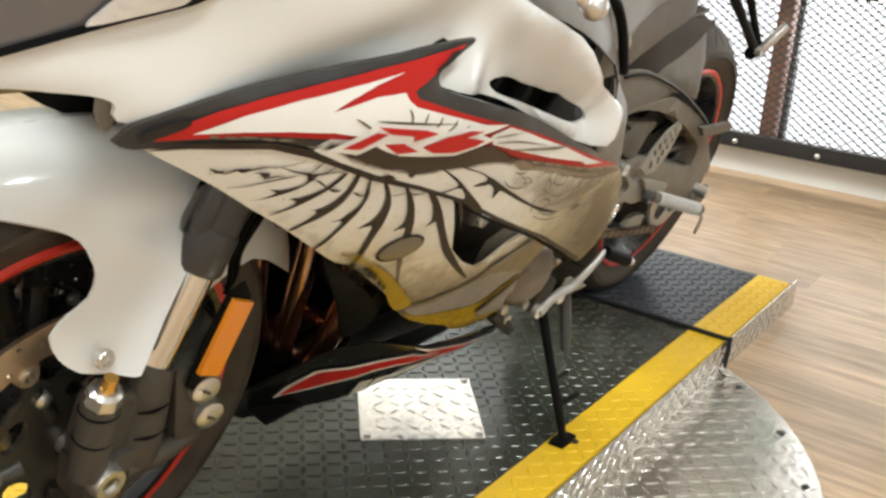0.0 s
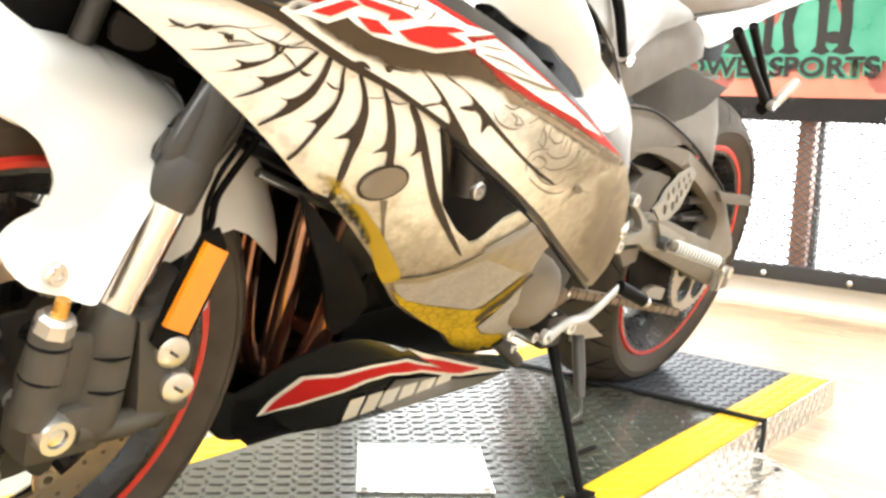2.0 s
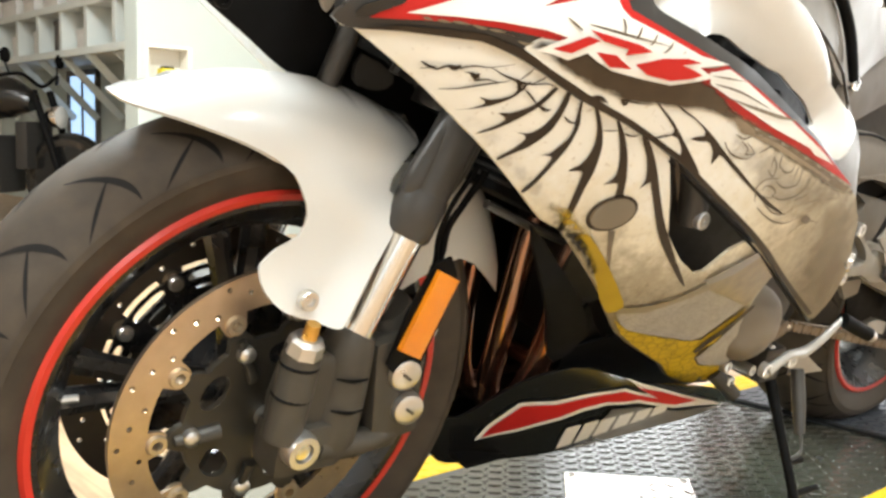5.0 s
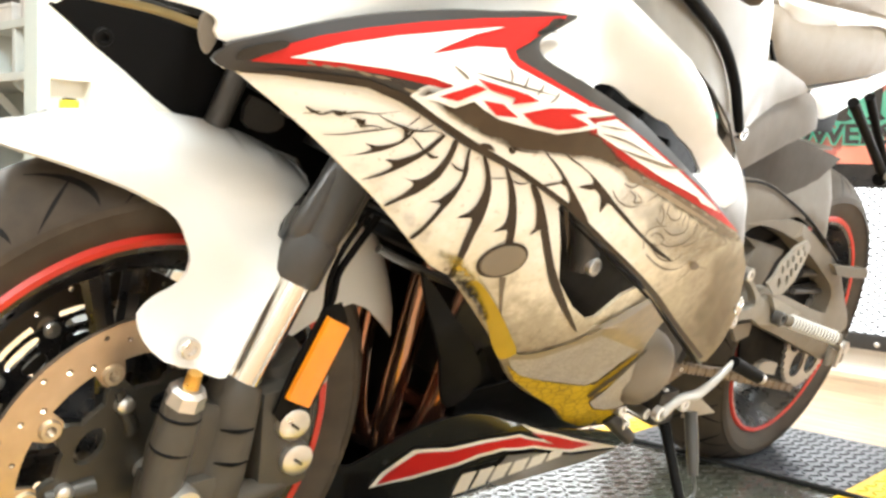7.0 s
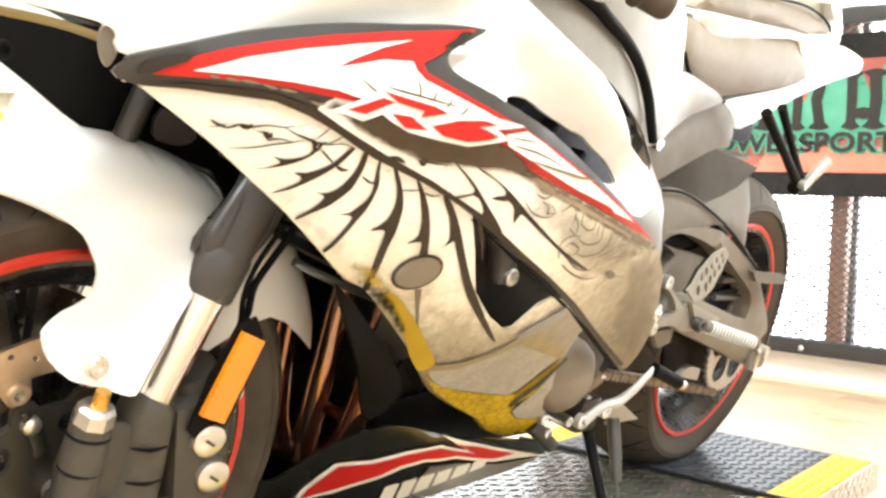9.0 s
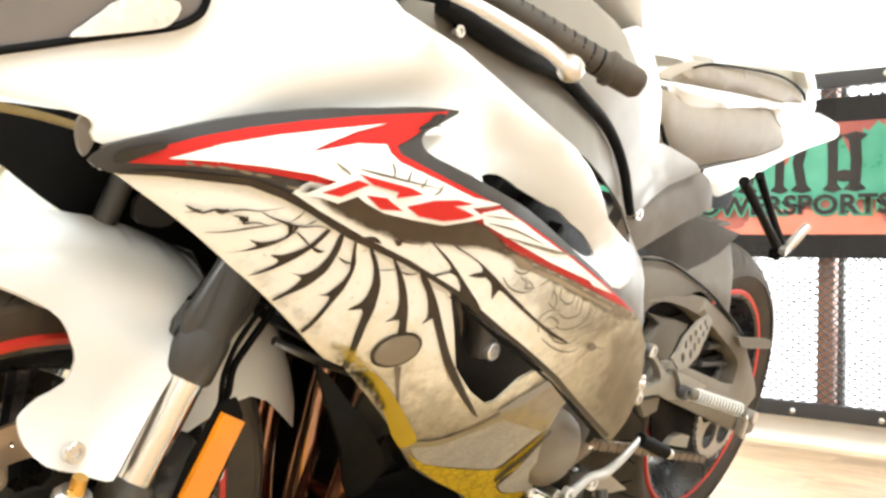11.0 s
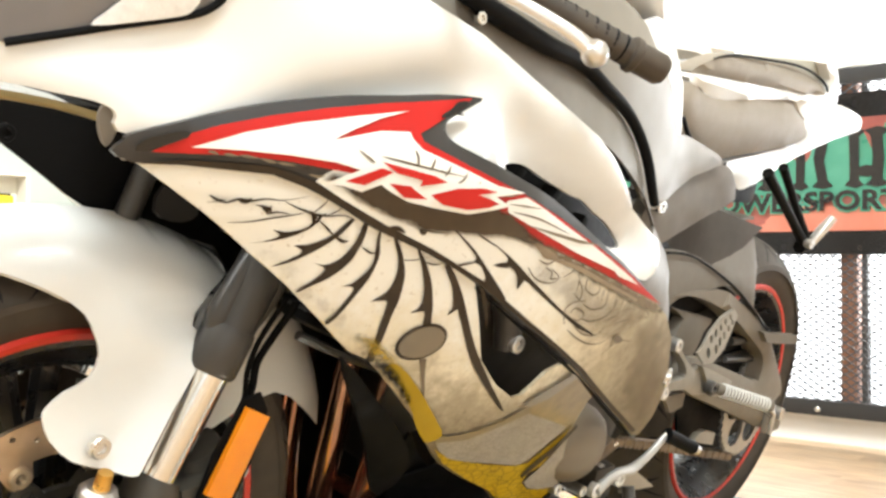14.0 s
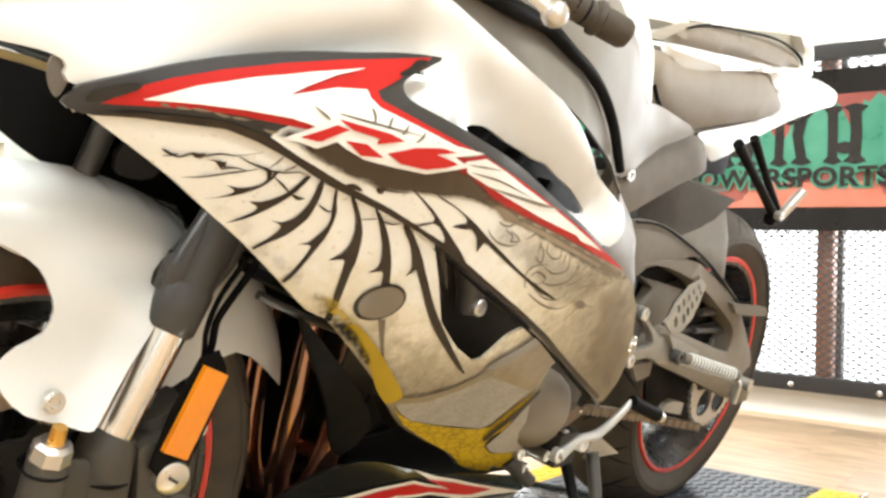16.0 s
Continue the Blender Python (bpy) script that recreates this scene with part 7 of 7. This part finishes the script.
# ---- rear set, footpeg
rs = part("footrest_bracket", plate([(0.820, 0.203), (0.841, 0.200), (0.859, 0.182), (0.904, 0.153), (0.928, 0.145), (0.939, 0.151), (0.954, 0.143), (0.962, 0.127), (0.993, 0.122), (1.012, 0.109), (0.981, 0.101), (0.930, 0.105), (0.896, 0.118), (0.834, 0.118), (0.819, 0.116), (0.807, 0.130), (0.827, 0.133), (0.879, 0.134), (0.893, 0.141), (0.885, 0.155), (0.857, 0.175), (0.822, 0.193)], -0.200, 0.014, (), 2, 0.004, 0.02), M["bracket"], bike, "dark alloy footrest bracket with two arms")
part("bracket_gusset", plate([(0.883, 0.100), (0.951, 0.100), (0.952, 0.076), (0.915, 0.070)], -0.178, 0.008, (), 1), M["swing"], rs, "grey-brown gusset plate")
part("peg_mount", plate([(0.923, 0.155), (0.980, 0.140), (1.048, 0.119), (1.025, 0.097), (0.987, 0.099), (0.951, 0.129)], -0.207, 0.010, (), 1, 0.002), M["heel"], rs, "dull alloy footpeg mount")
for bx, bz in ((0.822, 0.195), (0.815, 0.124)):
    bolt("bracket_bolt", (bx, -0.209, bz), (0, -1, 0), 0.010, 0.012, M["alloy"], rs)
slots = []
for cx, cz, k in ((0.957, 0.170, 1.15), (0.955, 0.192, 0.9), (0.966, 0.201, 0.9), (0.980, 0.209, 0.8), (0.991, 0.218, 0.7), (1.005, 0.225, 0.6),
                  (0.982, 0.174, 1.1), (0.989, 0.186, 1.0), (0.999, 0.195, 0.9), (1.009, 0.206, 0.75), (1.017, 0.216, 0.65)):
    slots.append([(cx + k * (0.0050 * math.cos(q) - 0.0045 * math.sin(q)), cz + k * 0.0082 * math.sin(q)) for q in (2 * math.pi * j / 10 for j in range(10))])
part("heel_guard", plate([(0.919, 0.172), (0.934, 0.183), (0.944, 0.203), (0.976, 0.228), (1.011, 0.238), (1.031, 0.227), (1.024, 0.199), (1.012, 0.171), (0.985, 0.152), (0.953, 0.151)], -0.195, 0.004, slots, 1), M["heel"], rs, "grey alloy heel guard with slots")
P0, P1 = Vector((0.972, -0.212, 0.118)), Vector((1.068, -0.268, 0.098))
peg = part("footpeg", tube([P0, P0.lerp(P1, 0.5), P1], [0.0090, 0.0095, 0.0095], 14, 1), M["sub"], rs, "bright knurled footpeg")
for k in range(15):
    a, b = P0.lerp(P1, 0.12 + 0.055 * k), P0.lerp(P1, 0.12 + 0.055 * k + 0.026)
    part("knurl", tube([a, a.lerp(b, 0.5), b], [0.0098, 0.0120, 0.0098], 12, 1), M["knurl"], peg)
part("peg_feeler", tube([P1 - Vector((0.004, -0.004, 0.0)), P1 + Vector((0.004, -0.006, -0.012)), P1 + Vector((0.004, -0.006, -0.040)), P1 + Vector((0.012, -0.004, -0.045))], 0.0034, 8, 3), M["alloy"], peg)
bolt("peg_bolt", (0.956, -0.218, 0.120), (0, -1, 0), 0.011, 0.014, M["fork"], rs)

# ---- frame, swingarm, chain
part("main_frame", tube([(0.27, -0.12, 0.45), (0.48, -0.13, 0.39), (0.68, -0.125, 0.30), (0.82, -0.12, 0.18), (0.86, -0.12, 0.06)], [0.03, 0.05, 0.055, 0.055, 0.04], 14, 5, 0.5), M["black"], bike, "black frame spar")
part("frame_gusset", plate([(0.70, 0.36), (0.80, 0.36), (0.90, 0.30), (0.93, 0.23), (0.90, 0.10), (0.86, 0.02), (0.79, 0.04), (0.745, 0.15), (0.70, 0.26)], -0.135, 0.06, (), 3, 0.006), M["black"], bike)
SWING = [(0.885, 0.250), (0.938, 0.255), (1.007, 0.255), (1.083, 0.250), (1.218, 0.200), (1.293, 0.169), (1.347, 0.127), (1.423, 0.063), (1.444, 0.032), (1.418, 0.019), (1.415, -0.037), (1.263, 0.006), (1.121, 0.050), (1.010, 0.083), (0.988, 0.106), (1.009, 0.141), (1.064, 0.133), (1.282, 0.077), (1.311, 0.080), (1.309, 0.108), (1.286, 0.131), (1.214, 0.166), (1.119, 0.207), (1.017, 0.236), (0.942, 0.248)]
sw = part("swingarm", plate(SWING, -0.155, 0.045, (), 2, 0.006), M["swing"], bike, "satin dark grey cast swingarm")
mirrored(sw)
# black backing added so that the swingarm's opening stays dark
part("arm_backing", plate([(0.840, 0.100), (0.860, 0.250), (0.975, 0.245), (1.052, 0.236), (1.154, 0.235), (1.285, 0.199), (1.433, 0.135), (1.453, 0.095), (1.436, 0.052), (1.384, 0.040), (1.246, 0.076), (1.147, 0.100), (1.004, 0.118)], -0.108, 0.006, (), 2), M["black"], sw)
part("frame_boss", plate([(0.916, 0.227), (0.964, 0.218), (1.073, 0.200), (1.053, 0.181), (1.032, 0.140), (0.982, 0.154), (0.951, 0.177), (0.968, 0.206)], -0.140, 0.02, (), 2, 0.004), M["matt"], bike, "matt grey frame boss above the pivot")
part("linkage_rod", tube([(1.193, -0.125, 0.150), (1.299, -0.125, 0.149)], 0.008, 10, 1), M["frame"], sw)
part("linkage_rod", tube([(1.190, -0.125, 0.116), (1.308, -0.125, 0.109)], 0.006, 10, 1), M["frame"], sw)
# added black plate: hides the wheel where the gap is dark
part("chain_dark_plate", plate([(1.117, 0.049), (1.263, 0.028), (1.484, -0.040), (1.444, -0.065), (1.383, -0.075), (1.367, -0.091), (1.247, -0.073), (1.165, -0.045), (1.131, 0.005)], -0.092, 0.004, (), 2), M["black"], sw, "black plate added behind the chain to keep the gap dark")
part("chain_guide", plate([(1.134, -0.029), (1.147, -0.017), (1.174, -0.014), (1.218, -0.024), (1.217, -0.047)], -0.135, 0.012, (), 1, 0.003), M["silver_grey"], sw, "grey alloy chain guide")
part("swingarm_pivot", tube([(0.90, -0.15, 0.13), (0.90, 0.15, 0.13)], 0.035, 18, 1), M["frame"], bike)
part("axle_adjuster", box((1.40, -0.160, -0.012), (0.07, 0.012, 0.045), 0.006), M["swing"], sw)
part("rear_axle", tube([(1.375, -0.185, 0.012), (1.375, 0.185, 0.012)], 0.012, 16, 1), M["alloy"], bike)
part("paddock_tab", plate([(1.216, 0.180), (1.275, 0.174), (1.379, 0.165), (1.395, 0.153), (1.391, 0.146), (1.293, 0.153), (1.246, 0.159)], -0.172, 0.010, (), 1, 0.002), M["matt"], sw, "flat grey tab on the swingarm")

def lean_in(y, z0, k, skew=0.0):
    """Places points on a side that leans inwards above a height."""
    return lambda x, z, d: Vector((x, -(y - k * max(0.0, z - z0)) + d, z))


hug = part("rear_hugger", sheet([(1.062, 0.275), (1.154, 0.314), (1.245, 0.354), (1.266, 0.336), (1.270, 0.283), (1.267, 0.208), (1.212, 0.226)], lean_in(0.125, 0.24, 0.35), (), 0.02, 0.004, 0.003, 1), M["matt"], bike, "matt dark grey rear hugger")
mirrored(hug)
mirrored(part("hugger_wing", sheet([(0.890, 0.298), (0.921, 0.326), (0.969, 0.342), (1.087, 0.377), (1.281, 0.352), (1.209, 0.316), (1.099, 0.265), (1.025, 0.256)], lean_in(0.110, 0.24, 0.1), (), 0.02, 0.004, 0.003, 1), M["hugdark"], hug))
part("hugger_top", box((1.12, 0, 0.355), (0.30, 0.16, 0.006), 0.002, pose(0, 0, 0, 0, -4, 0)), M["matt"], bike)
guard = part("chain_guard", sheet([(0.821, 0.310), (0.843, 0.317), (0.916, 0.315), (1.008, 0.294), (1.157, 0.240), (1.336, 0.154), (1.273, 0.171), (1.199, 0.217), (1.096, 0.258), (1.017, 0.256), (0.908, 0.244), (0.869, 0.232)], lean_in(0.150, 0.24, 0.1), (), 0.02, 0.008, 0.003, 2), M["matt"], bike, "matt grey chain guard")
# black here stands for the shade inside the swingarm
part("arm_inner", plate([(0.997, 0.178), (1.101, 0.212), (1.133, 0.155), (1.264, 0.190), (1.318, 0.143), (1.208, 0.123), (1.324, 0.092), (1.319, 0.058), (1.036, 0.121)], -0.115, 0.01, (), 2), M["black"], sw)
part("seam_bead", tube([(x, -0.1525 + 0.1 * max(0, z - 0.24), z) for x, z in [(0.843, 0.315), (0.914, 0.312), (1.001, 0.290), (1.125, 0.246), (1.297, 0.166)]], 0.0022, 6, 3), M["black"], guard)


def sprocket(x, z, r, teeth):
    out, cuts = [], []
    for k in range(teeth):
        for f, rr in ((0.0, r), (0.25, r + 0.004), (0.5, r), (0.75, r - 0.004)):
            a = 2 * math.pi * (k + f) / teeth
            out.append((x + rr * math.cos(a), z + rr * math.sin(a)))
    for k in range(6):
        a = 2 * math.pi * k / 6
        cuts.append([(x + r * 0.61 * math.cos(a) + r * 0.27 * math.cos(q), z + r * 0.61 * math.sin(a) + r * 0.27 * math.sin(q)) for q in (2 * math.pi * j / 12 for j in range(12))])
    sp = part("rear_sprocket", sheet(out, slab(-0.120, 0), cuts, 0.05, 0.006, 0.0008, 1), M["lever"], bike, "bright steel rear sprocket")
    part("sprocket_carrier", lathe([(0.02, 0.01), (r * 0.36, 0.01), (r * 0.40, 0.0), (r * 0.42, -0.04)], (x, -0.105, z), (0, -1, 0), 24), M["engine"], sp)
    return sp


sprocket(1.375, 0.012, 0.108, 43)
ch = part("chain", tube([(0.80, -0.1165, 0.025), (1.09, -0.1165, -0.030), (1.345, -0.1165, -0.094)], 0.003, 6, 2), M["chain"], bike, "rusty drive chain")
a_, b_ = Vector((0.80, -0.1165, 0.025)), Vector((1.345, -0.1165, -0.094))
for k in range(34):
    p = a_.lerp(b_, (k + 0.5) / 34) + Vector((0, -0.0, 0.001 * math.sin(k / 34 * math.pi) - 0.002))
    link = lathe([(0.0075, -0.009 + 0.002 * (k % 2)), (0.0085, -0.008), (0.0085, 0.008), (0.0075, 0.009 - 0.002 * (k % 2))], p, (0, 1, 0), 8)
    part("link", link, M["chain"], ch)
part("upper_chain_run", tube([(0.80, -0.1165, 0.105), (1.375, -0.1165, 0.121)], 0.006, 6, 1), M["engine"], bike)
part("chain_slider", plate([(0.86, 0.085), (0.98, 0.10), (1.16, 0.07), (1.16, 0.055), (0.98, 0.075), (0.86, 0.06)], -0.128, 0.02, (), 2), M["black"], bike)

# ---- tank, seats, tail
def shell(sections, mat, name, label, n=20):
    """A body lofted through sections of (x, half width, bottom z, top z, squareness)."""
    bm, rings = bmesh.new(), []
    for x, w, z0, z1, e in sections:
        ring = []
        for k in range(n):
            a = 2 * math.pi * k / n
            c, s = math.cos(a), math.sin(a)
            ring.append(bm.verts.new((x, w * math.copysign(abs(c) ** e, c), (z0 + z1) / 2 + (z1 - z0) / 2 * math.copysign(abs(s) ** e, s))))
        rings.append(ring)
    for a, b in zip(rings, rings[1:]):
        for k in range(n):
            bm.faces.new((a[k], a[(k + 1) % n], b[(k + 1) % n], b[k]))
    bm.faces.new(rings[0])
    bm.faces.new(rings[-1])
    bmesh.ops.subdivide_edges(bm, edges=[e for e in bm.edges], cuts=1, smooth=0.6, use_grid_fill=True)
    return part(name, bm, mat, bike, label)


TANKSIDE = [(0.30, 0.575), (0.42, 0.552), (0.50, 0.505), (0.58, 0.460), (0.64, 0.415), (0.70, 0.385), (0.755, 0.385), (0.84, 0.430), (0.930, 0.457), (0.86, 0.475), (0.79, 0.485), (0.755, 0.483), (0.724, 0.497), (0.697, 0.527), (0.669, 0.552), (0.635, 0.575), (0.613, 0.592), (0.57, 0.615), (0.40, 0.645)]
part("tank_side_cover", sheet(TANKSIDE, lambda x, z, d: Vector((x, -(0.160 + 0.03 * math.sin(min(1, max(0, (x - 0.3) / 0.5)) * math.pi) - 0.25 * max(0, z - 0.55)) + d, z)), (), 0.025, 0.005, 0.004, 2), M["silver_grey"], bike, "satin grey tank side cover")
mirrored(bpy.data.objects["tank_side_cover"])
mirrored(part("tank_flank", sheet([(0.640, 0.601), (0.668, 0.617), (0.723, 0.624), (0.767, 0.552), (0.785, 0.507), (0.796, 0.477), (0.767, 0.482), (0.735, 0.521), (0.689, 0.559)], lean_in(0.150, 0.55, 0.25), (), 0.02, 0.006, 0.003, 2), M["pearl"], bike, "pearl white flank of the tank"))
shell([(0.34, 0.09, 0.605, 0.66, 0.7), (0.42, 0.14, 0.625, 0.74, 0.7), (0.55, 0.15, 0.638, 0.775, 0.75), (0.66, 0.14, 0.628, 0.75, 0.8), (0.74, 0.118, 0.595, 0.69, 0.8), (0.82, 0.085, 0.510, 0.60, 0.8)], M["pearl"], "fuel_tank", "pearl white fuel tank")
# the gap's darkness, put in as a black strip
part("gap_strip", tube([(x, -half_width(x, z) + 0.012, z) for x, z in [(0.196, 0.563), (0.246, 0.551), (0.320, 0.539), (0.390, 0.533), (0.438, 0.517), (0.492, 0.499), (0.529, 0.477), (0.554, 0.448), (0.564, 0.417), (0.577, 0.400)]], [0.009, 0.0105, 0.009, 0.0072, 0.0068, 0.0066, 0.0062, 0.0055], 10, 4), M["black"], bike, "black strip standing for the dark gap behind the inner cowl")
SEAT = [(0.815, 0.553), (0.825, 0.527), (0.837, 0.508), (0.875, 0.475), (0.932, 0.456), (0.984, 0.451), (1.058, 0.467), (1.204, 0.495), (1.298, 0.520), (1.311, 0.532), (1.280, 0.560), (1.238, 0.578), (1.197, 0.581), (1.085, 0.569), (1.005, 0.556), (0.919, 0.548), (0.877, 0.557), (0.848, 0.561)]


def soft(y, b):
    return lambda x, z, d: Vector((x, -(y + b * math.sin(math.pi * min(1, max(0, (z - 0.46) / 0.13)) * 0.9 + 0.1)) + d, z))


st_ = part("rider_seat", sheet(SEAT, soft(0.106, 0.017), (), 0.02, 0.02, 0.006, 3), M["seat"], bike, "grey-brown vinyl rider seat")
mirrored(st_)
shell([(0.84, 0.07, 0.50, 0.550, 0.6), (0.95, 0.095, 0.49, 0.546, 0.6), (1.10, 0.10, 0.50, 0.560, 0.6), (1.22, 0.095, 0.53, 0.565, 0.6)], M["seat"], "seat_pad", "grey-brown vinyl seat pad")
cw = part("seat_cowl", sheet([(0.845, 0.560), (0.849, 0.573), (0.974, 0.581), (1.100, 0.588), (1.242, 0.598), (1.345, 0.610), (1.362, 0.637), (1.323, 0.661), (1.367, 0.666), (1.401, 0.643), (1.421, 0.613), (1.419, 0.596), (1.400, 0.577), (1.280, 0.559), (1.241, 0.577), (1.203, 0.580), (1.090, 0.567), (1.010, 0.555), (0.924, 0.546), (0.875, 0.557)], lean_in(0.121, 1.0, 0.0), (), 0.02, 0.05, 0.006, 2), M["pearl"], bike, "pearl white seat cowl")
mirrored(cw)
shell([(0.95, 0.06, 0.56, 0.585, 0.7), (1.10, 0.08, 0.575, 0.615, 0.7), (1.30, 0.08, 0.60, 0.635, 0.7), (1.42, 0.07, 0.61, 0.64, 0.7)], M["pearl"], "cowl_bridge", "pearl white seat cowl")
pl = part("pillion_seat", sheet([(0.855, 0.576), (0.875, 0.591), (0.922, 0.609), (0.976, 0.619), (1.079, 0.627), (1.194, 0.637), (1.275, 0.634), (1.340, 0.623), (1.359, 0.610), (1.327, 0.603), (1.250, 0.594), (1.106, 0.586), (0.979, 0.579), (0.884, 0.575)], lambda x, z, d: Vector((x, -(0.110 + 0.010 * math.sin(math.pi * max(0.0, min(1.0, (z - 0.570) / 0.07)))) + d, z)), (), 0.012, 0.03, 0.006, 3), M["seat"], bike, "grey vinyl pillion seat pad with black piping")
mirrored(pl)
part("piping", tube([(x, -0.116, z) for x, z in [(0.897, 0.602), (0.957, 0.617), (1.078, 0.629), (1.193, 0.638), (1.280, 0.636), (1.346, 0.624), (1.363, 0.609)]], [0.0012, 0.0022, 0.0022, 0.0022, 0.0024, 0.0026, 0.0018], 8, 4), M["black"], pl, "black piping round the pad")
part("pad_cap", sheet([(1.090, 0.632), (1.148, 0.640), (1.318, 0.661), (1.386, 0.667), (1.435, 0.655), (1.451, 0.631), (1.421, 0.609), (1.351, 0.616), (1.259, 0.628), (1.136, 0.624)], lean_in(0.095, 1.0, 0.0), (), 0.02, 0.02, 0.004, 2), M["padcap"], pl, "olive-grey top edge of the pad")
TAIL = [(1.015, 0.450), (1.075, 0.465), (1.222, 0.494), (1.324, 0.520), (1.331, 0.538), (1.297, 0.562), (1.412, 0.579), (1.436, 0.596), (1.463, 0.602), (1.542, 0.598), (1.593, 0.591), (1.604, 0.579), (1.589, 0.563), (1.476, 0.537), (1.307, 0.486), (1.204, 0.445), (1.126, 0.418), (1.099, 0.418), (1.085, 0.427), (1.049, 0.436), (1.024, 0.442)]
tl = part("tail_cowl", sheet(TAIL, lean_in(0.115, 1.0, 0.0), (), 0.025, 0.02, 0.006, 2), M["pearl"], bike, "pearl white tail cowl")
mirrored(tl)
part("tail_core", box((1.22, 0, 0.54), (0.44, 0.20, 0.06), 0.02, pose(0, 0, 0, 0, -13, 0)), M["black"], bike)
part("subframe_plate", plate([(0.755, 0.392), (0.84, 0.425), (0.932, 0.452), (0.985, 0.446), (1.020, 0.403), (0.94, 0.375), (0.854, 0.343), (0.80, 0.325), (0.74, 0.33)], -0.150, 0.02, (), 2, 0.004), M["sub"], bike, "satin dark grey side plate below the seat")
part("under_tail", box((1.12, 0, 0.43), (0.22, 0.18, 0.08), 0.02), M["black"], bike)
bolt("cowl_screw", (0.747, -0.172, 0.385), (0, -1, 0), 0.0095, 0.02, M["chrome"], bike)
bolt("panel_screw", (0.716, -half_width(0.716, 0.174) - 0.006, 0.174), (0.2, -1, 0), 0.013, 0.008, M["chrome"], bike)
# dark gap between seat and tank, drawn as a black strip
part("seat_gap_strip", tube([(x, -0.131, z) for x, z in [(0.819, 0.510), (0.839, 0.491), (0.869, 0.474), (0.919, 0.461), (0.972, 0.451), (0.988, 0.457)]], [0.0028, 0.0036, 0.0045, 0.0045, 0.0045, 0.002], 8, 3), M["black"], bike, "black strip standing for the dark gap below the seat")
# pillion footrest hanger
pf = part("pillion_hanger", join(tube([(1.000, -0.195, 0.455), (1.10, -0.200, 0.402), (1.200, -0.203, 0.350)], [0.009, 0.0075, 0.009], 10, 3), tube([(1.060, -0.192, 0.468), (1.14, -0.198, 0.408), (1.215, -0.203, 0.354)], [0.008, 0.0065, 0.008], 10, 3), tube([(1.185, -0.203, 0.343), (1.232, -0.206, 0.350)], 0.011, 10, 1)), M["black"], bike, "black pillion footrest hanger")
part("pillion_peg", tube([(1.205, -0.212, 0.351), (1.216, -0.222, 0.378), (1.226, -0.231, 0.402)], [0.008, 0.009, 0.007], 12, 2), M["alloy"], pf, "bright folding pillion peg")
bolt("hanger_bolt", (1.189, -0.222, 0.352), (0, -1, 0), 0.008, 0.012, M["alloy"], pf)
# clip-on, grip, clutch lever
gp = part("handlebar_grip", tube([(0.225, -0.190, 0.600), (0.31, -0.255, 0.568), (0.370, -0.299, 0.547)], [0.0135, 0.0138, 0.0135], 18, 2), M["rubber"], bike, "black ribbed handlebar grip")
part("bar_end", tube([(0.368, -0.298, 0.5475), (0.370, -0.2995, 0.547), (0.374, -0.3025, 0.5455), (0.376, -0.304, 0.545), (0.396, -0.319, 0.5385), (0.400, -0.322, 0.537)], [0.0145, 0.0172, 0.0172, 0.0150, 0.0150, 0.012], 18, 1), M["rubber"], gp, "dark bar-end weight")
for k in range(14):
    p = Vector((0.245, -0.205, 0.5925)).lerp(Vector((0.362, -0.293, 0.550)), k / 13)
    part("grip_rib", lathe([(0.0137, -0.0015), (0.0141, -0.0007), (0.0141, 0.0007), (0.0137, 0.0015)], p, (0.77, -0.58, -0.27), 16, True), M["black"], gp)
cl = part("clutch_lever", tube([(0.150, -0.225, 0.580), (0.190, -0.275, 0.566), (0.228, -0.318, 0.548), (0.248, -0.335, 0.536)], [0.008, 0.007, 0.0075, 0.009], 12, 5, 0.75), M["alloy"], bike, "bright alloy clutch lever with ball end")
part("lever_ball", lathe([(0.0, -0.012), (0.006, -0.0105), (0.0105, -0.006), (0.012, 0.0), (0.0105, 0.006), (0.006, 0.0105), (0.0, 0.012)], (0.252, -0.339, 0.533), (0, 0, 1), 18), M["alloy"], cl)
part("lever_perch", box((0.165, -0.20, 0.590), (0.06, 0.05, 0.035), 0.010), M["black"], bike)
part("switch_box", box((0.215, -0.190, 0.585), (0.05, 0.05, 0.04), 0.010), M["black"], bike)
bolt("cowl_rivet", (0.213, -half_width(0.213, 0.545) + 0.006, 0.545), (0, -1, 0.2), 0.006, 0.006, M["chrome"], bike)
part("top_yoke", box((0.235, 0, 0.585), (0.08, 0.26, 0.03), 0.010), M["frame"], bike)
# rear-cylinder vent blades behind the white cowl opening
for k in range(3):
    x, z = 0.33 + 0.07 * k, 0.405 - 0.028 * k
    part("vent_blade", box((x, -0.205 + 0.004 * k, z), (0.012, 0.05, 0.06), 0.003, pose(0, 0, 0, 0, 35, 0)), M["black"], bike)
# black sheet added behind the outlet, standing for the dark inside
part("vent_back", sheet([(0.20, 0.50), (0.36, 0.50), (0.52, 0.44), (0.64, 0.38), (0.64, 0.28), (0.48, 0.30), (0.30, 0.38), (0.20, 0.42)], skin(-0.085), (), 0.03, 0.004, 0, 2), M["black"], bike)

wood_floor()
